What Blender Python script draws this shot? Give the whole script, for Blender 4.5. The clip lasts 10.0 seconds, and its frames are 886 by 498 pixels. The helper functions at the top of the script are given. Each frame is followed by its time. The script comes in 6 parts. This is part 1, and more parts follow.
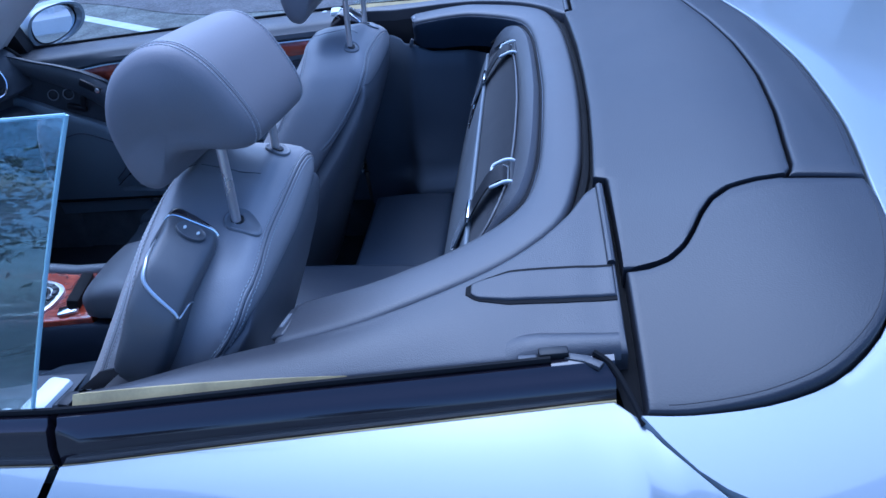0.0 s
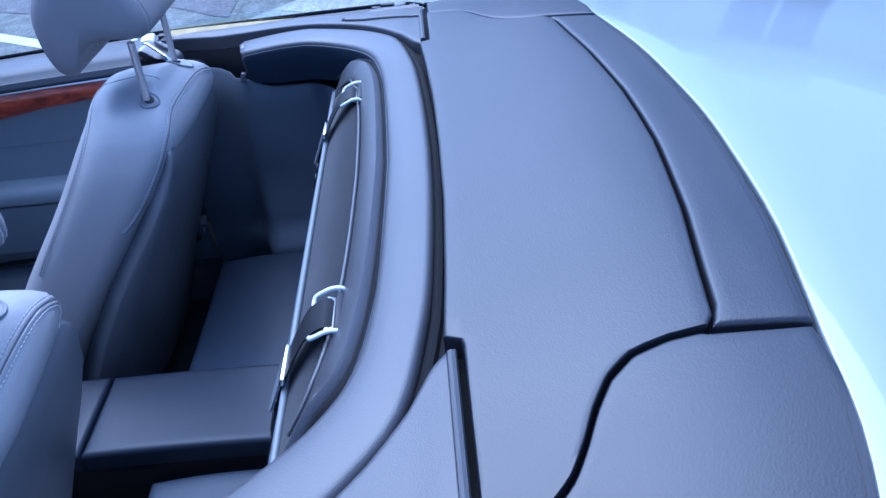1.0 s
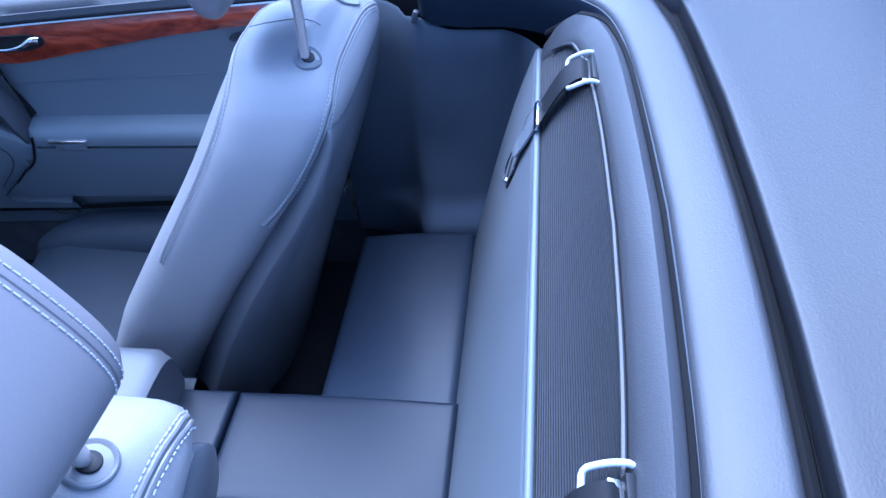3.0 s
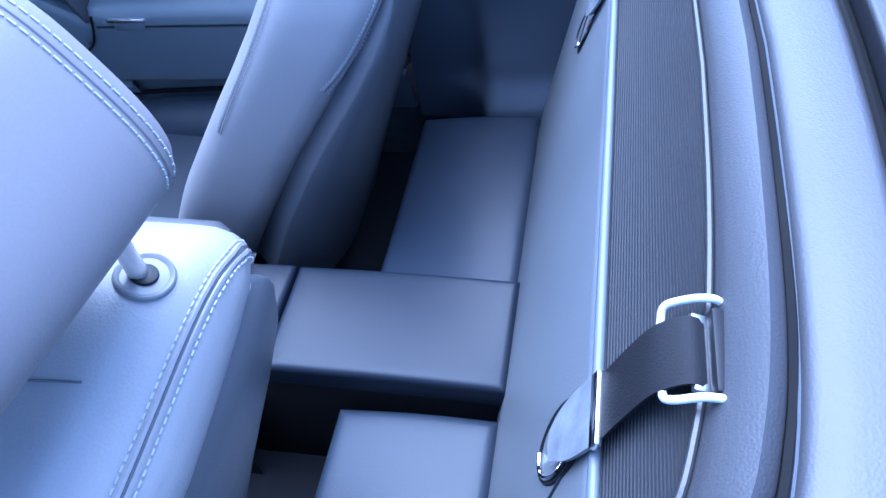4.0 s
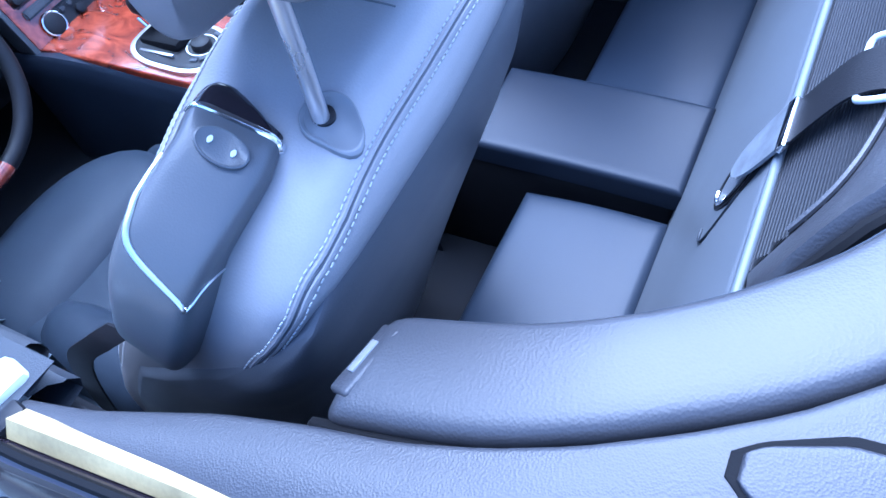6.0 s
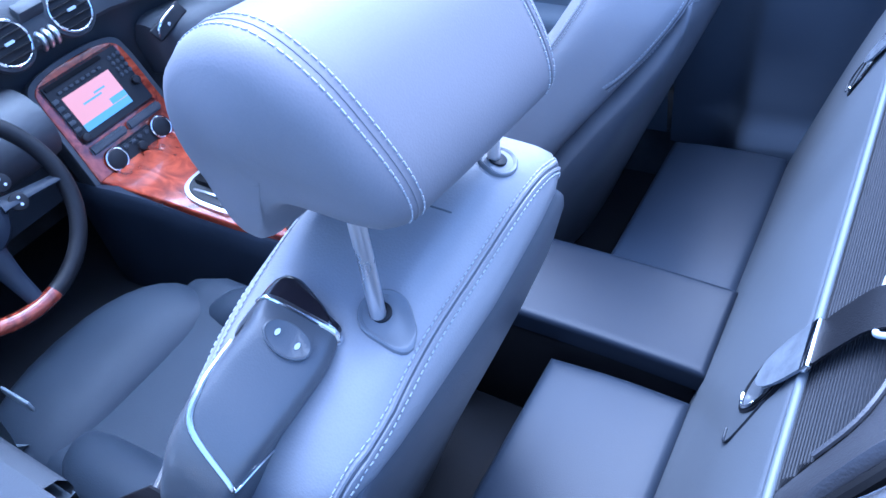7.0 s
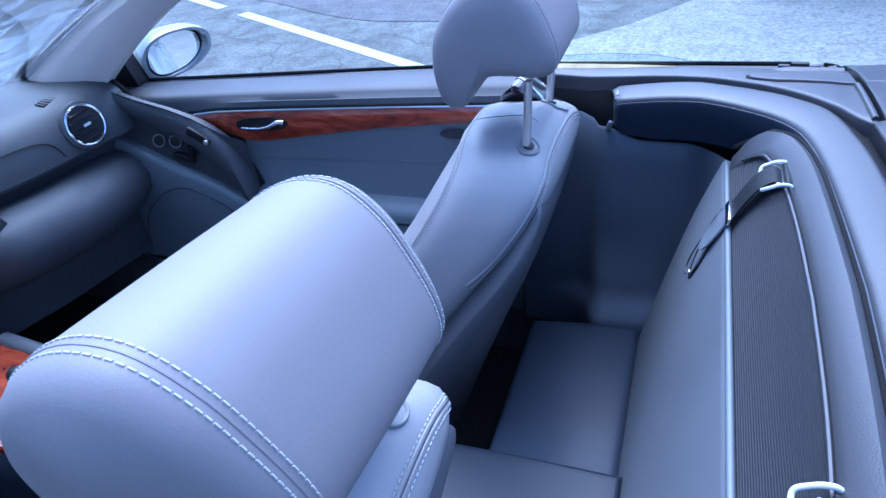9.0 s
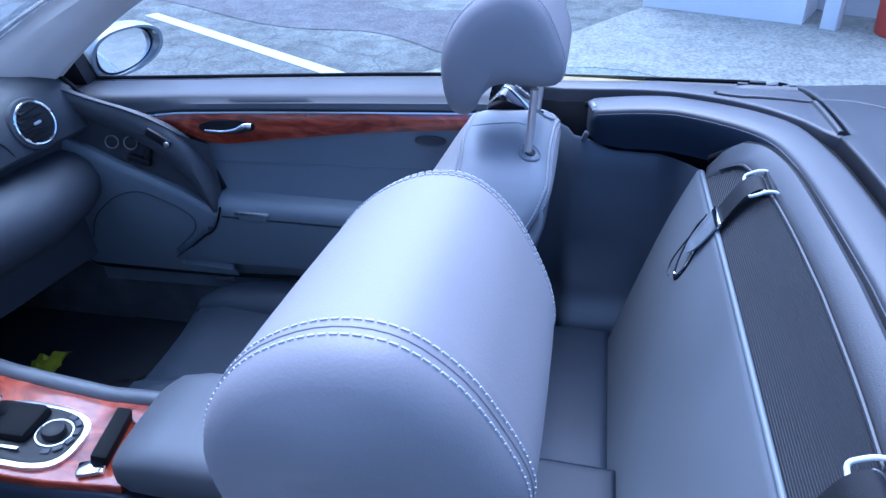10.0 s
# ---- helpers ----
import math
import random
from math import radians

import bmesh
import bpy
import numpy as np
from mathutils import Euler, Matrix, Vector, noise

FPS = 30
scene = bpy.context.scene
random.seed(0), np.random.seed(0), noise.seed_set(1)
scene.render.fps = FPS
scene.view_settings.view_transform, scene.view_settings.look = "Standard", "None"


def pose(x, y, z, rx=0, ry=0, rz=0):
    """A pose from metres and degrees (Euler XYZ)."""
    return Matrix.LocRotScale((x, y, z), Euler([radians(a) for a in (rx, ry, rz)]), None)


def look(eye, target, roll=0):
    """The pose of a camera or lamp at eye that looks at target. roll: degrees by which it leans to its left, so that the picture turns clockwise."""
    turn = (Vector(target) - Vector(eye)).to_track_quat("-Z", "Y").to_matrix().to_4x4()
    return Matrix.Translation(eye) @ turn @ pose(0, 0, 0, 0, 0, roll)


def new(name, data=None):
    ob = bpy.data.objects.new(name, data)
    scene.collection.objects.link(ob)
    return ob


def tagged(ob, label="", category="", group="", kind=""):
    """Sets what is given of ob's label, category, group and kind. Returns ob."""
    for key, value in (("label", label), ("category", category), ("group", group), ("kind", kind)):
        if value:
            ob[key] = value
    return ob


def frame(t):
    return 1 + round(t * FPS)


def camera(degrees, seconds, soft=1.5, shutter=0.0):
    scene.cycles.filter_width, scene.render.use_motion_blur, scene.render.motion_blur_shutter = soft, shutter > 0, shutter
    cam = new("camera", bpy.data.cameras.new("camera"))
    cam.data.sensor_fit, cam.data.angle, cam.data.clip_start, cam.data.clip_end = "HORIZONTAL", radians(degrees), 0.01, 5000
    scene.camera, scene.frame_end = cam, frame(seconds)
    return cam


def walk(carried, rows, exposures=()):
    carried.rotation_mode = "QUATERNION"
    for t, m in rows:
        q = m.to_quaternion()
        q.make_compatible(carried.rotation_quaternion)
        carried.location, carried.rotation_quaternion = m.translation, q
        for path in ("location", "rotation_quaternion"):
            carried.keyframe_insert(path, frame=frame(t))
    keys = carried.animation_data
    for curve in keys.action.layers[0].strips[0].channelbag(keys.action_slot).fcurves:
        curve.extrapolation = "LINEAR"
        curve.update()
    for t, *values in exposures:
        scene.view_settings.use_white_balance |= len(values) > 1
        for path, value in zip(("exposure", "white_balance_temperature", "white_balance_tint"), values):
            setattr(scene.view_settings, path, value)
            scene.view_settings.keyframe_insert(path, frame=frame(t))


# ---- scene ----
cam = camera(63.07, 10.0)
PATH = [
    (0, (0.0365, -1.2671, 1.4777), (-0.2250, 0.3862, 0.3831), -6.95),
    (0.5, (0.0478, -1.1100, 1.4701), (-0.0366, 0.5263, 0.3232), -7.15),
    (1, (0.1296, -0.8907, 1.4692), (0.1056, 0.7278, 0.2945), -6.76),
    (1.5, (0.1663, -0.7551, 1.4686), (0.1197, 0.8548, 0.2828), -5.97),
    (2, (0.1463, -0.6590, 1.4561), (0.0047, 0.9339, 0.2551), -5.97),
    (2.5, (0.0293, -0.5739, 1.4464), (-0.2272, 0.9665, 0.1968), -7.06),
    (2.7, (-0.0313, -0.5245, 1.4441), (-0.2928, 0.9708, 0.1420), -7.09),
    (3.8, (-0.0692, -0.5252, 1.3606), (-0.4843, 0.7834, -0.0938), -10.77),
    (4, (-0.0686, -0.5469, 1.3534), (-0.5039, 0.7125, -0.1380), -11.98),
    (4.5, (-0.0664, -0.6008, 1.3324), (-0.5557, 0.5396, -0.2361), -14.56),
    (5, (-0.0668, -0.6572, 1.3223), (-0.6388, 0.3857, -0.2855), -16.58),
    (5.5, (-0.0563, -0.7240, 1.3238), (-0.7213, 0.2448, -0.2946), -17.87),
    (5.7, (-0.0506, -0.7479, 1.3309), (-0.7828, 0.1800, -0.2824), -18.76),
    (6.8, (-0.0716, -0.7652, 1.3993), (-0.9760, 0.3428, 0.0012), -12.10),
    (7, (-0.0717, -0.7517, 1.4141), (-0.9975, 0.4011, 0.0673), -11.93),
    (7.5, (-0.0672, -0.7143, 1.4504), (-0.9962, 0.5585, 0.2188), -10.33),
    (8, (-0.0338, -0.6707, 1.4808), (-0.9239, 0.7304, 0.3652), -9.26),
    (8.5, (-0.0241, -0.6625, 1.4996), (-0.8460, 0.8446, 0.4733), -8.19),
    (9, (-0.1313, -0.6919, 1.4520), (-0.7507, 0.8880, 0.3934), -6.62),
    (9.5, (-0.2610, -0.6889, 1.4434), (-0.5591, 0.9559, 0.3453), -2.54),
    (10, (-0.2809, -0.7535, 1.4605), (-0.6345, 0.9122, 0.4114), -1.68),
]
EXPOSURES = [(t, e - 0.12, k - 180, g) for t, e, k, g in ((0.0, 1.05, 4450, 13.0), (0.5, 1.4, 4550, 13.5), (1.0, 1.65, 4600, 14.0), (1.5, 1.7, 4600, 14.0), (2.0, 1.7, 4600, 14.0), (2.5, 1.95, 4600, 14.0), (4.0, 2.46, 4600, 14.0), (5.5, 2.55, 4600, 14.0), (7.0, 2.44, 4600, 14.0), (7.5, 2.41, 4650, 15.0), (8.0, 2.20, 4650, 15.0), (8.5, 1.88, 4650, 14.5), (9.5, 1.83, 4700, 14.0), (10.0, 1.82, 4700, 14.0))]
walk(cam, [(t, look(eye, target, roll)) for t, eye, target, roll in PATH], EXPOSURES)
SKY, SUN = 0.132, 1.75

# ---------------------------------------------------------------- light
world = bpy.data.worlds.new("sky")
scene.world = world
world.use_nodes = True
wn = world.node_tree.nodes
sky = wn.new("ShaderNodeTexSky")
sky.sky_type = "NISHITA"
sky.sun_disc = False
sky.sun_elevation, sky.sun_rotation = radians(65), radians(341)
sky.air_density, sky.dust_density, sky.ozone_density = 0.8, 2.5, 0.7
wn["Background"].inputs["Strength"].default_value = SKY
world.node_tree.links.new(sky.outputs[0], wn["Background"].inputs["Color"])
sun = new("sun", bpy.data.lights.new("sun", "SUN"))
sun.data.energy, sun.data.angle, sun.data.color = SUN, radians(75), (0.94, 0.97, 1.0)
sun.matrix_world = look((0, 0, 30), (1.5, -4.4, 30 - 10.0))


# ---------------------------------------------------------------- materials
def nodes_of(name):
    m = bpy.data.materials.new(name)
    m.use_nodes = True
    t = m.node_tree
    return m, t, t.nodes["Principled BSDF"]


def mat(name, base, rough=0.5, metal=0.0, var=0.12, scale=6.0, bump=0.15, grain=400.0, cells=False, coat=0.0, dist=0.0006, spec=0.5):
    """A surface of one colour with large and small variation and fine relief."""
    m, t, b = nodes_of(name)
    L, N = t.links, t.nodes
    co = N.new("ShaderNodeTexCoord")
    big = N.new("ShaderNodeTexNoise")
    big.inputs["Scale"].default_value, big.inputs["Detail"].default_value = scale, 5.0
    small = N.new("ShaderNodeTexVoronoi" if cells else "ShaderNodeTexNoise")
    small.inputs["Scale"].default_value = grain
    L.new(co.outputs["Object"], big.inputs["Vector"])
    L.new(co.outputs["Object"], small.inputs["Vector"])
    ramp = N.new("ShaderNodeMapRange")
    ramp.inputs["From Min"].default_value, ramp.inputs["From Max"].default_value = 0.3, 0.7
    ramp.inputs["To Min"].default_value, ramp.inputs["To Max"].default_value = 1 - var, 1 + var
    L.new(big.outputs[0], ramp.inputs["Value"])
    fine = N.new("ShaderNodeMapRange")
    fine.inputs["To Min"].default_value, fine.inputs["To Max"].default_value = 1 - var * 0.5, 1 + var * 0.5
    L.new(small.outputs[0], fine.inputs["Value"])
    mul = N.new("ShaderNodeMath")
    mul.operation = "MULTIPLY"
    L.new(ramp.outputs[0], mul.inputs[0])
    L.new(fine.outputs[0], mul.inputs[1])
    col = N.new("ShaderNodeVectorMath")
    col.operation = "SCALE"
    col.inputs[0].default_value = base
    L.new(mul.outputs[0], col.inputs["Scale"])
    L.new(col.outputs[0], b.inputs["Base Color"])
    rr = N.new("ShaderNodeMapRange")
    rr.inputs["From Min"].default_value, rr.inputs["From Max"].default_value = 0.25, 0.75
    rr.inputs["To Min"].default_value, rr.inputs["To Max"].default_value = max(0.02, rough * 0.85), min(1, rough * 1.15)
    L.new(big.outputs[0], rr.inputs["Value"])
    L.new(rr.outputs[0], b.inputs["Roughness"])
    b.inputs["Metallic"].default_value = metal
    b.inputs["Coat Weight"].default_value = coat
    b.inputs["Coat Roughness"].default_value = 0.04
    b.inputs["Specular IOR Level"].default_value = spec
    if bump:
        bp = N.new("ShaderNodeBump")
        bp.inputs["Strength"].default_value, bp.inputs["Distance"].default_value = bump, dist
        L.new(small.outputs[0], bp.inputs["Height"])
        L.new(bp.outputs[0], b.inputs["Normal"])
    return m


def road_mat(name, base, wear):
    """Weathered paving: broad stains, speckle and a net of fine dark cracks."""
    m, t, b = nodes_of(name)
    L, N = t.links, t.nodes
    co = N.new("ShaderNodeTexCoord")
    parts = []
    for scale, detail, lo, hi in ((0.55, 6.0, 1 - 0.42 * wear, 1 + 0.30 * wear), (5.0, 9.0, 1 - 0.40 * wear, 1 + 0.36 * wear), (45.0, 4.0, 0.66, 1.34)):
        n = N.new("ShaderNodeTexNoise")
        n.inputs["Scale"].default_value, n.inputs["Detail"].default_value, n.inputs["Distortion"].default_value = scale, detail, 0.6
        L.new(co.outputs["Object"], n.inputs["Vector"])
        r = N.new("ShaderNodeMapRange")
        r.inputs["From Min"].default_value, r.inputs["From Max"].default_value = 0.32, 0.68
        r.inputs["To Min"].default_value, r.inputs["To Max"].default_value = lo, hi
        L.new(n.outputs[0], r.inputs["Value"])
        parts.append(r.outputs[0])
    warp = N.new("ShaderNodeTexNoise")
    warp.inputs["Scale"].default_value, warp.inputs["Detail"].default_value = 1.3, 5.0
    L.new(co.outputs["Object"], warp.inputs["Vector"])
    add = N.new("ShaderNodeVectorMath")
    add.operation = "MULTIPLY_ADD"
    L.new(warp.outputs["Color"], add.inputs[0])
    add.inputs[1].default_value = (0.9, 0.9, 0.9)
    L.new(co.outputs["Object"], add.inputs[2])
    v = N.new("ShaderNodeTexVoronoi")
    v.feature = "DISTANCE_TO_EDGE"
    v.inputs["Scale"].default_value = 1.1
    L.new(add.outputs[0], v.inputs["Vector"])
    cr = N.new("ShaderNodeMapRange")
    cr.inputs["From Min"].default_value, cr.inputs["From Max"].default_value = 0.0, 0.02
    cr.inputs["To Min"].default_value, cr.inputs["To Max"].default_value = 1 - 0.40 * wear, 1.0
    L.new(v.outputs["Distance"], cr.inputs["Value"])
    parts.append(cr.outputs[0])
    total = parts[0]
    for q in parts[1:]:
        k = N.new("ShaderNodeMath")
        k.operation = "MULTIPLY"
        L.new(total, k.inputs[0])
        L.new(q, k.inputs[1])
        total = k.outputs[0]
    col = N.new("ShaderNodeVectorMath")
    col.operation = "SCALE"
    col.inputs[0].default_value = base
    L.new(total, col.inputs["Scale"])
    L.new(col.outputs[0], b.inputs["Base Color"])
    b.inputs["Roughness"].default_value = 0.9
    bp = N.new("ShaderNodeBump")
    bp.inputs["Strength"].default_value, bp.inputs["Distance"].default_value = 0.7, 0.006
    L.new(total, bp.inputs["Height"])
    L.new(bp.outputs[0], b.inputs["Normal"])
    return m


def wood_mat(name):
    m, t, b = nodes_of(name)
    L, N = t.links, t.nodes
    co = N.new("ShaderNodeTexCoord")
    mp = N.new("ShaderNodeMapping")
    mp.inputs["Scale"].default_value = (8, 16, 20)
    L.new(co.outputs["Object"], mp.inputs["Vector"])
    n1 = N.new("ShaderNodeTexNoise")
    n1.inputs["Scale"].default_value, n1.inputs["Detail"].default_value, n1.inputs["Distortion"].default_value = 1.2, 8.0, 2.2
    L.new(mp.outputs[0], n1.inputs["Vector"])
    r = N.new("ShaderNodeValToRGB")
    e = r.color_ramp.elements
    e[0].position, e[0].color = 0.26, (0.070, 0.009, 0.006, 1)
    e[1].position, e[1].color = 0.74, (0.40, 0.078, 0.032, 1)
    k = e.new(0.5)
    k.color = (0.225, 0.034, 0.014, 1)
    L.new(n1.outputs[0], r.inputs[0])
    L.new(r.outputs[0], b.inputs["Base Color"])
    b.inputs["Roughness"].default_value = 0.25
    b.inputs["Coat Weight"].default_value, b.inputs["Coat Roughness"].default_value = 1.0, 0.03
    return m


def glass_mat(name, colour, rough=0.0, ior=1.5):
    m, t, b = nodes_of(name)
    b.inputs["Base Color"].default_value = (*colour, 1)
    b.inputs["Transmission Weight"].default_value, b.inputs["Roughness"].default_value, b.inputs["IOR"].default_value = 1.0, rough, ior
    return m


def glow_mat(name, colour, strength):
    m, t, b = nodes_of(name)
    b.inputs["Base Color"].default_value = (0.02, 0.02, 0.02, 1)
    b.inputs["Emission Color"].default_value, b.inputs["Emission Strength"].default_value = (*colour, 1), strength
    b.inputs["Roughness"].default_value = 0.2
    return m


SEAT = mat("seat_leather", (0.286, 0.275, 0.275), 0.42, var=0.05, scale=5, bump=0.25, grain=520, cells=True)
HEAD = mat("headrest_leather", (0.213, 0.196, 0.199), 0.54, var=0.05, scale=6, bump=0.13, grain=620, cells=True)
# same leather as the backrests; the shade low in the cabin is in this colour
CUSH_SHADED = mat("shaded_cushion_leather", (0.020, 0.026, 0.037), 0.50, var=0.08, scale=5, bump=0.25, grain=520, cells=True, spec=0.18)
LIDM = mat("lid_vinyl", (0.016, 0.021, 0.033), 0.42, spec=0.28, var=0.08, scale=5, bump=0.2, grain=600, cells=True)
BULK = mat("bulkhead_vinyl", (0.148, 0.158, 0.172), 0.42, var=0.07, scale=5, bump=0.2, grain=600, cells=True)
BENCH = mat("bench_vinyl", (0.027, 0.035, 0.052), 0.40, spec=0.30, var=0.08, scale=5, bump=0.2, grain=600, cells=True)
SHELL = mat("seat_shell_vinyl", (0.092, 0.096, 0.107), 0.40, var=0.06, scale=5, bump=0.2, grain=600, cells=True)
GUIDE = mat("guide_plastic", (0.095, 0.097, 0.103), 0.32, var=0.05, bump=0.15, grain=700, cells=True)
DECK = mat("deck_leather", (0.0185, 0.0188, 0.0225), 0.38, spec=0.50, var=0.10, scale=4, bump=0.16, grain=430, cells=True, dist=0.0008)
RIM = mat("rim_leather", (0.043, 0.043, 0.048), 0.42, spec=0.56, var=0.08, scale=5, bump=0.28, grain=500, cells=True)
TRIM = mat("grained_plastic", (0.034, 0.034, 0.039), 0.43, spec=0.58, var=0.08, scale=6, bump=0.35, grain=700, cells=True)
DASH = mat("dash_plastic", (0.048, 0.052, 0.060), 0.52, spec=0.40, var=0.08, scale=5, bump=0.3, grain=700, cells=True)
DOORGREY = mat("door_leather", (0.124, 0.146, 0.168), 0.50, var=0.06, scale=5, bump=0.25, grain=520, cells=True)
DOORTOP = mat("door_top_vinyl", (0.026, 0.030, 0.038), 0.48, var=0.08, scale=5, bump=0.25, grain=650, cells=True, spec=0.45)
BLACK = mat("black_plastic", (0.011, 0.011, 0.013), 0.45, var=0.2, bump=0.1, grain=500, spec=0.3)
RUBBER = mat("black_rubber", (0.006, 0.006, 0.007), 0.75, var=0.2, bump=0.2, grain=600, spec=0.15)
GLOSS = mat("gloss_black", (0.018, 0.014, 0.018), 0.12, var=0.1, bump=0.0, coat=0.6)
FOOTWELL = mat("footwell_carpet", (0.080, 0.084, 0.090), 0.95, var=0.35, scale=14, bump=0.9, grain=900, dist=0.002)
CARPET = mat("black_carpet", (0.012, 0.013, 0.017), 0.95, var=0.3, scale=20, bump=0.9, grain=900, dist=0.002)
COLLAR = mat("collar_plastic", (0.19, 0.19, 0.195), 0.36, var=0.04, bump=0.08, grain=700)
CHROME = mat("chrome", (0.86, 0.86, 0.87), 0.10, metal=1.0, var=0.03, bump=0.0)
SATIN = mat("satin_aluminium", (0.78, 0.79, 0.80), 0.30, metal=1.0, var=0.04, bump=0.05, grain=900)
EDGESTRIP = mat("edge_strip_plastic", (0.125, 0.14, 0.155), 0.42, var=0.05, bump=0.05)
WALLM = mat("wall_vinyl", (0.090, 0.102, 0.122), 0.42, var=0.07, scale=5, bump=0.2, grain=600, cells=True)
THREADG = mat("grey_thread", (0.46, 0.47, 0.48), 0.7, var=0.1, bump=0.3, grain=1500)
STEEL = mat("brushed_post", (0.86, 0.81, 0.78), 0.30, metal=0.85, var=0.05, bump=0.05, grain=800)
# polished metal whose pale mottled reflection is painted as a mostly diffuse grey
PLATE = mat("plate_painted_reflection", (0.30, 0.32, 0.35), 0.20, metal=0.35, var=0.25, scale=30, bump=0.1, grain=300)
WHITEP = mat("white_plastic", (0.66, 0.69, 0.68), 0.35, var=0.04, bump=0.05)
PAINT = mat("silver_paint", (0.225, 0.250, 0.265), 0.36, metal=0.22, var=0.015, scale=3, bump=0.02, grain=2500, coat=1.0)
WOOD = wood_mat("burl_wood")
MESH = mat("ribbed_mesh", (0.018, 0.019, 0.023), 0.75, var=0.2, bump=0.4, grain=900)
WEB = mat("webbing", (0.008, 0.008, 0.010), 0.6, var=0.2, bump=0.6, grain=700, spec=0.2)
THREAD = mat("thread", (0.46, 0.45, 0.45), 0.7, var=0.1, bump=0.3, grain=1500)
PILLAR = mat("pillar_fabric", (0.60, 0.56, 0.53), 0.85, var=0.05, bump=0.4, grain=900)
GLASS = glass_mat("window_glass", (0.86, 0.94, 0.92))
SCREENGLASS = glass_mat("windscreen_glass", (0.90, 0.95, 0.93), ior=1.25)
DOORGLASS = glass_mat("door_glass_coated", (0.72, 0.84, 0.86), ior=2.0)
MIRROR = mat("mirror_silver", (0.92, 0.93, 0.94), 0.015, metal=1.0, var=0.0, bump=0.0)
ASPHALT = road_mat("asphalt", (0.110, 0.121, 0.111), 0.95)
TAR = road_mat("tar", (0.085, 0.086, 0.09), 0.6)
CONCRETE = road_mat("concrete", (0.218, 0.230, 0.209), 0.35)
LINE = mat("road_paint", (0.38, 0.42, 0.38), 0.7, var=0.12, scale=8, bump=0.5, grain=120, dist=0.003)
STUCCO = mat("white_stucco", (0.78, 0.77, 0.76), 0.85, var=0.05, scale=2, bump=0.5, grain=60, dist=0.004)
DARKGLASS = mat("dark_window", (0.03, 0.035, 0.04), 0.06, var=0.1, bump=0.0)
REDP = mat("red_paint", (0.45, 0.06, 0.04), 0.5, var=0.1)
BARK = mat("bark", (0.13, 0.10, 0.075), 0.9, var=0.3, scale=8, bump=0.9, grain=40, dist=0.01)
LEAF = mat("leaf", (0.075, 0.10, 0.03), 0.6, var=0.5, scale=1.5, bump=0.0)
YELLOW = mat("yellow_cloth", (0.78, 0.80, 0.05), 0.8, var=0.1, bump=0.4, grain=500)
GOLD = mat("aged_seal", (0.42, 0.33, 0.15), 0.6, var=0.3, scale=20, bump=0.3, grain=300)
SCREEN = glow_mat("screen_glow", (1.0, 0.42, 0.38), 0.22)
SCREENB = glow_mat("screen_map", (0.22, 0.50, 0.75), 0.2)


# ---------------------------------------------------------------- mesh tools
def part(name, bm, material, parent=None, label="", flat=False):
    """Links a bmesh as one mesh object under a thing or a part."""
    bmesh.ops.recalc_face_normals(bm, faces=bm.faces)
    me = bpy.data.meshes.new(name)
    bm.to_mesh(me)
    bm.free()
    me.materials.append(material)
    if not flat:
        me.shade_smooth()
        me.set_sharp_from_angle(angle=radians(38))
    ob = new(name, me)
    if parent is not None:
        ob.parent = parent
        ob.matrix_parent_inverse = base_of(parent).inverted()
    if label:
        tagged(ob, label)
    return ob


BASES = {}


def base_of(ob):
    return BASES.get(ob.name, Matrix())


def thing(name, at, label, category, group="", kind=""):
    """An Empty at the thing's base, that parents its parts."""
    ob = new(name)
    ob.location = at
    ob.empty_display_size = 0.05
    BASES[ob.name] = Matrix.Translation(at)
    return tagged(ob, label, category, group, kind)


def grid(bm, rows, wrap=False):
    vs = [[bm.verts.new(p) for p in r] for r in rows]
    for a, b in zip(vs, vs[1:]):
        n = len(a)
        for i in range(n if wrap else n - 1):
            j = (i + 1) % n
            bm.faces.new((a[i], a[j], b[j], b[i]))
    return vs


def loft(bm, loops, caps=True):
    vs = grid(bm, loops, wrap=True)
    if caps:
        bm.faces.new(vs[0])
        bm.faces.new(vs[-1])
    return vs


def spline(pts, n, closed=False):
    """n points along a smooth curve through pts."""
    P = [Vector(p) for p in pts]
    k = len(P)
    out = []
    spans = k if closed else k - 1
    for i in range(n):
        u = i * spans / (n if closed else n - 1)
        s = min(int(u), spans - 1)
        f = u - s
        if closed:
            a, b, c, d = (P[(s + q) % k] for q in (-1, 0, 1, 2))
        else:
            a, b, c, d = P[max(s - 1, 0)], P[s], P[s + 1], P[min(s + 2, k - 1)]
        out.append(0.5 * (2 * b + (c - a) * f + (2 * a - 5 * b + 4 * c - d) * f * f + (3 * b - a - 3 * c + d) * f ** 3))
    return out


def tube(bm, pts, r, n=10, flatten=1.0):
    """A round bar along pts; r a radius or one for each point; flatten squeezes it upright."""
    P = [Vector(p) for p in pts]
    R = r if isinstance(r, (list, tuple)) else [r] * len(P)
    loops = []
    side = None
    for i, p in enumerate(P):
        d = (P[min(i + 1, len(P) - 1)] - P[max(i - 1, 0)]).normalized()
        ref = side if side is not None else (Vector((0, 0, 1)) if abs(d.z) < 0.9 else Vector((1, 0, 0))).cross(d)
        side = (ref - ref.dot(d) * d).normalized()
        up = d.cross(side)
        loops.append([p + R[i] * (math.cos(a) * side + flatten * math.sin(a) * up) for a in (2 * math.pi * k / n for k in range(n))])
    loft(bm, loops)


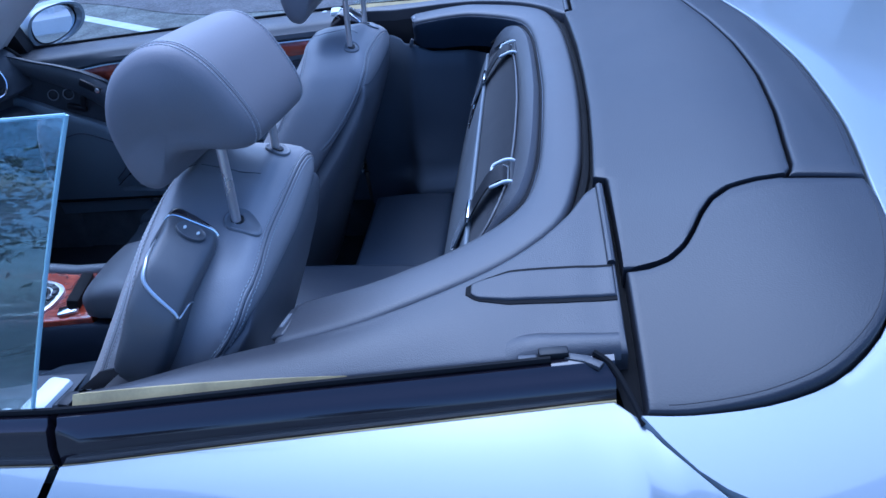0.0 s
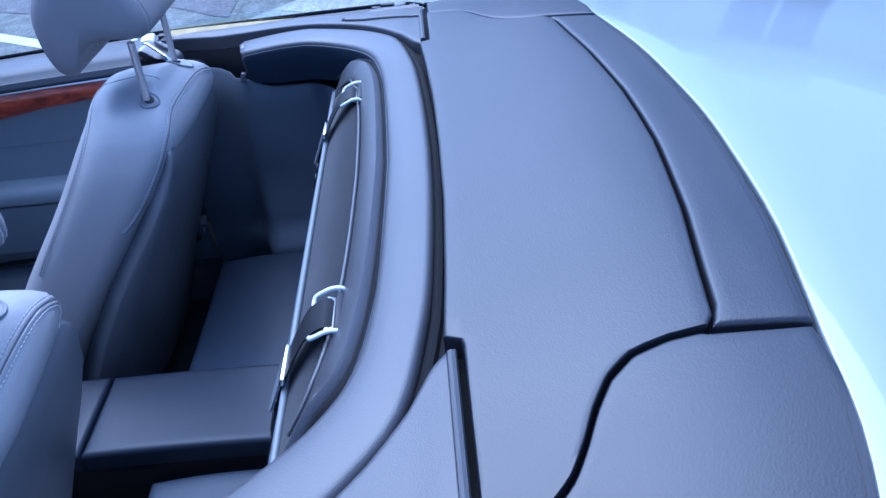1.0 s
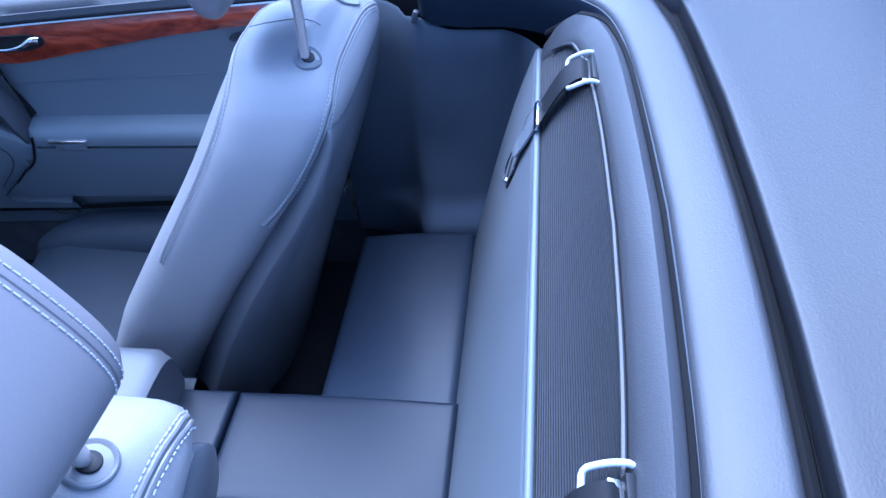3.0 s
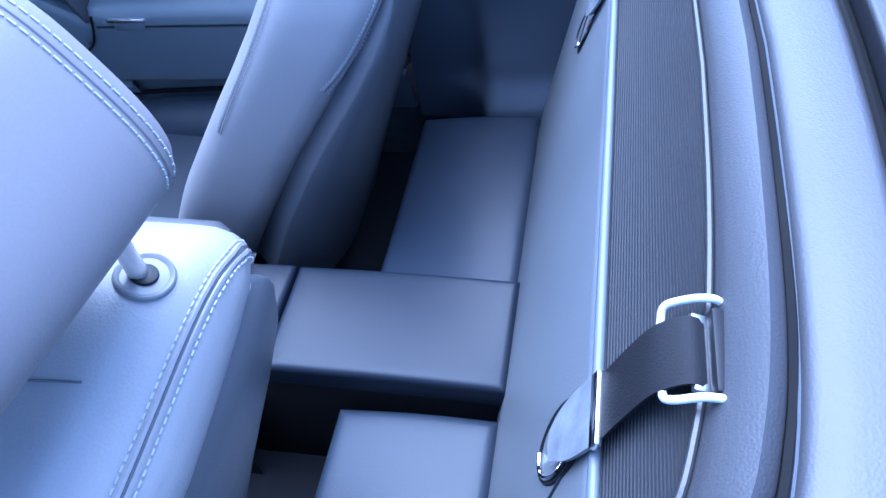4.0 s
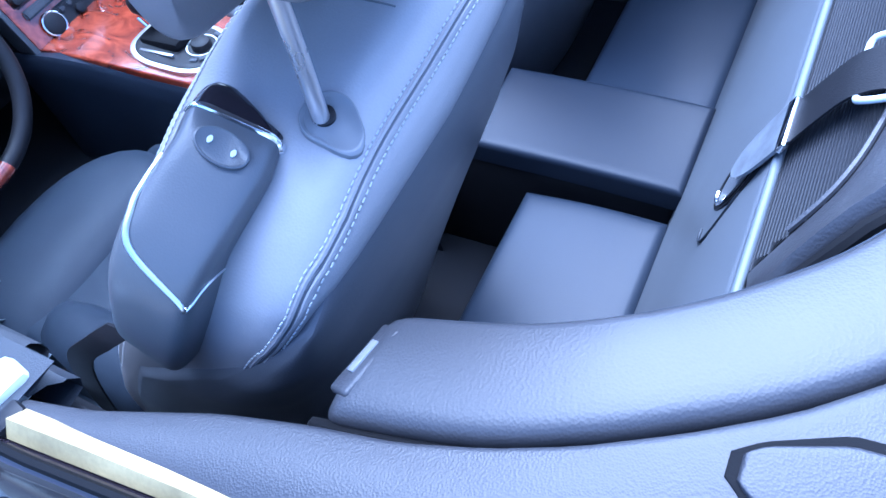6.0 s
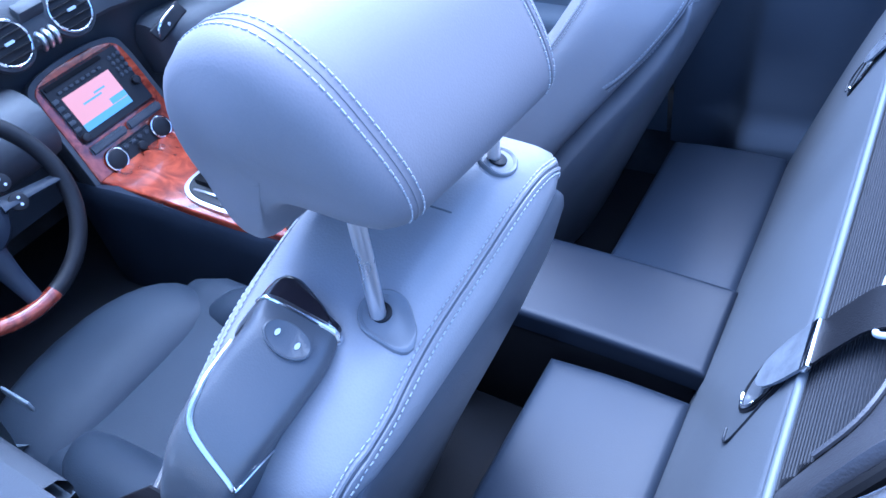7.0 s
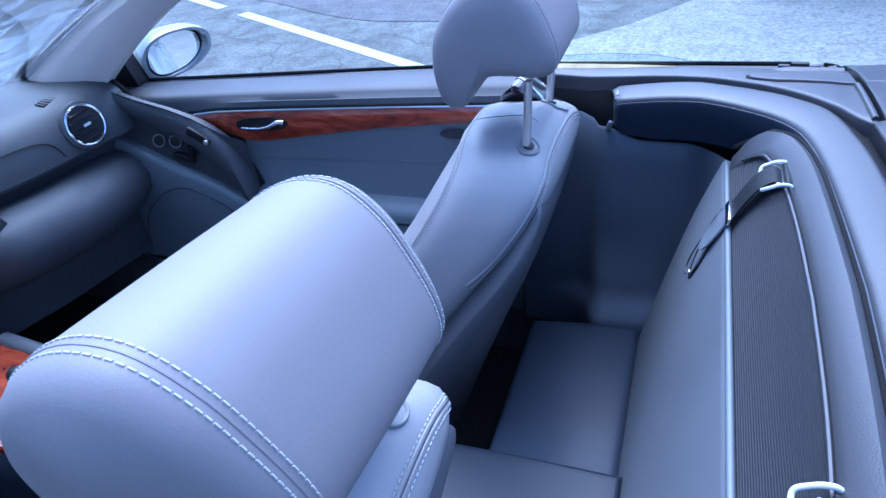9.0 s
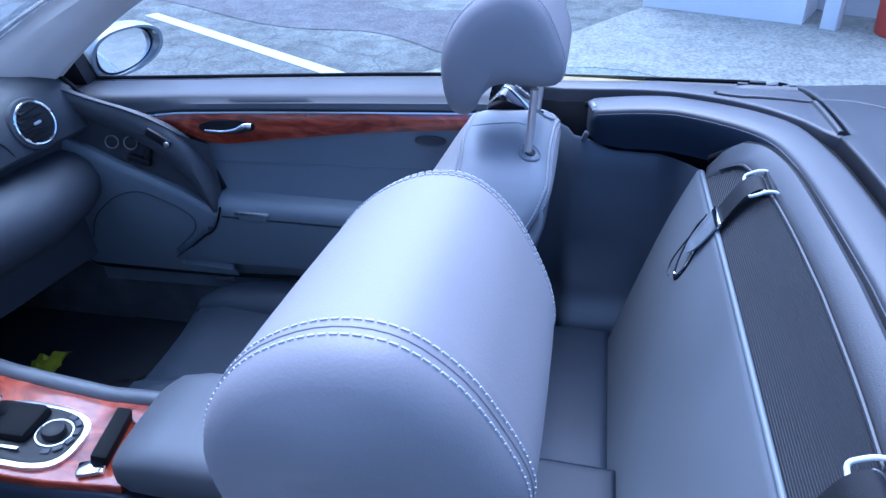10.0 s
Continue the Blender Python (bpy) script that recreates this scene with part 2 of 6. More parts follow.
def box(bm, c, size, rot=(0, 0, 0), r=0.0, seg=2):
    m = Matrix.Translation(c) @ Euler([radians(a) for a in rot]).to_matrix().to_4x4() @ Matrix.Diagonal((*size, 1))
    got = bmesh.ops.create_cube(bm, size=1.0, matrix=m)
    if r:
        es = list({e for v in got["verts"] for e in v.link_edges})
        bmesh.ops.bevel(bm, geom=es, offset=r, segments=seg, profile=0.5, affect="EDGES")


def disc(bm, c, axis, r, h, n=24, bevel=0.0):
    """A short cylinder about axis, with rounded edges."""
    q = Vector((0, 0, 1)).rotation_difference(Vector(axis).normalized())
    b = bevel or h * 0.2
    prof = [(0.001, -h / 2), (r - b, -h / 2), (r, -h / 2 + b), (r, h / 2 - b), (r - b * 0.3, h / 2 - b * 0.3), (r - b, h / 2), (0.001, h / 2)]
    loft(bm, [[Vector(c) + q @ Vector((p * math.cos(a), p * math.sin(a), z)) for a in (2 * math.pi * k / n for k in range(n))] for p, z in prof])


def ring(bm, c, axis, R, r, n=36, m=8, squash=1.0):
    """A torus about axis."""
    q = Vector((0, 0, 1)).rotation_difference(Vector(axis).normalized())
    loops = []
    for i in range(n + 1):
        a = 2 * math.pi * i / n
        loops.append([Vector(c) + q @ Vector(((R + r * math.cos(b)) * math.cos(a), (R + r * math.cos(b)) * math.sin(a), squash * r * math.sin(b)))
                      for b in (2 * math.pi * k / m for k in range(m))])
    loft(bm, loops, caps=False)
    bmesh.ops.remove_doubles(bm, verts=bm.verts, dist=1e-5)


def steps(length, r, depth, n):
    """Stations across a panel: the place from 0 to 1 and the drop of a rounded edge."""
    e = []
    for k in range(5):
        a = math.pi / 2 * k / 4
        e.append((min(0.45, r * (1 - math.cos(a)) / length), r * (1 - math.sin(a))))
    mid = [(e[-1][0] + (1 - 2 * e[-1][0]) * k / n, 0.0) for k in range(1, n)]
    return [(0.0, depth)] + e + mid + [(1 - u, d) for u, d in reversed(e)] + [(1.0, depth)]


def panel(bm, A, B, height, r=0.006, depth=0.03, m=12, flip=None):
    """A padded panel between the plan curves A and B (same number of points) at height(x, y), with rolled edges."""
    n = len(A)
    length = sum((Vector(A[i + 1][:2]) - Vector(A[i][:2])).length for i in range(n - 1)) * 0.5 + \
        sum((Vector(B[i + 1][:2]) - Vector(B[i][:2])).length for i in range(n - 1)) * 0.5
    width = max(0.02, (Vector(A[n // 2][:2]) - Vector(B[n // 2][:2])).length)
    us, vs = steps(length, r, depth, n - 1), steps(width, r, depth, m)
    rows = []
    for u, du in us:
        f = u * (n - 1)
        i = min(int(f), n - 2)
        a = Vector(A[i][:2]).lerp(Vector(A[i + 1][:2]), f - i)
        b = Vector(B[i][:2]).lerp(Vector(B[i + 1][:2]), f - i)
        row = []
        for v, dv in vs:
            p = a.lerp(b, v)
            row.append((p.x, p.y, height(p.x, p.y) - max(du, dv)))
        rows.append(row)
    grid(bm, rows)


def at(table, x):
    """Straight-line reading of a table of (x, value)."""
    return float(np.interp(x, [a for a, _ in table], [b for _, b in table]))


def mirrored(pts, s):
    return [(p[0], p[1] * s, *p[2:]) for p in pts]


def stitches(bm, pts, length=0.0038, gap=0.0024, r=0.0005, lift=0.0):
    """A dashed sewn line along pts."""
    P = [Vector(p) for p in pts]
    run, on, start = 0.0, True, P[0]
    for a, b in zip(P, P[1:]):
        d = b - a
        L = d.length
        if L < 1e-9:
            continue
        pos = 0.0
        while True:
            need = (length if on else gap) - run
            if pos + need > L:
                run += L - pos
                break
            pos += need
            q = a + d * (pos / L)
            if on:
                ax = q - start
                if ax.length > 1e-4:
                    m = Matrix.Translation((start + q) / 2) @ ax.to_track_quat("X", "Z").to_matrix().to_4x4() @ Matrix.Diagonal((ax.length, 2 * r, 2 * r, 1))
                    bmesh.ops.create_cube(bm, size=1.0, matrix=m)
            else:
                start = q
            on, run = not on, 0.0


# the belt line, the same on both sides
def belt_y(x):
    return at([(-2.3, 0.76), (-1.5, 0.775), (-0.46, 0.775), (-0.23, 0.753), (0.0, 0.731), (0.14, 0.717)], x)


def belt_z(x):
    return at([(-1.5, 0.907), (-0.77, 0.944), (-0.23, 0.966), (0.09, 0.976), (0.3, 0.978)], x)


def deck_z(x, y):
    z = 1.008 + 0.012 * math.exp(-((x - 0.33) / 0.13) ** 2) - 0.014 * (abs(y) / 0.58) ** 4.5
    return z - max(0.0, x - 0.43) * 0.06 - max(0.0, x - 0.7) ** 2 * 0.10


# ---------------------------------------------------------------- outer body
EDGE = [(0.127, 0.776), (0.18, 0.776), (0.258, 0.764), (0.324, 0.733), (0.386, 0.662), (0.428, 0.545), (0.447, 0.435), (0.478, 0.26), (0.491, 0.1), (0.495, 0.0)]
EDGE_ALL = [Vector(p) for p in EDGE] + [Vector((x, -y)) for x, y in reversed(EDGE[:-1])]
LID_OUT = [(0.146, 0.800), (0.20, 0.846), (0.34, 0.890), (0.55, 0.900), (0.85, 0.87), (1.15, 0.80), (1.38, 0.62), (1.48, 0.40), (1.52, 0.18), (1.53, 0.0)]
LID_ALL = [Vector(p) for p in LID_OUT] + [Vector((x, -y)) for x, y in reversed(LID_OUT[:-1])]


def lid_z(x, y):
    return 1.004 + 0.004 * math.exp(-((x - 0.5) / 0.3) ** 2) - 0.06 * max(0.0, x - 0.43) - 0.10 * max(0.0, x - 0.7) ** 2 - 0.013 * (abs(y) / 0.58) ** 4.5


def car_body():
    car = thing("convertible", (0, 0, 0), "silver metallic open convertible body with its roof folded away", "car")
    bm = bmesh.new()
    panel(bm, spline([(p.x, p.y, 0) for p in EDGE_ALL], 61), spline([(p.x, p.y, 0) for p in LID_ALL], 61), lid_z, r=0.004, depth=0.04, m=20)
    part("boot_lid", bm, PAINT, car, "smooth silver boot lid reflecting the sky")
    for s in (-1, 1):
        bm = bmesh.new()
        rows = []
        for x in np.concatenate([np.linspace(-0.470, 0.105, 16), np.linspace(0.125, 0.20, 5), np.linspace(0.24, 1.50, 34)]):
            if x < 0.115:
                y, z = belt_y(x) + 0.022, belt_z(x) - 0.030 * at([(-1.5, 1.5), (-0.47, 1.45), (0.1, 1.0)], x)
            else:
                y = at([(0.115, 0.745), (0.145, 0.797), (0.198, 0.848), (0.34, 0.893), (0.55, 0.903), (0.85, 0.873), (1.15, 0.804), (1.38, 0.625), (1.48, 0.42), (1.51, 0.30)], x)
                z = min(belt_z(0.115) - 0.030, lid_z(x, y) - 0.004)
            out = at([(-0.47, 0.915), (0.5, 0.93), (0.9, 0.91), (1.2, 0.845), (1.38, 0.70), (1.48, 0.50), (1.51, 0.36)], x)
            w = out - y
            rows.append([(x, s * (y - 0.006), z - 0.05), (x, s * (y - 0.002), z - 0.006), (x, s * (y + 0.006), z - 0.0005), (x, s * (y + 0.35 * w), z - 0.010), (x, s * (y + 0.7 * w), z - 0.040),
                         (x, s * out, z - 0.16), (x, s * (out + 0.008), z - 0.30), (x, s * (out - 0.01), z - 0.5), (x, s * (out - 0.06), z - 0.72)])
        grid(bm, rows)
        part("quarter_panel", bm, PAINT, car)
        # black belt moulding, with a bright lower lip
        for x0, x1 in ((-0.471, 0.108), (-1.50, -0.482)):
            bm = bmesh.new()
            rows = []
            for x in np.linspace(x0, x1, 24):
                y, z = belt_y(x), belt_z(x)
                tall = at([(-1.5, 1.5), (-0.47, 1.45), (0.1, 1.0)], x)
                rows.append([(x, s * (y + a), z + b * (tall if b < -0.01 else 1)) for a, b in ((-0.014, -0.03), (-0.014, -0.004), (-0.008, 0.001), (0.0, 0.0), (0.004, -0.006), (0.010, -0.009), (0.018, -0.018), (0.022, -0.030), (0.020, -0.040), (0.012, -0.045))])
            vs = grid(bm, rows)
            bm.faces.new(vs[0]), bm.faces.new(vs[-1])
            part("belt_moulding", bm, GLOSS, car, "gloss black window moulding")
            bm = bmesh.new()
            tube(bm, [(x, s * (belt_y(x) + 0.0235), belt_z(x) - 0.034 * at([(-1.5, 1.5), (-0.47, 1.45), (0.1, 1.0)], x)) for x in np.linspace(x0, x1, 24)], 0.0022, 6)
            part("moulding_lip", bm, GOLD, car, "thin bronze lip")
    # rear bumper round the tail
    bm = bmesh.new()
    rows = []
    for k in range(25):
        a = radians(-78 + 156 * k / 24)
        x, y = 1.10 + 0.44 * math.cos(a), 0.84 * math.sin(a)
        rows.append([(x - 0.03, y * 0.97, 0.86), (x + 0.02, y, 0.80), (x + 0.05, y * 1.02, 0.66), (x + 0.06, y * 1.03, 0.52), (x + 0.02, y, 0.38), (x - 0.08, y * 0.95, 0.30)])
    grid(bm, rows)
    part("rear_bumper", bm, PAINT, car, "silver rear bumper")
    bm = bmesh.new()
    rows = []
    for k in range(21):
        y = -0.82 + 1.64 * k / 20
        x = -2.93 - 0.10 * (1 - (y / 0.82) ** 2) + 0.05 * (y / 0.82) ** 6
        rows.append([(x + 0.06, y, 0.83), (x + 0.01, y, 0.78), (x - 0.02, y, 0.62), (x - 0.02, y, 0.46), (x + 0.02, y, 0.32), (x + 0.12, y, 0.26)])
    grid(bm, rows)
    part("front_bumper", bm, PAINT, car, "silver front bumper")
    # front wings, bonnet
    for s in (-1, 1):
        bm = bmesh.new()
        rows = []
        for x in np.linspace(-2.9, -1.52, 14):
            y = at([(-2.9, 0.70), (-2.3, 0.78), (-1.52, 0.82)], x)
            z = at([(-2.9, 0.78), (-2.3, 0.86), (-1.52, 0.905)], x)
            rows.append([(x, s * (y - 0.20), z + 0.02), (x, s * (y - 0.06), z + 0.012), (x, s * y, z - 0.01), (x, s * (y + 0.06), z - 0.07), (x, s * (y + 0.08), z - 0.3), (x, s * (y + 0.04), z - 0.6)])
        grid(bm, rows)
        part("front_wing", bm, PAINT, car)
    bm = bmesh.new()
    grid(bm, [[(x, y, at([(-2.95, 0.80), (-2.5, 0.88), (-2.0, 0.935)], x) + 0.03 * (1 - (y / 0.6) ** 2)) for y in np.linspace(-0.58, 0.58, 13)] for x in np.linspace(-2.95, -2.03, 10)])
    part("bonnet", bm, PAINT, car)
    # firewall and footwell sides
    bm = bmesh.new()
    box(bm, (-1.98, 0, 0.58), (0.05, 1.36, 0.68), r=0.01)
    part("firewall", bm, FOOTWELL, car, "black carpeted firewall")
    for s in (-1, 1):
        bm = bmesh.new()
        box(bm, (-1.72, s * 0.675, 0.58), (0.52, 0.04, 0.68), r=0.01)
        part("kick_panel", bm, FOOTWELL, car, "black carpeted footwell side")
    # floor pan and carpet
    bm = bmesh.new()
    box(bm, (-0.75, 0, 0.24), (2.5, 1.5, 0.05), r=0.01)
    part("floor_carpet", bm, CARPET, car, "black carpeted floor")
    bm = bmesh.new()
    box(bm, (0.72, 0, 0.45), (1.5, 1.5, 0.5), r=0.03)
    part("underbody", bm, BLACK, car)
    for s in (-1, 1):
        bm = bmesh.new()
        rows = [[(x, s * 0.66, 0.25), (x, s * 0.67, 0.40), (x, s * 0.70, 0.42), (x, s * 0.80, 0.42), (x, s * 0.80, 0.25)] for x in np.linspace(-1.75, -0.2, 8)]
        grid(bm, rows)
        part("door_sill", bm, FOOTWELL, car, "dark carpeted door sill")
        bm = bmesh.new()
        box(bm, (-0.42 if s > 0 else -0.485, s * (0.70 if s > 0 else 0.752), 0.66), (0.10 if s > 0 else 0.22, 0.08, 0.50), r=0.02)
        part("door_pillar", bm, BLACK, car)
    for cx in (-1.62, 0.94):
        for s in (-1, 1):
            bm = bmesh.new()
            ring(bm, (cx, s * 0.80, 0.31), (0, 1, 0), 0.245, 0.075, n=40, m=12)
            wheel = part("wheel", bm, RUBBER, car, "black road tyre")
            bm = bmesh.new()
            disc(bm, (cx, s * 0.81, 0.31), (0, 1, 0), 0.20, 0.12, 32, 0.02)
            part("wheel_rim", bm, SATIN, wheel)
    return car


car_body()


# ---------------------------------------------------------------- soft top cover behind the seats
GAP = 0.0024
STEP = [(0.0, 0.404), (0.08, 0.403), (0.145, 0.397), (0.24, 0.387), (0.336, 0.371), (0.41, 0.360), (0.424, 0.350), (0.430, 0.310), (0.442, 0.276), (0.465, 0.251), (0.495, 0.233), (0.526, 0.219), (0.553, 0.204), (0.574, 0.184), (0.585, 0.160), (0.588, 0.141)]


def deck_cover():
    deck = thing("folding_roof_cover", (0.28, 0, 0.95), "dark grey grained leather-look cover over the folded roof behind the seats", "roof cover")
    bm = bmesh.new()
    ys = np.concatenate([-np.linspace(0.588, 0.397, 30), np.linspace(-0.393, 0.393, 31), np.linspace(0.397, 0.588, 30)])
    A = [(at([(0.0, 0.1275), (0.15, 0.1260), (0.30, 0.1190), (0.393, 0.1125), (0.397, 0.1305), (0.60, 0.1310)], abs(y)), y) for y in ys]
    B = [(max(at(STEP, abs(y)) - GAP, 0.1365), y) for y in ys]
    panel(bm, A, B, deck_z, r=0.0045, depth=0.03, m=16)
    part("centre_panel", bm, DECK, deck, "broad grained centre panel with a waved edge")
    bm = bmesh.new()
    ys = np.linspace(-0.423, 0.423, 41)
    panel(bm, [(at(STEP, abs(y)) + GAP, y) for y in ys], [(at([(b, a) for a, b in reversed(EDGE)], abs(y)) - 0.004, y) for y in ys], lambda x, y: deck_z(x, y) - 0.001, r=0.006, depth=0.03, m=8)
    part("rear_strip", bm, DECK, deck, "curved rear strip along the boot lid")
    inner = [(b, a) for a, b in reversed(STEP)]
    outer = [(p.x, p.y) for p in spline([(0.130, 0.772, 0), (0.18, 0.773, 0), (0.258, 0.761, 0), (0.323, 0.730, 0), (0.384, 0.660, 0), (0.426, 0.545, 0), (0.4445, 0.438, 0)], 60)]
    for s in (-1, 1):
        xs = np.concatenate([np.linspace(0.1335, 0.352, 40), np.linspace(0.358, 0.441, 14)])
        A = [(x, s * (at(inner, x) + GAP * 1.6 if x < 0.345 else 0.4315)) for x in xs]
        B = [(x, s * at(outer, x)) for x in xs]
        bm = bmesh.new()
        panel(bm, A, B, lambda x, y: deck_z(x, y) - 0.001, r=0.006, depth=0.035, m=18)
        flap = part("side_panel", bm, DECK, deck, "rounded side panel of the cover")
        # stitched hem line along the outer edge
        bm = bmesh.new()
        pts = [(x - 0.006, s * (at(outer, x) - 0.008), deck_z(x - 0.006, at(outer, x) - 0.008) - 0.0013) for x in np.linspace(0.16, 0.44, 80)]
        tube(bm, pts, 0.0007, 6)
        part("hem_line", bm, BLACK, flap)
    bm = bmesh.new()
    ys = np.linspace(-0.40, 0.40, 41)
    tube(bm, [(at([(b, a) for a, b in reversed(EDGE)], abs(y)) - 0.014, y, deck_z(at([(b, a) for a, b in reversed(EDGE)], abs(y)) - 0.014, y) - 0.0012) for y in ys], 0.0007, 6)
    part("hem_line", bm, BLACK, deck)
    # dark tray that shows in the joints
    bm = bmesh.new()
    ys = np.linspace(-0.77, 0.77, 41)
    A = [(at([(0.0, 0.085), (0.38, 0.085), (0.46, 0.06), (0.56, 0.06), (0.70, 0.10), (0.75, 0.12)], abs(y)), y) for y in ys]
    B = [(at([(0.0, 0.483), (0.43, 0.435), (0.65, 0.372), (0.75, 0.255), (0.775, 0.17)], abs(y)) + 0.004, y) for y in ys]
    panel(bm, A, B, lambda x, y: deck_z(x, y) - 0.028, r=0.002, depth=0.02, m=10)
    part("joint_tray", bm, RUBBER, deck, "black rubber in the joints")


deck_cover()

# ---------------------------------------------------------------- roll bar: padded surround, lip, mesh
RIM_IN = [(0.0565, 0.0), (0.0535, 0.12), (0.047, 0.26), (0.0365, 0.355), (0.019, 0.418), (-0.012, 0.465), (-0.051, 0.502), (-0.09, 0.531), (-0.128, 0.552), (-0.18, 0.571), (-0.266, 0.588)]
RIM_OUT = [(0.1160, 0.0), (0.1140, 0.12), (0.1065, 0.27), (0.096, 0.36), (0.072, 0.468), (0.024, 0.534), (-0.022, 0.573), (-0.07, 0.603), (-0.117, 0.628), (-0.18, 0.651), (-0.276, 0.668)]


def both(curve, n):
    half = spline([(x, y, 0) for x, y in curve], n)
    return [Vector((p.x, -p.y, 0)) for p in reversed(half[1:])] + half


def rim_z(p):
    return at([(-0.30, 0.948), (-0.26, 0.956), (-0.2, 0.966), (-0.12, 0.978), (-0.02, 0.985), (0.05, 0.991), (0.11, 0.996)], p.x)


def roll_bar():
    bar = thing("roll_bar", (0.04, 0, 0.85), "padded dark grey leather roll bar folded flat round the rear shelf", "roll bar")
    A, B = both(RIM_IN, 36), both(RIM_OUT, 36)
    for C in (A, B):  # closer stations at the two rounded ends
        C[1:1] = [C[0].lerp(C[1], f) for f in (0.10, 0.24, 0.45, 0.7)]
        C[-1:-1] = [C[-1].lerp(C[-2], f) for f in (0.7, 0.45, 0.24, 0.10)]
    loops, inner = [], []
    last = len(A) - 1
    for i, (a, b) in enumerate(zip(A, B)):
        end = min(i, last - i)
        k = at([(0, 0.60), (1, 0.79), (2, 0.90), (3, 0.965), (4, 0.99), (5, 1.0)], end)
        m = (a + b) / 2
        a2, b2 = m + (a - m) * k, m + (b - m) * k
        fall = (1 - k) * 0.035
        za, zb = rim_z(a) - fall, rim_z(b) - fall
        side = (a2 - b2).normalized()
        low = a2 + side * (0.004 - 0.020 * min(1, abs(a.y) / 0.5) ** 4)
        drop = (0.030 + 0.056 * min(1, abs(a.y) / 0.48) ** 3) * at([(0, 0.55), (3, 0.72), (7, 1.0)], end)
        sec = [(low, za - drop), (low.lerp(a2, 0.55), za - drop * 0.55), (a2 + side * 0.0025, za - 0.013), (a2 + side * 0.0012, za - 0.0055), (a2 - side * 0.0025, za - 0.0012), (a2 - side * 0.007, za)]
        for f in (0.25, 0.4, 0.55, 0.7, 0.82):
            sec.append((a2.lerp(b2, f), za + (zb - za) * f + 0.0022 * math.sin(math.pi * f)))
        inner.append([(p.x, p.y, z) for p, z in ((low + side * 0.002, za - drop - 0.002), (low.lerp(a2, 0.5) + side * 0.003, za - drop * 0.55), (a2 + side * 0.0045, za - 0.015), (a2 + side * 0.0032, za - 0.0085), (a2 + side * 0.0005, za - 0.0075))])
        sec += [(b2.lerp(a2, 0.12), zb), (b2.lerp(a2, 0.055), zb - 0.0022), (b2.lerp(a2, 0.012), zb - 0.0065), (b2, zb - 0.013), (b2, zb - 0.04), (b2.lerp(a2, 0.4), zb - 0.055)]
        loops.append([(p.x, p.y, z) for p, z in sec])
    bm = bmesh.new()
    loft(bm, loops)
    rim = part("padded_rim", bm, RIM, bar, "wide padded leather rim with stitched edges")
    # dark lining of the rim's inner face
    bm = bmesh.new()
    grid(bm, inner)
    part("inner_lining", bm, BENCH, rim, "dark lining below a sewn edge")
    # black channel between rim and cover
    bm = bmesh.new()
    pts = both([(0.1215, 0.0), (0.1195, 0.12), (0.112, 0.27), (0.102, 0.37), (0.076, 0.472), (0.027, 0.538), (-0.020, 0.578), (-0.068, 0.608), (-0.115, 0.633), (-0.178, 0.656), (-0.28, 0.670)], 30)
    tube(bm, [(p.x, p.y, rim_z(p) - 0.016) for p in pts], 0.0070, 8)
    part("rim_channel", bm, RUBBER, bar, "black channel beside the rim")
    # inner lip
    pin = both([(0.009, 0.0), (0.006, 0.15), (-0.001, 0.27), (-0.012, 0.345), (-0.028, 0.395), (-0.066, 0.440)], 30)
    pout = both([(0.0505, 0.0), (0.0475, 0.12), (0.0412, 0.26), (0.0305, 0.350), (0.009, 0.412), (-0.059, 0.481)], 30)
    loops = []
    for i, (a, b) in enumerate(zip(pin, pout)):
        za = at([(-0.07, 0.886), (-0.045, 0.925), (-0.02, 0.955), (0.02, 0.968)], a.x)
        zb = at([(-0.06, 0.900), (-0.035, 0.945), (-0.01, 0.968), (0.04, 0.985)], b.x)
        loops.append([(p.x, p.y, z) for p, z in ((a, za - 0.04), (a, za - 0.006), (a.lerp(b, 0.06), za + 0.003), (a.lerp(b, 0.2), za + 0.010), (a.lerp(b, 0.45), (za + zb) / 2 + 0.009), (a.lerp(b, 0.7), zb + 0.004), (a.lerp(b, 0.9), zb - 0.001), (b, zb - 0.008), (b, zb - 0.04))])
    bm = bmesh.new()
    loft(bm, loops)
    part("inner_lip", bm, RIM, bar, "rounded leather lip inside the rim")
    bm = bmesh.new()
    tube(bm, [(p.x + 0.003, p.y * 1.004, at([(-0.06, 0.915), (-0.01, 0.966), (0.04, 0.977)], p.x)) for p in pout], 0.006, 8)
    part("lip_channel", bm, RUBBER, bar)
    bm = bmesh.new()
    tube(bm, [(p.x - 0.002, p.y, at([(-0.07, 0.900), (-0.02, 0.953), (0.02, 0.968)], p.x)) for p in pin[3:-3]], 0.0025, 6)
    part("lip_piping", bm, RIM, bar)
    # ribbed mesh between the lip and the shelf edge
    bm = bmesh.new()
    rows = []
    for i in range(89):
        y = -0.440 + 0.88 * i / 88
        xt = at([(0.0, 0.0095), (0.15, 0.0065), (0.27, 0.0), (0.345, -0.011), (0.395, -0.027), (0.44, -0.063)], abs(y))
        row = []
        for j in range(78):
            x = min(-0.066 + 0.0765 * j / 77, xt)
            g = (x + 0.066) / 0.0765
            row.append((x, y, 0.894 + 0.070 * g + 0.010 * math.sin(math.pi * min(1, g)) + (0.0011 if j % 2 else -0.0002)))
        rows.append(row)
    grid(bm, rows)
    part("ribbed_mesh", bm, MESH, bar, "black ribbed mesh infill")
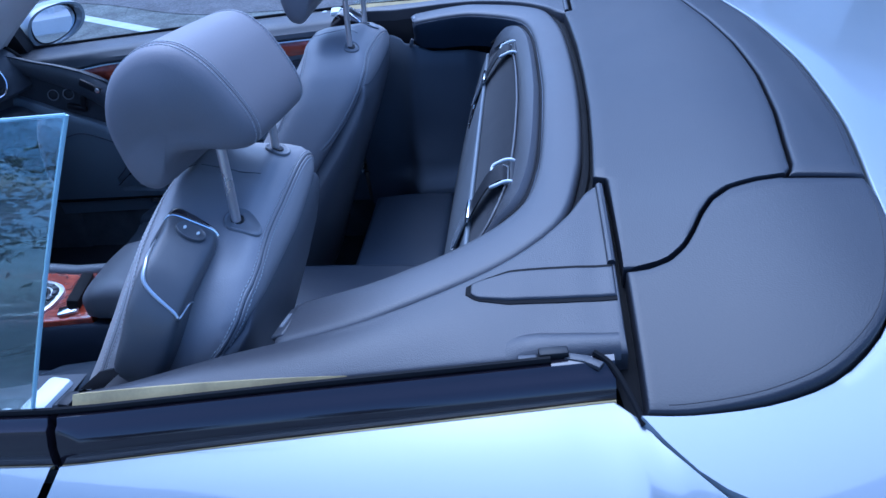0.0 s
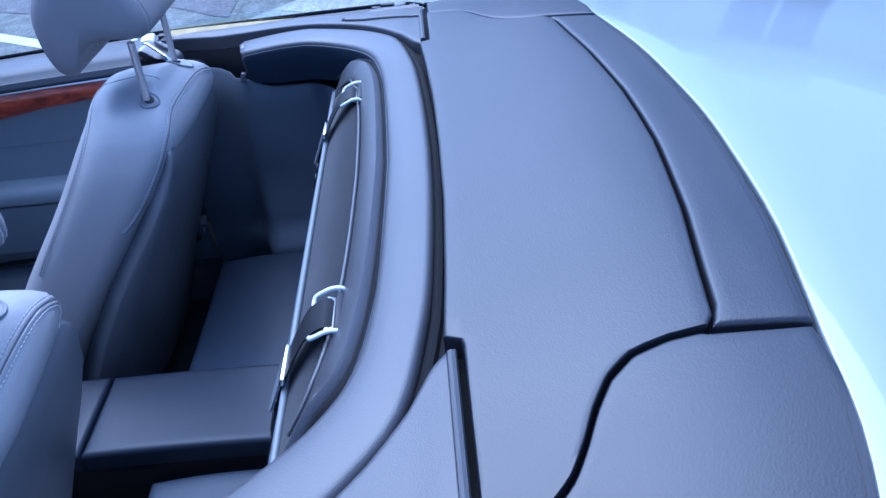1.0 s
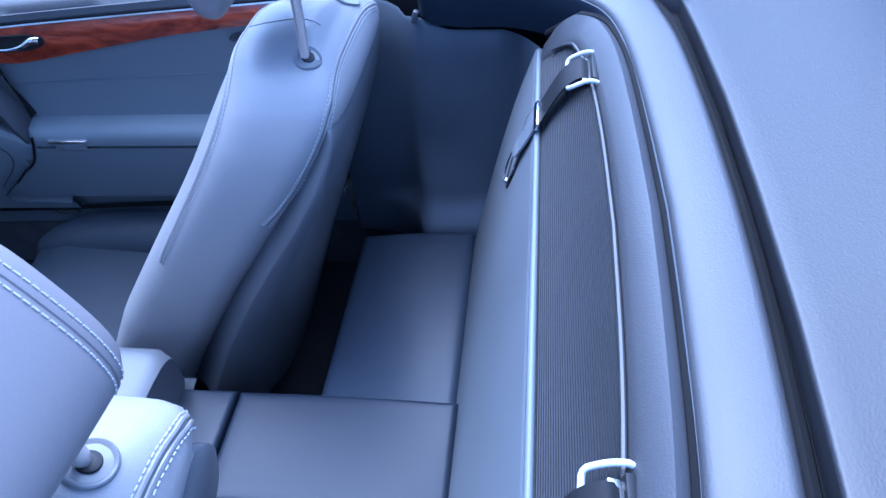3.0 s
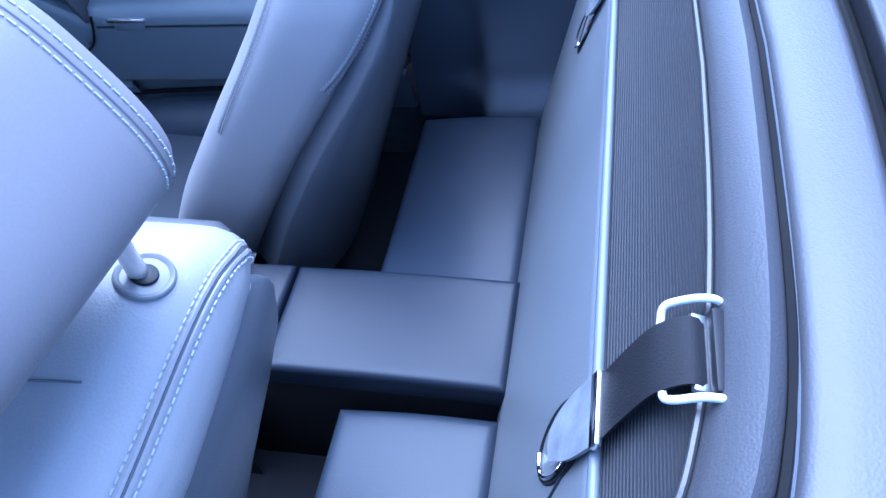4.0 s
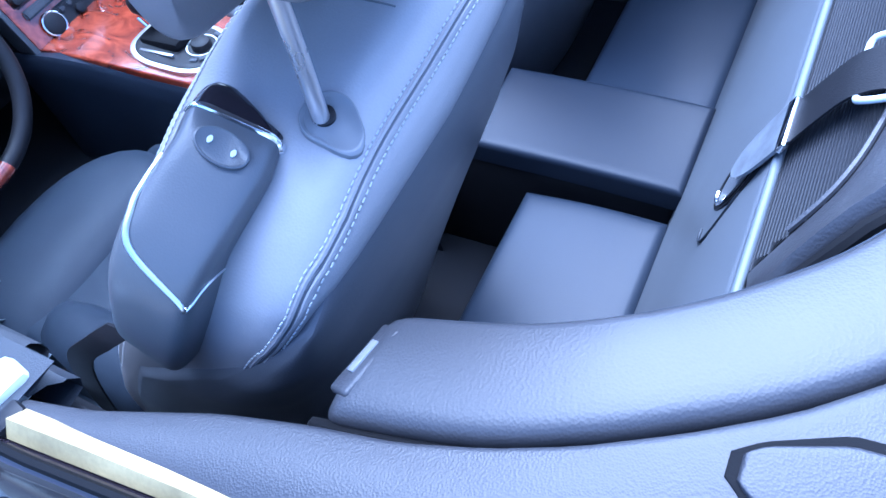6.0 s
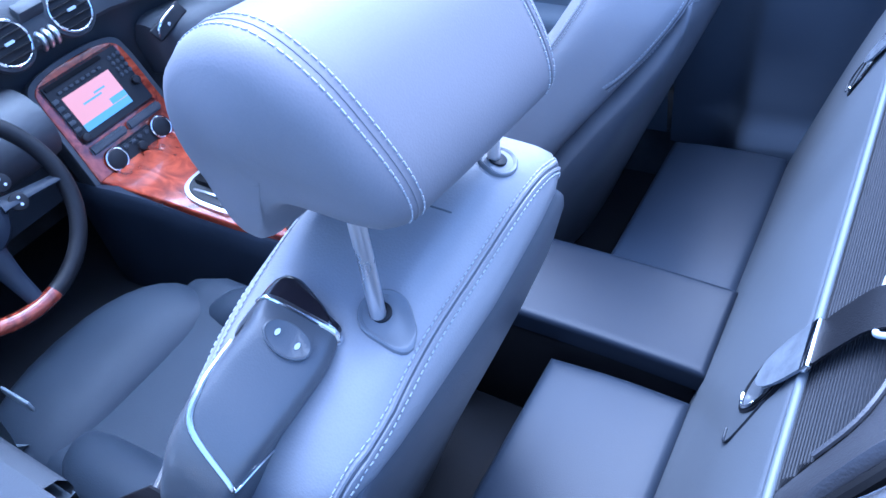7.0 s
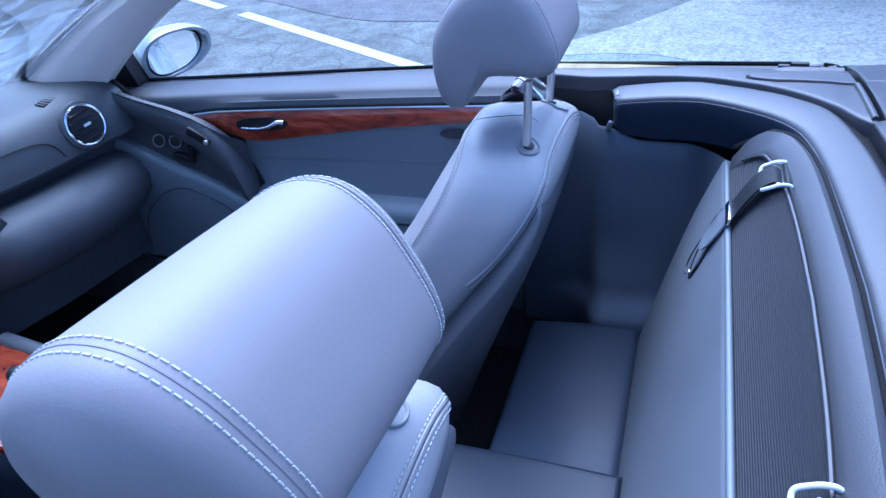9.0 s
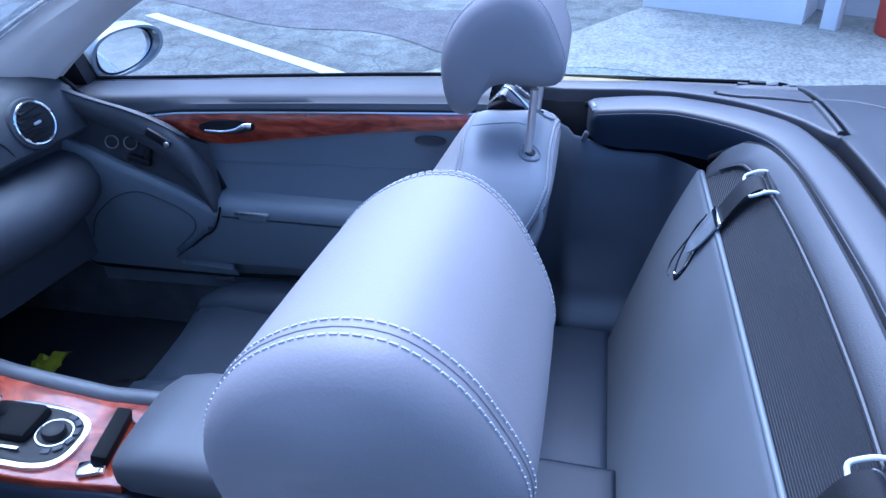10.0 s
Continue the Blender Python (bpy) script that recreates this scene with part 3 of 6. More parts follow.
    # four wire hoops that hold the straps
    for s in (-1, 1):
        for y, d in ((0.254, 1), (0.325, -1)):
            bm = bmesh.new()
            pts = [(0.006, s * y, 0.964), (0.001, s * y, 0.969), (-0.010, s * y, 0.969), (-0.022, s * y, 0.964), (-0.028, s * (y + 0.001 * d), 0.961), (-0.0305, s * (y + 0.004 * d), 0.958), (-0.031, s * (y + 0.009 * d), 0.956), (-0.0315, s * (y + 0.015 * d), 0.954)]
            tube(bm, spline(pts, 24), 0.0027, 10)
            part("hoop", bm, WHITEP, bar, "pale wire strap hoop")
        bm = bmesh.new()
        box(bm, (-0.0095, s * 0.291, 0.9625), (0.011, 0.056, 0.006), (0, 20, 0), r=0.002)
        part("slot_plate", bm, SATIN, bar, "bright slot plate")
        bm = bmesh.new()
        box(bm, (0.0010, s * 0.291, 0.964), (0.010, 0.060, 0.012), (0, 20, 0), r=0.002)
        part("slot_shadow", bm, BLACK, bar, "black strap slot")


roll_bar()


# ---------------------------------------------------------------- rear bulkhead, straps, shelf
def bulk_x(z):
    return at([(0.46, -0.200), (0.53, -0.184), (0.65, -0.152), (0.776, -0.116), (0.84, -0.093), (0.893, -0.0725)], z)


def bulkhead():
    wall = thing("rear_bulkhead", (-0.15, 0, 0.5), "dark grey panel behind the seats with a pale top edge", "panel")
    bm = bmesh.new()
    zs = [0.46, 0.53, 0.60, 0.67, 0.74, 0.80, 0.85, 0.880, 0.889, 0.893, 0.890, 0.84]
    rows = []
    for y in np.linspace(-0.485, 0.485, 25):
        row = []
        for k, z in enumerate(zs):
            x = bulk_x(z) if k < 9 else (-0.069 if k == 9 else -0.062)
            row.append((x, y, z + 0.004 * (1 - (y / 0.48) ** 2)))
        rows.append(row)
    grid(bm, rows)
    part("board", bm, BULK, wall)
    bm = bmesh.new()
    tube(bm, [(-0.0690, y, 0.8945 + 0.004 * (1 - (y / 0.48) ** 2)) for y in np.linspace(-0.465, 0.465, 25)], 0.0042, 10)
    part("edge_strip", bm, EDGESTRIP, wall, "pale satin edge strip")
    for s in (-1, 1):
        c = Vector((-0.0945, s * 0.297, 0.836))
        bm = bmesh.new()
        up = Vector((0.032, 0, 0.095)).normalized()
        out = Vector((-0.95, 0, 0.32))
        loops = []
        for h, k in ((-0.002, 1.25), (0.0025, 1.15), (0.002, 1.0), (-0.004, 0.92)):
            loops.append([c + out * h + up * (0.049 * k * math.sin(a)) + Vector((0, 1, 0)) * (0.027 * k * math.cos(a) + s * 0.006 * math.sin(a)) for a in (2 * math.pi * q / 28 for q in range(28))])
        loft(bm, loops)
        cup = part("belt_recess", bm, BLACK, wall, "black oval belt recess")
        bm = bmesh.new()
        ring_pts = [c + out * 0.0035 + up * (0.049 * math.sin(a)) + Vector((0, 1, 0)) * (0.027 * math.cos(a) + s * 0.006 * math.sin(a)) for a in np.linspace(math.pi * 0.75, math.pi * 1.55, 18)]
        tube(bm, ring_pts, 0.0018, 6)
        part("bright_edge", bm, CHROME, cup)
        # shallow pressed outline below the recess
        bm = bmesh.new()
        pts = spline([(bulk_x(z) - 0.001, s * y, z) for y, z in ((0.322, 0.890), (0.323, 0.868), (0.331, 0.838), (0.340, 0.805), (0.342, 0.785), (0.333, 0.772), (0.318, 0.770))], 24)
        tube(bm, pts, 0.0015, 6)
        part("pressed_line", bm, DOORTOP, wall)
    return wall


bulkhead()


def strap(s):
    ob = thing("retaining_strap", (-0.06, s * 0.288, 0.9), "black webbing strap with a chrome tongue hooked under pale hoops", "strap", "straps on the bulkhead")
    skew = -0.017 * s  # both straps lean the same way
    bm = bmesh.new()
    pts = spline([(-0.006, 0.291, 0.964), (-0.017, 0.291, 0.967), (-0.036, 0.290, 0.956), (-0.052, 0.290, 0.935), (-0.064, 0.290, 0.916), (-0.070, 0.291, 0.906)], 26)
    rows = []
    for p in pts:
        w = 0.0245
        p.y += skew * min(1.0, max(0.0, (0.967 - p.z) / 0.061))
        rows.append([(p.x, s * (p.y + w * k), p.z + 0.0018 * (1 - k * k)) for k in (-1, -0.8, -0.4, 0, 0.4, 0.8, 1)] + [(p.x + 0.0012, s * (p.y + w * k), p.z - 0.0016) for k in (1, 0, -1)])
    loft(bm, rows)
    part("webbing", bm, WEB, ob)
    bm = bmesh.new()
    box(bm, (-0.0690, s * (0.290 + skew), 0.9110), (0.006, 0.056, 0.011), (0, 25, 0), r=0.002)
    part("tongue_bar", bm, CHROME, ob, "bright tongue bar")
    bm = bmesh.new()
    loops = []
    for h in (-0.0012, 0.0015):
        loop = []
        for q in range(33):  # straight along the bar, rounded below, slightly dished
            a = math.pi * q / 32
            d, c = math.sin(a) ** 0.7, math.cos(a)
            loop.append((-0.071 - 0.032 * d - h, s * (0.290 + skew * (1 - 0.6 * d) + 0.0265 * c + 0.004 * d), 0.909 - 0.070 * d + 0.3 * h))
        loops.append(loop)
    loft(bm, loops)
    part("tongue_plate", bm, PLATE, ob, "polished tongue plate with its pale reflection put into the colour")


for s in (-1, 1):
    strap(s)


def rear_shelf():
    for s, z0 in ((-1, 0.492), (1, 0.492)):
        ob = thing("rear_bench", (-0.28, s * 0.3, 0.4), "dark grey vinyl rear shelf cushion behind the front seat", "bench", "rear shelf cushions")
        y0, y1 = (0.092, 0.513) if s > 0 else (0.107, 0.513)
        bm = bmesh.new()
        ys = np.linspace(s * y0, s * y1, 24)
        panel(bm, [(-0.418, y) for y in ys], [(-0.192, y) for y in ys], lambda x, y: z0 + 0.006 * math.sin(math.pi * (x + 0.418) / 0.226) + 0.03 * (x + 0.30), r=0.016, depth=0.16, m=16)
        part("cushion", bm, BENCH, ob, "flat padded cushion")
        bm = bmesh.new()
        box(bm, (-0.305, s * (y0 + y1) / 2, 0.36), (0.20, y1 - y0 - 0.03, 0.18), r=0.01)
        part("base", bm, BLACK, ob, "black base below the cushion")
        bm = bmesh.new()
        tube(bm, [(-0.415, s * y, z0 - 0.016) for y in np.linspace(y0 + 0.01, y1 - 0.01, 8)], 0.0025, 6)
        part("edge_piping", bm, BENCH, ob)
    box_ob = thing("centre_compartment", (-0.33, 0.017, 0.4), "dark grey padded lid between the rear cushions", "storage box")
    bm = bmesh.new()
    ys = np.linspace(-0.092, 0.089, 18)
    panel(bm, [(-0.520, y) for y in ys], [(-0.184, y) for y in ys], lambda x, y: 0.540 - 0.03 * (x + 0.184) + 0.003 * math.sin(math.pi * (x + 0.52) / 0.336), r=0.010, depth=0.04, m=16)
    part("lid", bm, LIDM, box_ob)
    bm = bmesh.new()
    ys = np.linspace(-0.092, 0.089, 8)
    panel(bm, [(-0.66, y) for y in ys], [(-0.5245, y) for y in ys], lambda x, y: 0.551, r=0.008, depth=0.04, m=6)
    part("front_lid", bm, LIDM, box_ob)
    bm = bmesh.new()
    box(bm, (-0.42, -0.002, 0.38), (0.45, 0.172, 0.26), r=0.01)
    part("body", bm, BLACK, box_ob)


rear_shelf()


# ---------------------------------------------------------------- side trim between door and roll bar
def cover_z(x, y):
    yi = at([(-0.48, 0.735), (-0.42, 0.722), (-0.33, 0.690), (-0.27, 0.676), (-0.16, 0.665), (-0.068, 0.614), (0.02, 0.549), (0.078, 0.470), (0.1, 0.418)], x)
    f = min(1.0, max(0.0, (abs(y) - yi) / max(0.02, belt_y(x) - 0.012 - yi)))
    zi = at([(-0.48, 0.950), (-0.33, 0.960), (-0.2, 0.974), (-0.1, 0.985), (0.1, 1.001)], x)
    return zi + (belt_z(x) - 0.004 - zi) * f + 0.006 * math.sin(math.pi * f)


def side_cover(s):
    ob = thing("side_trim", (-0.1, s * 0.65, 0.9), "dark grey grained side trim beside the roll bar with an inset flap", "trim", "side trims")
    yin = [(-0.48, 0.735), (-0.42, 0.722), (-0.33, 0.690), (-0.27, 0.676), (-0.21, 0.666), (-0.16, 0.651), (-0.115, 0.633), (-0.068, 0.608), (-0.022, 0.579), (0.02, 0.543), (0.05, 0.509), (0.078, 0.467), (0.1, 0.420), (0.117, 0.400)]
    xs = np.concatenate([np.linspace(-0.478, 0.06, 36), np.linspace(0.068, 0.1235, 12)])
    bm = bmesh.new()
    panel(bm, [(x, s * at(yin, x)) for x in xs], [(x, s * (belt_y(x) - 0.016)) for x in xs], cover_z, r=0.005, depth=0.06, m=20)
    part("cover", bm, TRIM, ob)
    # inner drop towards the seat
    bm = bmesh.new()
    rows = []
    for x in np.linspace(-0.478, -0.02, 18):
        y = at(yin, x)
        z = cover_z(x, y) - 0.012
        rows.append([(x, s * (y + 0.004), z), (x, s * (y - 0.004), z - 0.03), (x, s * (y - 0.012), z - 0.12), (x, s * (y - 0.02), z - 0.3), (x, s * (y - 0.02), 0.42)])
    grid(bm, rows)
    part("inner_skirt", bm, BLACK, ob)
    # inset flap with its dark joint
    def flap(grow, lift, r, name, material, label):
        A = [(-0.041 - grow, 0.611), (-0.034, 0.604 - grow * 0.5), (0.002, 0.590 - grow), (0.06, 0.586 - grow), (0.120, 0.582 - grow)]
        B = [(-0.041 - grow, 0.624), (-0.034, 0.632 + grow * 0.5), (0.002, 0.636 + grow), (0.06, 0.633 + grow), (0.120, 0.628 + grow)]
        bm = bmesh.new()
        panel(bm, [(x, s * at(A, x)) for x in np.linspace(A[0][0], 0.120, 34)], [(x, s * at(B, x)) for x in np.linspace(A[0][0], 0.120, 34)], lambda x, y: cover_z(x, y) + lift, r=r, depth=0.012, m=10)
        return part(name, bm, material, ob, label)
    flap(0.0055, 0.0010, 0.0006, "flap_joint", RUBBER, "black joint round the flap")
    flap(0.0, 0.0035, 0.003, "flap", TRIM, "long grained flap with a pointed end")
    # rail along the rear edge of the trim
    bm = bmesh.new()
    tube(bm, [(0.119, s * y, cover_z(0.118, y) + 0.001) for y in np.linspace(0.41, 0.575, 12)], 0.005, 8)
    part("rear_bead", bm, TRIM, ob)
    # moulded bracket in the rear outer corner
    bm = bmesh.new()
    rows = []
    for x in np.linspace(-0.012, 0.116, 18):
        k = math.sin(math.pi / 2 * min(1.0, (x + 0.012) / 0.05))
        y0, y1 = 0.676 + 0.010 * (1 - k), 0.719 - 0.010 * (x / 0.11)
        rows.append([(x, s * (y0 + (y1 - y0) * f), cover_z(x, y0 + (y1 - y0) * f) - 0.003 + k * h) for f, h in ((0, 0.0), (0.12, 0.004), (0.3, 0.0085), (0.5, 0.0095), (0.7, 0.0085), (0.9, 0.004), (1.0, -0.004))])
    grid(bm, rows)
    part("hinge_cover", bm, TRIM, ob, "moulded hinge cover swelling from the trim")
    bm = bmesh.new()
    box(bm, (0.048, s * 0.712, cover_z(0.05, 0.70) + 0.006), (0.030, 0.012, 0.008), (0, 0, -6 * s), r=0.002)
    part("catch", bm, BLACK, ob, "black window catch")
    for x, y, l, turn in ((0.022, 0.717, 0.020, -4), (0.072, 0.716, 0.026, 14), (0.086, 0.722, 0.022, 34)):
        bm = bmesh.new()
        box(bm, (x, s * y, cover_z(x, 0.70) + 0.001), (l, 0.010, 0.006), (0, 0, turn * s), r=0.0018)
        part("seal_clip", bm, TRIM, ob, "small grey seal clip")
    bm = bmesh.new()
    pts = spline([(0.088, s * 0.712, 0.980), (0.104, s * 0.724, 0.974), (0.118, s * 0.750, 0.962), (0.130, s * 0.780, 0.948)], 14)
    tube(bm, pts, 0.0032, 8)
    part("corner_seal", bm, RUBBER, ob, "black corner seal")
    # worn pale seal and the white latch guide at the door's end
    bm = bmesh.new()
    rows = []
    for k, x in enumerate(np.linspace(-0.462, -0.165, 18)):
        w = 0.0185 * max(0.0, 1 - (k / 17) ** 1.8) + 0.0006
        y, z = belt_y(x) - 0.016, belt_z(x)
        rows.append([(x, s * (y + 0.002), z - 0.002), (x, s * (y - w * 0.4), z + w * 0.45 + 0.001), (x, s * (y - w), z + 0.001), (x, s * (y - w), z - 0.01)])
    grid(bm, rows)
    part("worn_seal", bm, GOLD, ob, "yellowed worn rubber seal")
    bm = bmesh.new()
    box(bm, (-0.500, s * 0.742, 0.950), (0.030, 0.050, 0.024), (0, 0, 10 * s), r=0.006)
    part("latch_guide", bm, WHITEP, ob, "white latch guide")
    bm = bmesh.new()
    tube(bm, [(-0.530, s * 0.752, 0.915), (-0.535, s * 0.754, 0.944), (-0.537, s * 0.754, 0.955)], [0.011, 0.012, 0.007], 12)
    part("guide_pin", bm, WHITEP, ob, "white rounded guide pin")
    bm = bmesh.new()
    box(bm, (-0.470, s * 0.750, 0.955), (0.016, 0.022, 0.012), (0, 0, 10 * s), r=0.003)
    part("end_cap", bm, BLACK, ob)
    # quarter wall below the rim, folding outwards in front of it
    bm = bmesh.new()
    rows = []
    for x in (list(np.linspace(-0.46, -0.31, 8)) if s > 0 else []) + list(np.linspace(-0.298, -0.068, 20)):
        y = at([(-0.46, 0.664), (-0.36, 0.652), (-0.315, 0.635), (-0.298, 0.617), (-0.27, 0.609), (-0.13, 0.597), (-0.10, 0.575), (-0.068, 0.500)], x)
        top = at([(-0.46, 0.915), (-0.315, 0.905), (-0.300, 0.890), (-0.270, 0.888), (-0.242, 0.874), (-0.222, 0.867), (-0.10, 0.868), (-0.07, 0.884)], x)
        rows.append([(x, s * (y + 0.012), top - 0.004), (x, s * (y + 0.004), top), (x, s * (y - 0.001), top - 0.006), (x, s * (y - 0.006), 0.82), (x, s * (y - 0.014), 0.75), (x, s * (y - 0.022), 0.68), (x, s * (y - 0.028), 0.63)]
                    + [(x, s * min(y - 0.03, 0.513 + a + 2.6 * max(0.0, y - 0.613)), z + 0.03 * (x + 0.30)) for a, z in ((0.047, 0.588), (0.041, 0.562), (0.035, 0.546), (0.028, 0.534), (0.019, 0.524), (0.010, 0.514), (0.003, 0.504), (-0.001, 0.497), (-0.004, 0.47), (0.0, 0.40))])
    grid(bm, rows)
    part("quarter_wall", bm, WALLM, ob, "plain dark quarter wall with a stepped top edge")
    bm = bmesh.new()
    box(bm, (-0.276, s * 0.606, 0.894), (0.010, 0.012, 0.022), (0, 20, 0), r=0.003)
    part("wall_clip", bm, SHELL, ob, "small pale wall clip")
    # courtesy lamp at the rim's front end
    bm = bmesh.new()
    box(bm, (-0.2615, s * 0.622, 0.9520), (0.020, 0.056, 0.008), (0, -24, 12 * s), r=0.0035, seg=3)
    part("lamp_plate", bm, RIM, ob)
    bm = bmesh.new()
    box(bm, (-0.2645, s * 0.621, 0.9550), (0.007, 0.026, 0.003), (0, -24, 12 * s), r=0.0012)
    part("lamp_lens", bm, COLLAR, ob, "small pale lamp lens")


for s in (-1, 1):
    side_cover(s)

from mathutils.bvhtree import BVHTree


# ---------------------------------------------------------------- seats
HEADPROF = [(-0.388, 1.041), (-0.408, 1.050), (-0.419, 1.088), (-0.415, 1.139), (-0.388, 1.185), (-0.349, 1.2125), (-0.312, 1.2155), (-0.284, 1.194), (-0.2645, 1.160), (-0.2515, 1.125), (-0.252, 1.100), (-0.268, 1.088), (-0.312, 1.090), (-0.343, 1.087), (-0.362, 1.071), (-0.373, 1.050)]


def car_seat(s, cy, dx, dz, which):
    """A front seat; s: -1 or 1, the side of the car, on whose outer shoulder the belt guide stands."""
    ob = thing("bucket_seat", (-0.75 + dx, cy, 0.26), which, "car seat", "front seats")

    def W(x, y, z):  # y: from the seat's middle, outwards
        return (-0.345 + (x + 0.30) * 1.08 + dx, cy + s * y * 1.10, 1.03 + (z - 1.01) * 1.08 + dz)

    # backrest
    table = [  # z, rear, front, half width
        (0.46, -0.600, -0.76, 0.185), (0.54, -0.552, -0.728, 0.187), (0.62, -0.497, -0.680, 0.187), (0.70, -0.442, -0.620, 0.184), (0.76, -0.395, -0.575, 0.179), (0.82, -0.350, -0.530, 0.172),
        (0.87, -0.309, -0.495, 0.165), (0.91, -0.283, -0.470, 0.157), (0.940, -0.2665, -0.452, 0.147), (0.960, -0.2640, -0.440, 0.138), (0.976, -0.2665, -0.430, 0.126), (0.989, -0.273, -0.422, 0.113), (0.999, -0.281, -0.416, 0.100), (1.008, -0.292, -0.411, 0.085), (1.016, -0.299, -0.405, 0.067), (1.022, -0.308, -0.397, 0.046), (1.026, -0.325, -0.378, 0.020)]
    wing = [(0.46, 0.225), (0.54, 0.229), (0.62, 0.233), (0.70, 0.235), (0.76, 0.234), (0.82, 0.231), (0.87, 0.225), (0.91, 0.216), (0.940, 0.203), (0.960, 0.188), (0.976, 0.170), (0.989, 0.149), (0.999, 0.126), (1.008, 0.098), (1.016, 0.072), (1.022, 0.047), (1.026, 0.020)]

    # how far the inner shoulder rises and the crown falls to the rear
    rise, slope = (0.16, 0.018) if s < 0 else (0.08, -0.006)

    def broad(z):
        """The driver's seat is fuller at its inner shoulder."""
        return 1.0 + (0.085 * at([(0.76, 0.0), (0.86, 1.0), (0.96, 1.0), (1.0, 0.6), (1.026, 0.0)], z) if s < 0 else 0.0)

    def section(z):
        """Rear, front, middle and half width of the backrest at z: the outer shoulder, which carries the belt, is the wider one."""
        rear, fr, hw = (at([(q[0], q[k]) for q in table], z) for k in (1, 2, 3))
        out = at(wing, z)
        hw *= broad(z)
        return rear, fr, (out - hw) / 2, (out + hw) / 2

    def surface(z, a):
        rear, fr, ym, yw = section(z)
        c, n = math.cos(a), math.sin(a)
        p = 7.0 if c > 0 else 4.4
        if s > 0 and c < 0 and n < 0:  # the inner front corner of the crown is cut off
            p -= 1.6 * min(1.0, max(0.0, (z - 0.76) / 0.22))
        k = (abs(c) ** p + abs(n) ** p) ** (-1 / p)
        x = (rear + fr) / 2 + (rear - fr) / 2 * k * c
        y = ym + yw * k * n
        tilt = slope * max(0, (z - 0.93) / 0.08) * (0.5 - (x - fr) / max(0.01, rear - fr))
        return x, y, z + tilt + rise * max(0.0, -y)
    loops = []
    for i in range(44):
        f = i / 43 * (len(table) - 1)
        k = min(int(f), len(table) - 2)
        z = table[k][0] + (table[k + 1][0] - table[k][0]) * (f - k)
        loops.append([W(*surface(z, 2 * math.pi * q / 56)) for q in range(56)])
    bm = bmesh.new()
    loft(bm, loops)
    bmesh.ops.recalc_face_normals(bm, faces=bm.faces)
    skin_tree = BVHTree.FromBMesh(bm)
    back = part("backrest", bm, SEAT, ob, "smooth grey leather backrest")
    # darker blade panel on the back, its edge running diagonally down
    bm = bmesh.new()
    rows = []
    shell = [  # z, side crease, rear face, half width
        (0.44, -0.570, -0.455, 0.188), (0.50, -0.543, -0.432, 0.190), (0.60, -0.490, -0.392, 0.189), (0.70, -0.427, -0.350, 0.186), (0.76, -0.385, -0.324, 0.181), (0.82, -0.339, -0.299, 0.174), (0.87, -0.305, -0.281, 0.167), (0.900, -0.290, -0.2735, 0.157), (0.920, -0.2790, -0.2695, 0.1500), (0.936, -0.2750, -0.2690, 0.1435), (0.946, -0.2755, -0.2705, 0.137), (0.952, -0.280, -0.2740, 0.133), (0.958, -0.297, -0.2920, 0.120)]
    for i in range(41):
        z = 0.44 + 0.518 * (1 - (1 - i / 40) ** 1.35)
        xc, xr, hw = (at([(q[0], q[k]) for q in shell], z) for k in (1, 2, 3))
        # on the outer side the shell reaches forward round the lower shoulder
        wo = max(hw, at([(0.44, 0.231), (0.70, 0.2405), (0.82, 0.2365), (0.87, 0.2285), (0.90, 0.212), (0.92, 0.190), (0.945, 0.155), (0.958, 0.120)], z))
        xo = xc - 1.0 * min(0.12, max(0.0, 0.915 - z))
        ym, hw = (wo - hw) / 2, (wo + hw) / 2
        row = [W(xc - 0.040, ym - hw + 0.034, z + 0.012), W(xc - 0.005, ym - hw + 0.0025, z + 0.0025), W(xc - 0.001, ym - hw - 0.0006, z + 0.001)]
        for q in range(29):
            a = math.pi * (q / 28 - 0.5)
            cx_, sy_ = math.cos(a), math.sin(a)
            xe = xc + (xo - xc) * max(0.0, sy_) ** 6
            row.append(W(xe + (xr - xe) * abs(cx_) ** 0.62, ym + (hw + 0.001) * math.copysign(abs(sy_) ** 0.70, sy_), z))
        row += [W(xo - 0.001, ym + hw + 0.0006, z + 0.001), W(xo - 0.005, ym + hw - 0.0025, z + 0.0025), W(xo - 0.040, ym + hw - 0.034, z + 0.012)]
        rows.append(row)
    grid(bm, rows)
    part("rear_shell", bm, SHELL, ob, "darker shell panel on the seat's back")

    # sewn seams along the rear and front edge of the broad outer band
    def edge_run(which, off, lift=0.0):
        if which > 0:
            inb = [(0.0, 0.990), (0.05, 0.989), (0.083, 0.984), (0.103, 0.974), (0.118, 0.958), (0.131, 0.936), (0.142, 0.908), (0.149, 0.878), (0.156, 0.845), (0.162, 0.815)]
            outb = [(0.0, 0.990), (0.05, 0.989), (0.09, 0.986), (0.122, 0.978), (0.150, 0.966), (0.174, 0.949), (0.194, 0.928), (0.207, 0.900), (0.215, 0.870)]
        else:
            inb = [(0.0, 1.016), (0.05, 1.010), (0.083, 0.998), (0.104, 0.983), (0.119, 0.965), (0.133, 0.937), (0.145, 0.90), (0.154, 0.85), (0.162, 0.80), (0.169, 0.75)]
            outb = [(0.0, 1.016), (0.05, 1.010), (0.09, 1.002), (0.128, 0.989), (0.157, 0.972), (0.181, 0.948), (0.199, 0.912), (0.210, 0.87), (0.217, 0.82), (0.220, 0.75)]
        pts = []
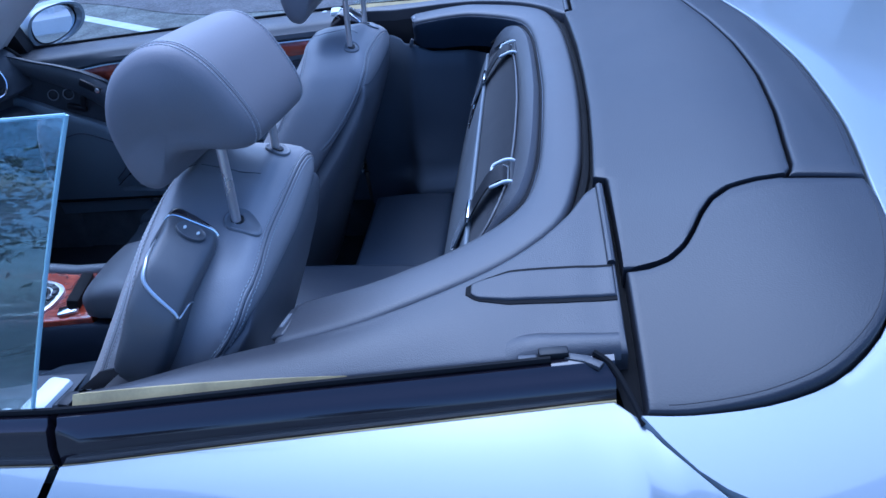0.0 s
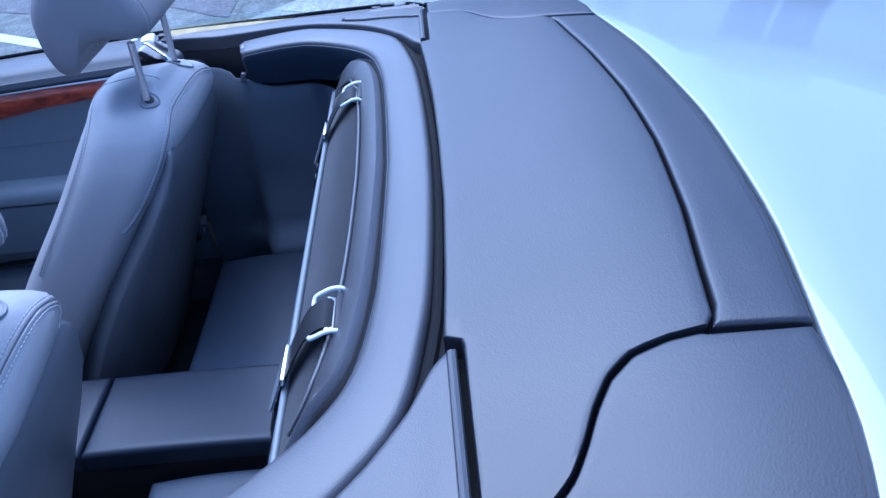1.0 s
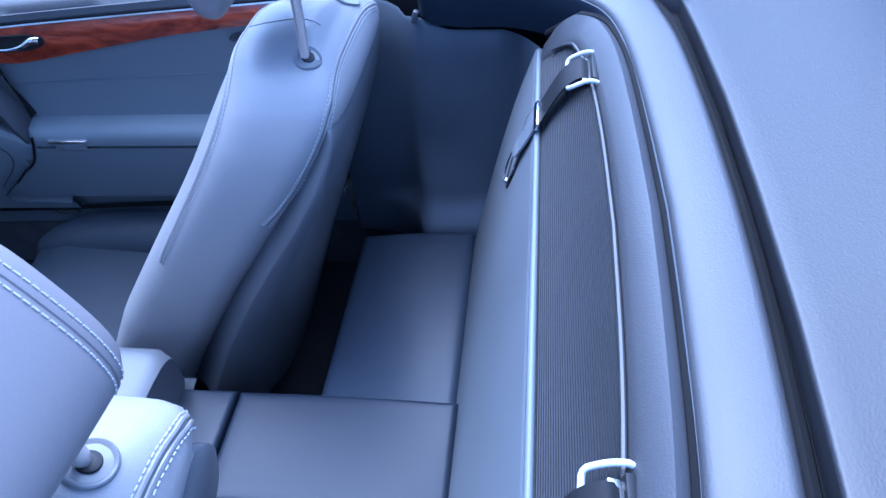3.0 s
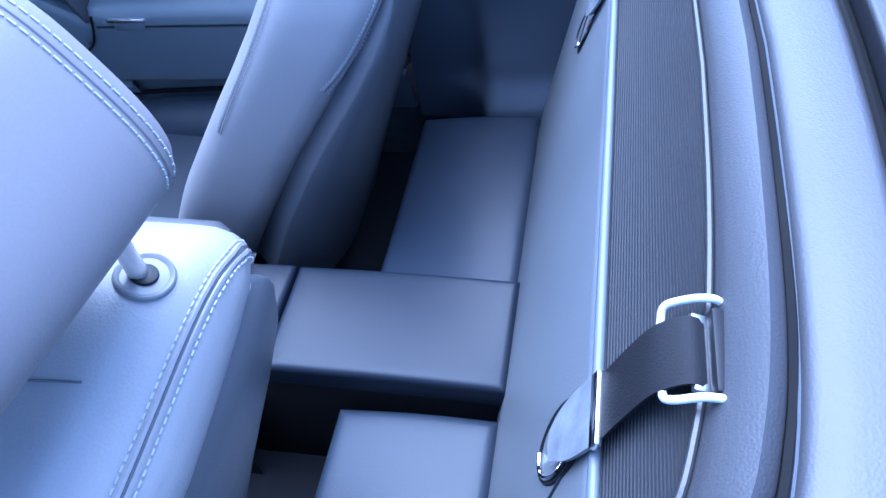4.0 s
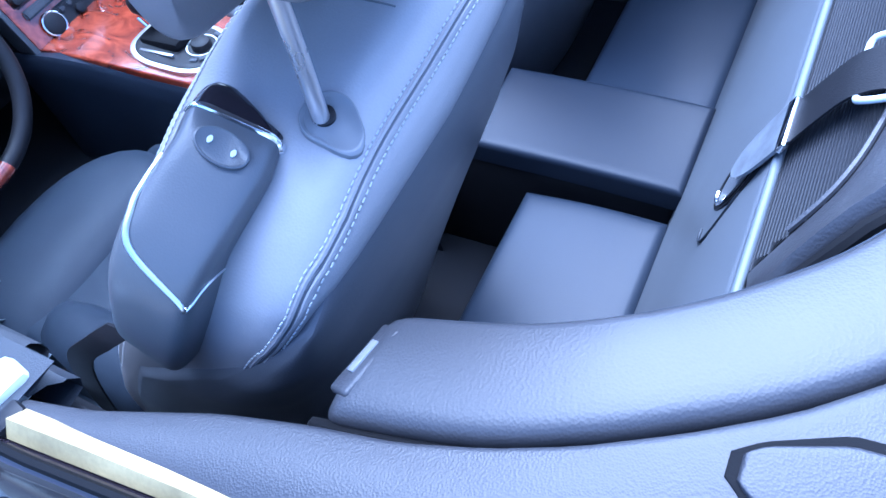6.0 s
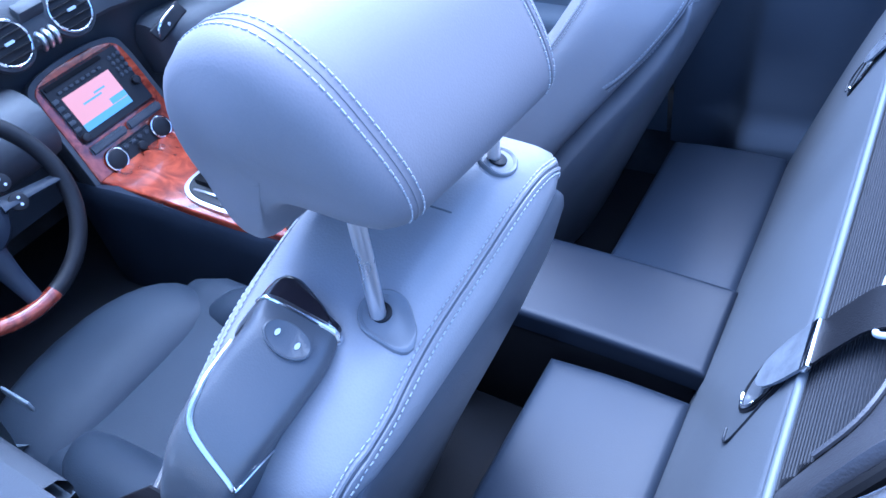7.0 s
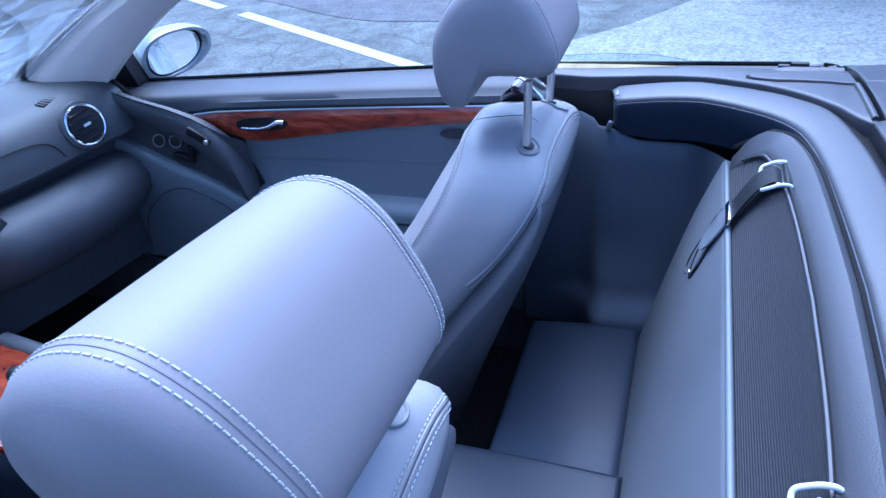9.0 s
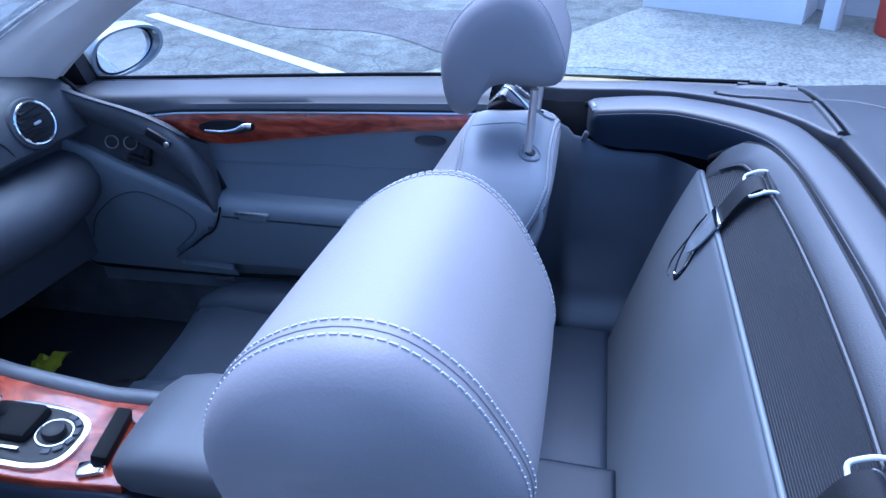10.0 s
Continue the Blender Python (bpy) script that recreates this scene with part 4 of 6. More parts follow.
        for sd, half in ((-1, list(reversed(spline([(0, y, z) for y, z in inb], 34)))), (1, spline([(0, y, z) for y, z in outb], 44)[1:])):
            for p in half:
                z, y = p.z, p.y * (broad(p.z) if sd < 0 else 1.0)
                rear, fr, ym, yw = section(z)
                p7 = 7.0 if which > 0 else 4.4
                c = max(0.0, 1 - min(0.9995, abs(sd * y - ym) / yw) ** p7) ** (1 / p7)
                x = (rear + fr) / 2 + which * (rear - fr) / 2 * c - which * 0.013 * min(1.0, max(0.0, (0.985 - z) / 0.03))
                tilt = slope * max(0, (z - 0.93) / 0.08) * (0.5 - (x - fr) / max(0.01, rear - fr))
                pts.append(skin_tree.find_nearest(Vector(W(x, sd * y, z + tilt + rise * max(0.0, -sd * y))))[0])
        for _ in range(8):
            pts = [pts[0]] + [(a + 2 * b + c) / 4 for a, b, c in zip(pts, pts[1:], pts[2:])] + [pts[-1]]
        out = []
        for i, p in enumerate(pts):
            nor = skin_tree.find_nearest(p)[1]
            way = (pts[min(i + 1, len(pts) - 1)] - pts[max(i - 1, 0)]).normalized()
            near, nor = skin_tree.find_nearest(p + nor.cross(way) * off)[:2]
            out.append(near + nor * lift)
        return out
    for which in (1, -1):
        bm = bmesh.new()
        for o in (-0.0026, 0.0026):
            tube(bm, edge_run(which, o), 0.0021, 6)
        seam = part("seam", bm, SEAT, back, "raised double seam")
        bm = bmesh.new()
        tube(bm, edge_run(which, 0.0), 0.0015, 6)
        part("seam_line", bm, SHELL, seam)
        bm2 = bmesh.new()
        for o in (-0.0064, 0.0064):
            stitches(bm2, edge_run(which, o, 0.0014), r=0.0005)
        tagged(part("stitching", bm2, THREADG, back, "pale stitching", flat=True), kind="stuff")
    bm = bmesh.new()
    tube(bm, [skin_tree.find_nearest(Vector(W(x, -0.006 - 0.10 * (x + 0.35), 1.03)))[0] for x in np.linspace(-0.405, -0.294, 16)], 0.0009, 6)
    part("cross_seam", bm, SHELL, back)

    # headrest
    prof = spline([(x, 0, z) for x, z in HEADPROF], 72, closed=True)
    cx = sum(p.x for p in prof) / 72
    cz = sum(p.z for p in prof) / 72 + 0.012

    def flare(p):
        return 0.0115 * max(-0.6, (p.z - 1.135) / 0.08)
    lean = 0.118 if s < 0 else 0.0
    ends = ((0.116, 0.25), (0.1148, 0.55), (0.1115, 0.79), (0.1055, 0.915), (0.0958, 0.980), (0.0895, 0.997), (0.0875, 0.992), (0.0845, 1.003), (0.074, 1.007), (0.045, 1.013))
    full = []
    for y, k in [(-y, k) for y, k in ends] + [(0, 1.015)] + list(reversed(ends)):
        full.append([W(cx + (p.x - cx) * k, y + flare(p) * min(1.0, max(0.0, y / 0.0882)), cz + (p.z - cz) * min(k, 1.003) + lean * y - 0.002) for p in prof])
    bm = bmesh.new()
    loft(bm, full)
    bmesh.ops.recalc_face_normals(bm, faces=bm.faces)
    head_tree = BVHTree.FromBMesh(bm)

    def sewn(pts, lift):
        out = []
        for p in pts:
            near, nor = head_tree.find_nearest(Vector(p))[:2]
            out.append(near + nor * lift)
        return out
    head = part("headrest", bm, HEAD, ob, "soft grey leather headrest with double stitching")
    bm2 = bmesh.new()
    arc = [p for p in prof]
    i0 = min(range(72), key=lambda i: (arc[i].x + 0.415) ** 2 + (arc[i].z - 1.090) ** 2)
    i1 = min(range(72), key=lambda i: (arc[i].x + 0.256) ** 2 + (arc[i].z - 1.093) ** 2)
    run = [arc[i % 72] for i in range(i0, (i1 if i1 > i0 else i1 + 72) + 1)]
    for e in (-1, 1):
        seam = bmesh.new()
        tube(seam, sewn([W(cx + (p.x - cx) * 0.997, e * 0.0882 + max(0, e) * flare(p), cz + (p.z - cz) * 0.997 + lean * e * 0.0882 - 0.002) for p in run], 0.0), 0.0012, 6)
        part("seam", seam, HEAD, head)
        for y, k in ((0.0835, 1.0085), (0.0935, 0.990)):
            stitches(bm2, sewn([W(cx + (p.x - cx) * k, e * y + max(0, e) * flare(p), cz + (p.z - cz) * min(k, 1.0055) + lean * e * y - 0.002) for p in run], 0.0004), length=0.0040, gap=0.0016, r=0.0005)
    tagged(part("stitching", bm2, THREAD, head, "white double stitching", flat=True), kind="stuff")
    # posts and collars
    for y in (-0.082, 0.088):
        bm = bmesh.new()
        tube(bm, [W(-0.306, y, 0.985), W(-0.300, y, 1.06), W(-0.297, y, 1.11)], 0.0062, 14)
        part("headrest_post", bm, STEEL, ob, "bright steel headrest post")
        foot, up = skin_tree.find_nearest(Vector(W(-0.3005, y, 1.014)))[:2]
        fx = Vector((0.90, 0.0, 0.0))
        fx = (fx - up * fx.dot(up)).normalized()
        fy = up.cross(fx) * (1 if s * up.cross(fx).y > 0 else -1)
        bm = bmesh.new()
        rings = []
        for h, k in ((-0.006, 1.06), (0.0008, 1.03), (0.0030, 0.99), (0.0036, 0.93), (0.0030, 0.86), (0.0016, 0.78), (0.0014, 0.45)):
            loop = []
            for q in range(36):
                a = 2 * math.pi * q / 36
                u, v = 0.0185 * math.cos(a), 0.0185 * math.sin(a)
                if y > 0:  # a pear-shaped plate drawn out to the rear
                    c1 = max(0.0, math.cos(a - 0.45))
                    u, v = 0.0215 * math.cos(a), 0.0205 * math.sin(a)
                    u, v = u * (1 + 0.62 * c1 ** 5) + 0.004, v * (1 + 0.62 * c1 ** 5)
                p = foot + fx * (u * k) + fy * (v * k)
                g, n2 = skin_tree.find_nearest(p)[:2]
                loop.append(g + n2 * h)
            rings.append(loop)
        loft(bm, rings)
        collar = part("post_collar", bm, COLLAR, ob, "grey plastic post collar")
        bm = bmesh.new()
        disc(bm, foot + up * 0.0016, up, 0.0085, 0.003, 20)
        part("collar_hole", bm, BLACK, collar)
    # belt guide on the outer shoulder
    bm = bmesh.new()
    line = spline([(-0.3425, 0.102, 1.0180), (-0.3415, 0.110, 1.0220), (-0.3335, 0.140, 1.0225), (-0.3385, 0.176, 1.0125), (-0.3465, 0.206, 0.999), (-0.360, 0.229, 0.972), (-0.380, 0.240, 0.932), (-0.398, 0.242, 0.902), (-0.408, 0.238, 0.885)], 41)
    wide = [at([(0, 0.014), (1, 0.025), (3, 0.0310), (8, 0.0325), (16, 0.0325), (24, 0.032), (36, 0.030), (39, 0.026), (40, 0.014)], k) for k in range(41)]
    deep = [at([(0, 0.010), (2, 0.024), (8, 0.03), (16, 0.034), (24, 0.036), (34, 0.034), (40, 0.020)], k) for k in range(41)]

    def skin(k, a, out=0.0):
        p = line[k]
        d = (line[min(k + 1, 40)] - line[max(k - 1, 0)]).normalized()
        lat = Vector((0.80, 0.06, -0.58)).normalized()
        lat = (lat - lat.dot(d) * d).normalized()
        n = d.cross(lat)
        n = (n if n.dot(Vector((0.4, 0.6, 1))) > 0 else -n).normalized()
        u = math.copysign(abs(math.cos(a)) ** 0.34, math.cos(a))
        v = math.copysign(abs(math.sin(a)) ** 0.34, math.sin(a))
        w = p - n * deep[k] + lat * ((wide[k] + out) * u * (1 - 0.06 * v)) + n * ((deep[k] + out) * v)
        return W(w.x, w.y, w.z)

    loft(bm, [[skin(k, 2 * math.pi * q / 40) for q in range(40)] for k in range(7, 41)])
    guide = part("belt_guide", bm, GUIDE, ob, "rounded plastic seat belt guide with buttons")
    bm = bmesh.new()
    loft(bm, [[skin(k, 2 * math.pi * q / 40) for q in range(40)] for k in range(0, 8)])
    part("guide_cap", bm, GLOSS, guide, "glossy black cap")
    bm = bmesh.new()
    tube(bm, [skin(7, a, 0.0006) for a in np.linspace(radians(168), radians(-12), 34)], [0.0014 + 0.0014 * min(1, k / 12) + 0.0022 * max(0, 1 - abs(k - 26) / 5) for k in range(34)], 8, 0.7)
    part("chrome_band", bm, CHROME, guide, "chrome band")
    run = []
    for kk, deg in ((13, 166), (15.5, 150), (18, 130), (21, 100), (23.5, 68), (24.2, 52), (23.6, 38), (21.5, 14), (19, -14), (16.5, -34)):
        lo, hi = (Vector(skin(int(kk) + j, radians(deg), 0.0005)) for j in (0, 1))
        run.append(lo.lerp(hi, kk - int(kk)))
    bm = bmesh.new()
    tube(bm, spline(run, 60), [0.0010 + 0.0016 * max(0, 1 - abs(k - 18) / 24) for k in range(60)], 8)
    part("chrome_line", bm, SATIN, guide, "thin chrome line")
    return ob, guide, W


seat_d = car_seat(-1, -0.400, 0.0, 0.0, "grey leather driver seat with a low wide headrest")
seat_p = car_seat(1, 0.380, -0.014, -0.042, "grey leather passenger seat with a raised headrest")
for ob in list(seat_p[0].children_recursive):
    # the passenger headrest is drawn out a little further
    if ob.name.startswith("headrest") and "post" not in ob.name:
        ob.location = (-0.008, 0.005, 0.034)


def seat_details(seat):
    ob, guide, W = seat
    # the guide's two buttons and the belt
    bm = bmesh.new()
    c = Vector(W(-0.333, 0.143, 1.0255))
    n = Vector((0.58, 0.18 * (1 if c.y > 0 else -1), 0.76)).normalized()
    loops = []
    sy = 1 if c.y > 0 else -1
    fx = (Vector((0.76, 0.05, -0.62)) - n * n.dot(Vector((0.76, 0.05, -0.62)))).normalized()
    fy = n.cross(fx)
    for h, k in ((-0.004, 1.0), (0.0012, 1.0), (0.0016, 0.93), (0.0010, 0.88)):
        loops.append([c + n * h + fx * (0.019 * k * math.cos(a)) + fy * (0.012 * k * math.sin(a)) for a in (2 * math.pi * q / 28 for q in range(28))])
    loft(bm, loops)
    pad = part("button_pad", bm, GUIDE, guide, "oval button pad")
    for e in (-1, 1):
        bm = bmesh.new()
        cc = c + fx * (0.0085 * e) + n * 0.0018
        loft(bm, [[cc + n * h + fx * (0.0017 * a) + fy * (0.0026 * b) for a, b in ((-1, 0.3), (-0.4, 1), (0.4, 1), (1, 0.3), (1, -0.3), (0.4, -1), (-0.4, -1), (-1, -0.3))] for h in (-0.001, 0.0008)])
        part("button", bm, WHITEP, pad, "small pale arrow button")
    bm = bmesh.new()
    pts = spline([W(-0.402, 0.226, 0.905), W(-0.412, 0.236, 0.875), W(-0.425, 0.243, 0.835), W(-0.46, 0.25, 0.74), W(-0.53, 0.252, 0.56)] if sy > 0 else [W(-0.425, 0.234, 0.905), W(-0.46, 0.246, 0.880), W(-0.51, 0.254, 0.835), W(-0.58, 0.256, 0.73), W(-0.68, 0.254, 0.56), W(-0.75, 0.25, 0.40)], 24)
    rows = [[(p.x - 0.022, p.y, p.z - 0.006), (p.x, p.y + 0.001 * sy, p.z), (p.x + 0.022, p.y, p.z + 0.006), (p.x + 0.022, p.y - 0.002 * sy, p.z + 0.006), (p.x - 0.022, p.y - 0.002 * sy, p.z - 0.006)] for p in pts]
    loft(bm, rows)
    part("seat_belt", bm, WEB, ob, "black seat belt webbing")
    # cushion: base, two bolsters
    bm = bmesh.new()
    loops = []
    for x, yw, zt, zb in ((-0.58, 0.19, 0.43, 0.33), (-0.62, 0.205, 0.475, 0.31), (-0.73, 0.220, 0.490, 0.30), (-0.86, 0.225, 0.500, 0.30), (-0.98, 0.222, 0.505, 0.31), (-1.04, 0.205, 0.490, 0.33), (-1.07, 0.17, 0.455, 0.36)):
        loop = []
        for q in range(40):
            a = 2 * math.pi * q / 40
            u = math.copysign(abs(math.cos(a)) ** 0.5, math.cos(a))
            v = math.copysign(abs(math.sin(a)) ** 0.62, math.sin(a))
            bulge = 0.060 * max(0, v) * (abs(u) ** 4)
            loop.append(W(x, 0.01 + yw * u, (zt + zb) / 2 + (zt - zb) / 2 * v + bulge))
        loops.append(loop)
    loft(bm, loops)
    cush = part("cushion", bm, CUSH_SHADED, ob, "grey leather seat cushion with raised bolsters, cabin shade put into its colour")
    for e in (-1, 1):
        bm = bmesh.new()
        loops = []
        for x, h in ((-0.60, 0.35), (-0.62, 0.6), (-0.67, 0.85), (-0.76, 1.0), (-0.88, 1.0), (-0.97, 0.9), (-1.02, 0.7), (-1.05, 0.4)):
            x = x if sy > 0 else -0.60 + (x + 0.60) * 0.80
            loops.append([W(x, 0.01 + e * (0.168 - 0.04 * (1 - h)) + 0.062 * h * math.cos(a), 0.482 + 0.052 * h * math.sin(a)) for a in (2 * math.pi * q / 24 for q in range(24))])
        loft(bm, loops)
        part("side_bolster", bm, CUSH_SHADED, cush, "rounded side bolster")
    if sy < 0:
        # broad thigh support, rolled over the front edge
        bm = bmesh.new()
        loops = []
        for k in range(17):
            b = math.pi * (k / 16 - 0.5)
            w = math.copysign(abs(math.sin(b)) ** 0.8, b)
            e = max(0.02, math.cos(b)) ** 0.62
            loops.append([W(-1.052 + 0.030 * w ** 2 + 0.124 * e * math.copysign(abs(math.cos(a)) ** 0.75, math.cos(a)), 0.045 + 0.210 * w, 0.462 + 0.072 * e * math.copysign(abs(math.sin(a)) ** 0.8, math.sin(a))) for a in (2 * math.pi * q / 32 for q in range(32))])
        loft(bm, loops)
        part("thigh_support", bm, CUSH_SHADED, cush, "rounded thigh support")
    bm = bmesh.new()
    box(bm, W(-0.86, 0.01, 0.285), (0.46, 0.36, 0.05), r=0.015)
    part("seat_base", bm, BLACK, ob)


seat_details(seat_d)
seat_details(seat_p)


# ---------------------------------------------------------------- doors
WOOD_TOP = [(-1.285, 0.8665), (-1.18, 0.880), (-1.0, 0.890), (-0.75, 0.902), (-0.43, 0.915)]
WOOD_LOW = [(-1.285, 0.8655), (-1.20, 0.840), (-1.12, 0.812), (-1.07, 0.811), (-0.95, 0.829), (-0.75, 0.857), (-0.43, 0.885)]


def car_door(s):
    ob = thing("side_door", (-0.93, s * 0.75, 0.4), "dark grey car door lining with a burl wood strip and armrest", "car door", "car doors")

    def lining(name, xs, top, low, prof, material, label, m=10, under=None):
        """A strip of lining between two edges; prof gives the depth into the cabin across it."""
        bm = bmesh.new()
        rows = []
        for x in xs:
            zt, zl = top(x), low(x)
            row = []
            for k in range(m + 1):
                f = k / m
                row.append((x, s * (DOOR(x) - prof(f, x)), zt + (zl - zt) * f))
            rows.append([(x, s * (DOOR(x) + 0.03), zt)] + row + [(x, s * (DOOR(x) + 0.03), zl)])
        grid(bm, rows)
        return part(name, bm, material, under or ob, label)

    def DOOR(x):
        return at([(-1.55, 0.645), (-1.2, 0.655), (-0.4, 0.652)], x) + (0.055 if s < 0 else 0.0)

    xs = np.linspace(-1.50, -0.475, 34)
    # rounded upper lining from the glass down to the wood
    bm = bmesh.new()
    rows = []
    for x in xs:
        zb = belt_z(x)
        zw = at(WOOD_TOP, x) if x > -1.285 else 0.8665 - 0.25 * (-1.285 - x)
        y = DOOR(x)
        yb = belt_y(x) - 0.015
        rows.append([(x, s * yb, zb - 0.03), (x, s * yb, zb - 0.004), (x, s * (yb - 0.004), zb), (x, s * (yb - 0.030), zb - 0.001), (x, s * (yb - 0.055), zb - 0.003), (x, s * (y + 0.026), zb - 0.006), (x, s * (y + 0.013), zb - 0.012), (x, s * (y + 0.005), zb - 0.022), (x, s * (y + 0.002), zw + 0.020), (x, s * (y - 0.004), zw + 0.010), (x, s * y, zw + 0.002), (x, s * (y + 0.02), zw)])
    grid(bm, rows)
    part("upper_lining", bm, DOORTOP, ob, "soft dark upper lining")
    wx = np.concatenate([np.linspace(-1.284, -1.1, 14), np.linspace(-1.08, -0.476 if s > 0 else -0.58, 22)])
    wood = lining("wood_strip", wx, lambda x: at(WOOD_TOP, x), lambda x: at(WOOD_LOW, x), lambda f, x: 0.003 + 0.006 * math.sin(math.pi * f), WOOD, "polished red burl wood strip", 8)
    bm = bmesh.new()
    tube(bm, [(x, s * (DOOR(x) - 0.004), at(WOOD_TOP, x) + 0.001) for x in wx], 0.0022, 6)
    part("bright_bead", bm, SATIN, wood, "thin bright bead")
    # handle in its dark recess
    bm = bmesh.new()
    hx, hz = -1.065, 0.856
    loops = []
    for h, k in ((0.000, 1.0), (0.0125, 1.0), (0.0120, 0.92), (0.0108, 0.86)):
        loops.append([(hx + 0.068 * k * math.copysign(abs(math.cos(a)) ** 0.8, math.cos(a)), s * (DOOR(hx) - h), hz + 0.004 * math.cos(a) + 0.016 * k * math.copysign(abs(math.sin(a)) ** 0.8, math.sin(a))) for a in (2 * math.pi * q / 30 for q in range(30))])
    loft(bm, loops)
    part("handle_recess", bm, BLACK, wood, "dark handle recess")
    bm = bmesh.new()
    tube(bm, spline([(-1.118, s * (DOOR(hx) - 0.013), 0.846), (-1.075, s * (DOOR(hx) - 0.018), 0.847), (-1.042, s * (DOOR(hx) - 0.020), 0.854), (-1.020, s * (DOOR(hx) - 0.017), 0.863), (-1.006, s * (DOOR(hx) - 0.012), 0.861)], 20), [0.003 + 0.006 * (k / 19) ** 2 for k in range(20)], 10)
    part("door_handle", bm, CHROME, ob, "chrome inner door handle")
    JOINT = [(-1.25, 0.512), (-1.20, 0.550), (-1.158, 0.586), (-1.125, 0.610), (-1.108, 0.640), (-1.097, 0.672)]
    # leather insert with a small oval emblem plate, armrest, pocket
    if s > 0:
        bm = bmesh.new()
        loft(bm, [[(-0.600 + 0.034 * k * math.cos(a), s * (DOOR(-0.5) + 0.002 - h), 0.846 + 0.011 * k * math.sin(a)) for a in (2 * math.pi * q / 28 for q in range(28))] for h, k in ((0.0, 1.0), (0.005, 1.0), (0.006, 0.9), (0.0045, 0.8))])
        part("emblem_plate", bm, DOORTOP, ob, "small dark oval emblem plate")
    lx = np.linspace(-1.13, -0.475 if s > 0 else -0.58, 26)
    ins = lining("leather_insert", lx, lambda x: at(WOOD_LOW, x) - 0.002, lambda x: 0.690, lambda f, x: -0.004 + 0.014 * f ** 2, DOORGREY, "grey leather insert")
    bm = bmesh.new()
    tube(bm, [(x, s * (DOOR(x) + 0.0005), 0.775 + 0.03 * (x + 0.75)) for x in lx], 0.0012, 5)
    part("insert_seam", bm, DOORGREY, ins)
    bm = bmesh.new()
    rows = []
    for x in np.linspace(-1.155, -0.475 if s > 0 else -0.82, 24):
        w = 0.055 * min(1, max(0.3, (x + 1.16) / 0.05))
        z = 0.685 - 0.012 * (x + 1.1)
        y = DOOR(x)
        rows.append([(x, s * (y + 0.01), z + 0.016), (x, s * (y - 0.012), z + 0.010), (x, s * (y - 0.03), z + 0.003), (x, s * (y - w + 0.008), z - 0.004), (x, s * (y - w), z - 0.018), (x, s * (y - w), z - 0.034), (x, s * (y - w + 0.008), z - 0.040)])
    grid(bm, rows)
    arm = part("armrest", bm, DOORGREY if s > 0 else DASH, ob, "padded armrest ledge")
    if s > 0:
        bm = bmesh.new()
        box(bm, (-1.02, s * 0.597, 0.663), (0.085, 0.008, 0.007), (0, 1, 0), r=0.002)
        part("pocket_latch", bm, SATIN, arm, "pale pocket latch")
    bm = bmesh.new()
    box(bm, (-1.02, s * 0.600, 0.651), (0.07, 0.006, 0.022), r=0.004)
    part("latch_plate", bm, DOORGREY, arm)
    lining("storage_pocket", np.linspace(-1.245, -0.475 if s > 0 else -0.82, 34), lambda x: min(0.643 - 0.012 * (x + 1.1), at(JOINT, x)), lambda x: 0.508, lambda f, x: 0.052 - 0.012 * f, DOORGREY, "dark storage pocket lid")
    lining("lower_lining", np.linspace(-1.50, -0.475, 20), lambda x: 0.515, lambda x: 0.40, lambda f, x: 0.01 - 0.012 * f, DOORGREY, "dark lower lining")
    bm = bmesh.new()
    box(bm, (-1.150, s * 0.641, 0.4415), (0.055, 0.006, 0.011), r=0.002)
    part("reflector", bm, SATIN, ob, "small pale door reflector")
    # front part: recessed switch panel, swept pull handle, bulging lower shelf
    brow = [(-1.56, 0.970), (-1.47, 0.940), (-1.38, 0.912), (-1.30, 0.892), (-1.24, 0.872), (-1.20, 0.852), (-1.15, 0.828), (-1.09, 0.815)]
    swoop = [(-1.56, 0.862), (-1.45, 0.810), (-1.41, 0.793), (-1.34, 0.760), (-1.27, 0.733), (-1.20, 0.703), (-1.14, 0.670), (-1.09, 0.645)]
    bm = bmesh.new()
    grid(bm, [[(x, s * (0.640 - 0.022 * (1 - f) ** 2 - 0.008 * f ** 3), at(brow, x) + 0.006 + (at(swoop, x) - at(brow, x) - 0.012) * f) for f in np.linspace(0, 1, 9)] for x in np.linspace(-1.555, -1.105, 24)])
    part("switch_panel", bm, DASH, ob, "dark recessed switch panel")
    bm = bmesh.new()
    rows = []
    for x in np.linspace(-1.555, -1.100, 44):
        zs, zl = at(swoop, x), 0.465
        sec = ((0.036, -0.004), (0.018, 0.003), (0.006, 0.003), (0.0, -0.004), (-0.002, -0.015))
        row = [(x, s * (0.604 + a), zs + b) for a, b in sec]
        for f in np.linspace(0.1, 1.0, 10):
            z = zs - 0.015 + (zl - zs + 0.015) * f
            behind = min(1.0, max(0.0, (x - at([(b, a) for a, b in JOINT], z)) / 0.012)) if z > 0.50 else 0.0
            row.append((x, s * (0.602 + 0.024 * f * f + 0.02 * behind), z))
        rows.append(row + [(x, s * 0.66, zl - 0.004)])
    grid(bm, rows)
    part("speaker_panel", bm, DOORGREY, ob, "bulging speaker panel")
    bm = bmesh.new()
    edge = spline([(-1.475, 0, 0.550), (-1.447, 0, 0.609), (-1.405, 0, 0.652), (-1.36, 0, 0.682), (-1.30, 0, 0.697), (-1.24, 0, 0.678), (-1.19, 0, 0.652), (-1.172, 0, 0.626), (-1.186, 0, 0.592), (-1.244, 0, 0.538)], 60)
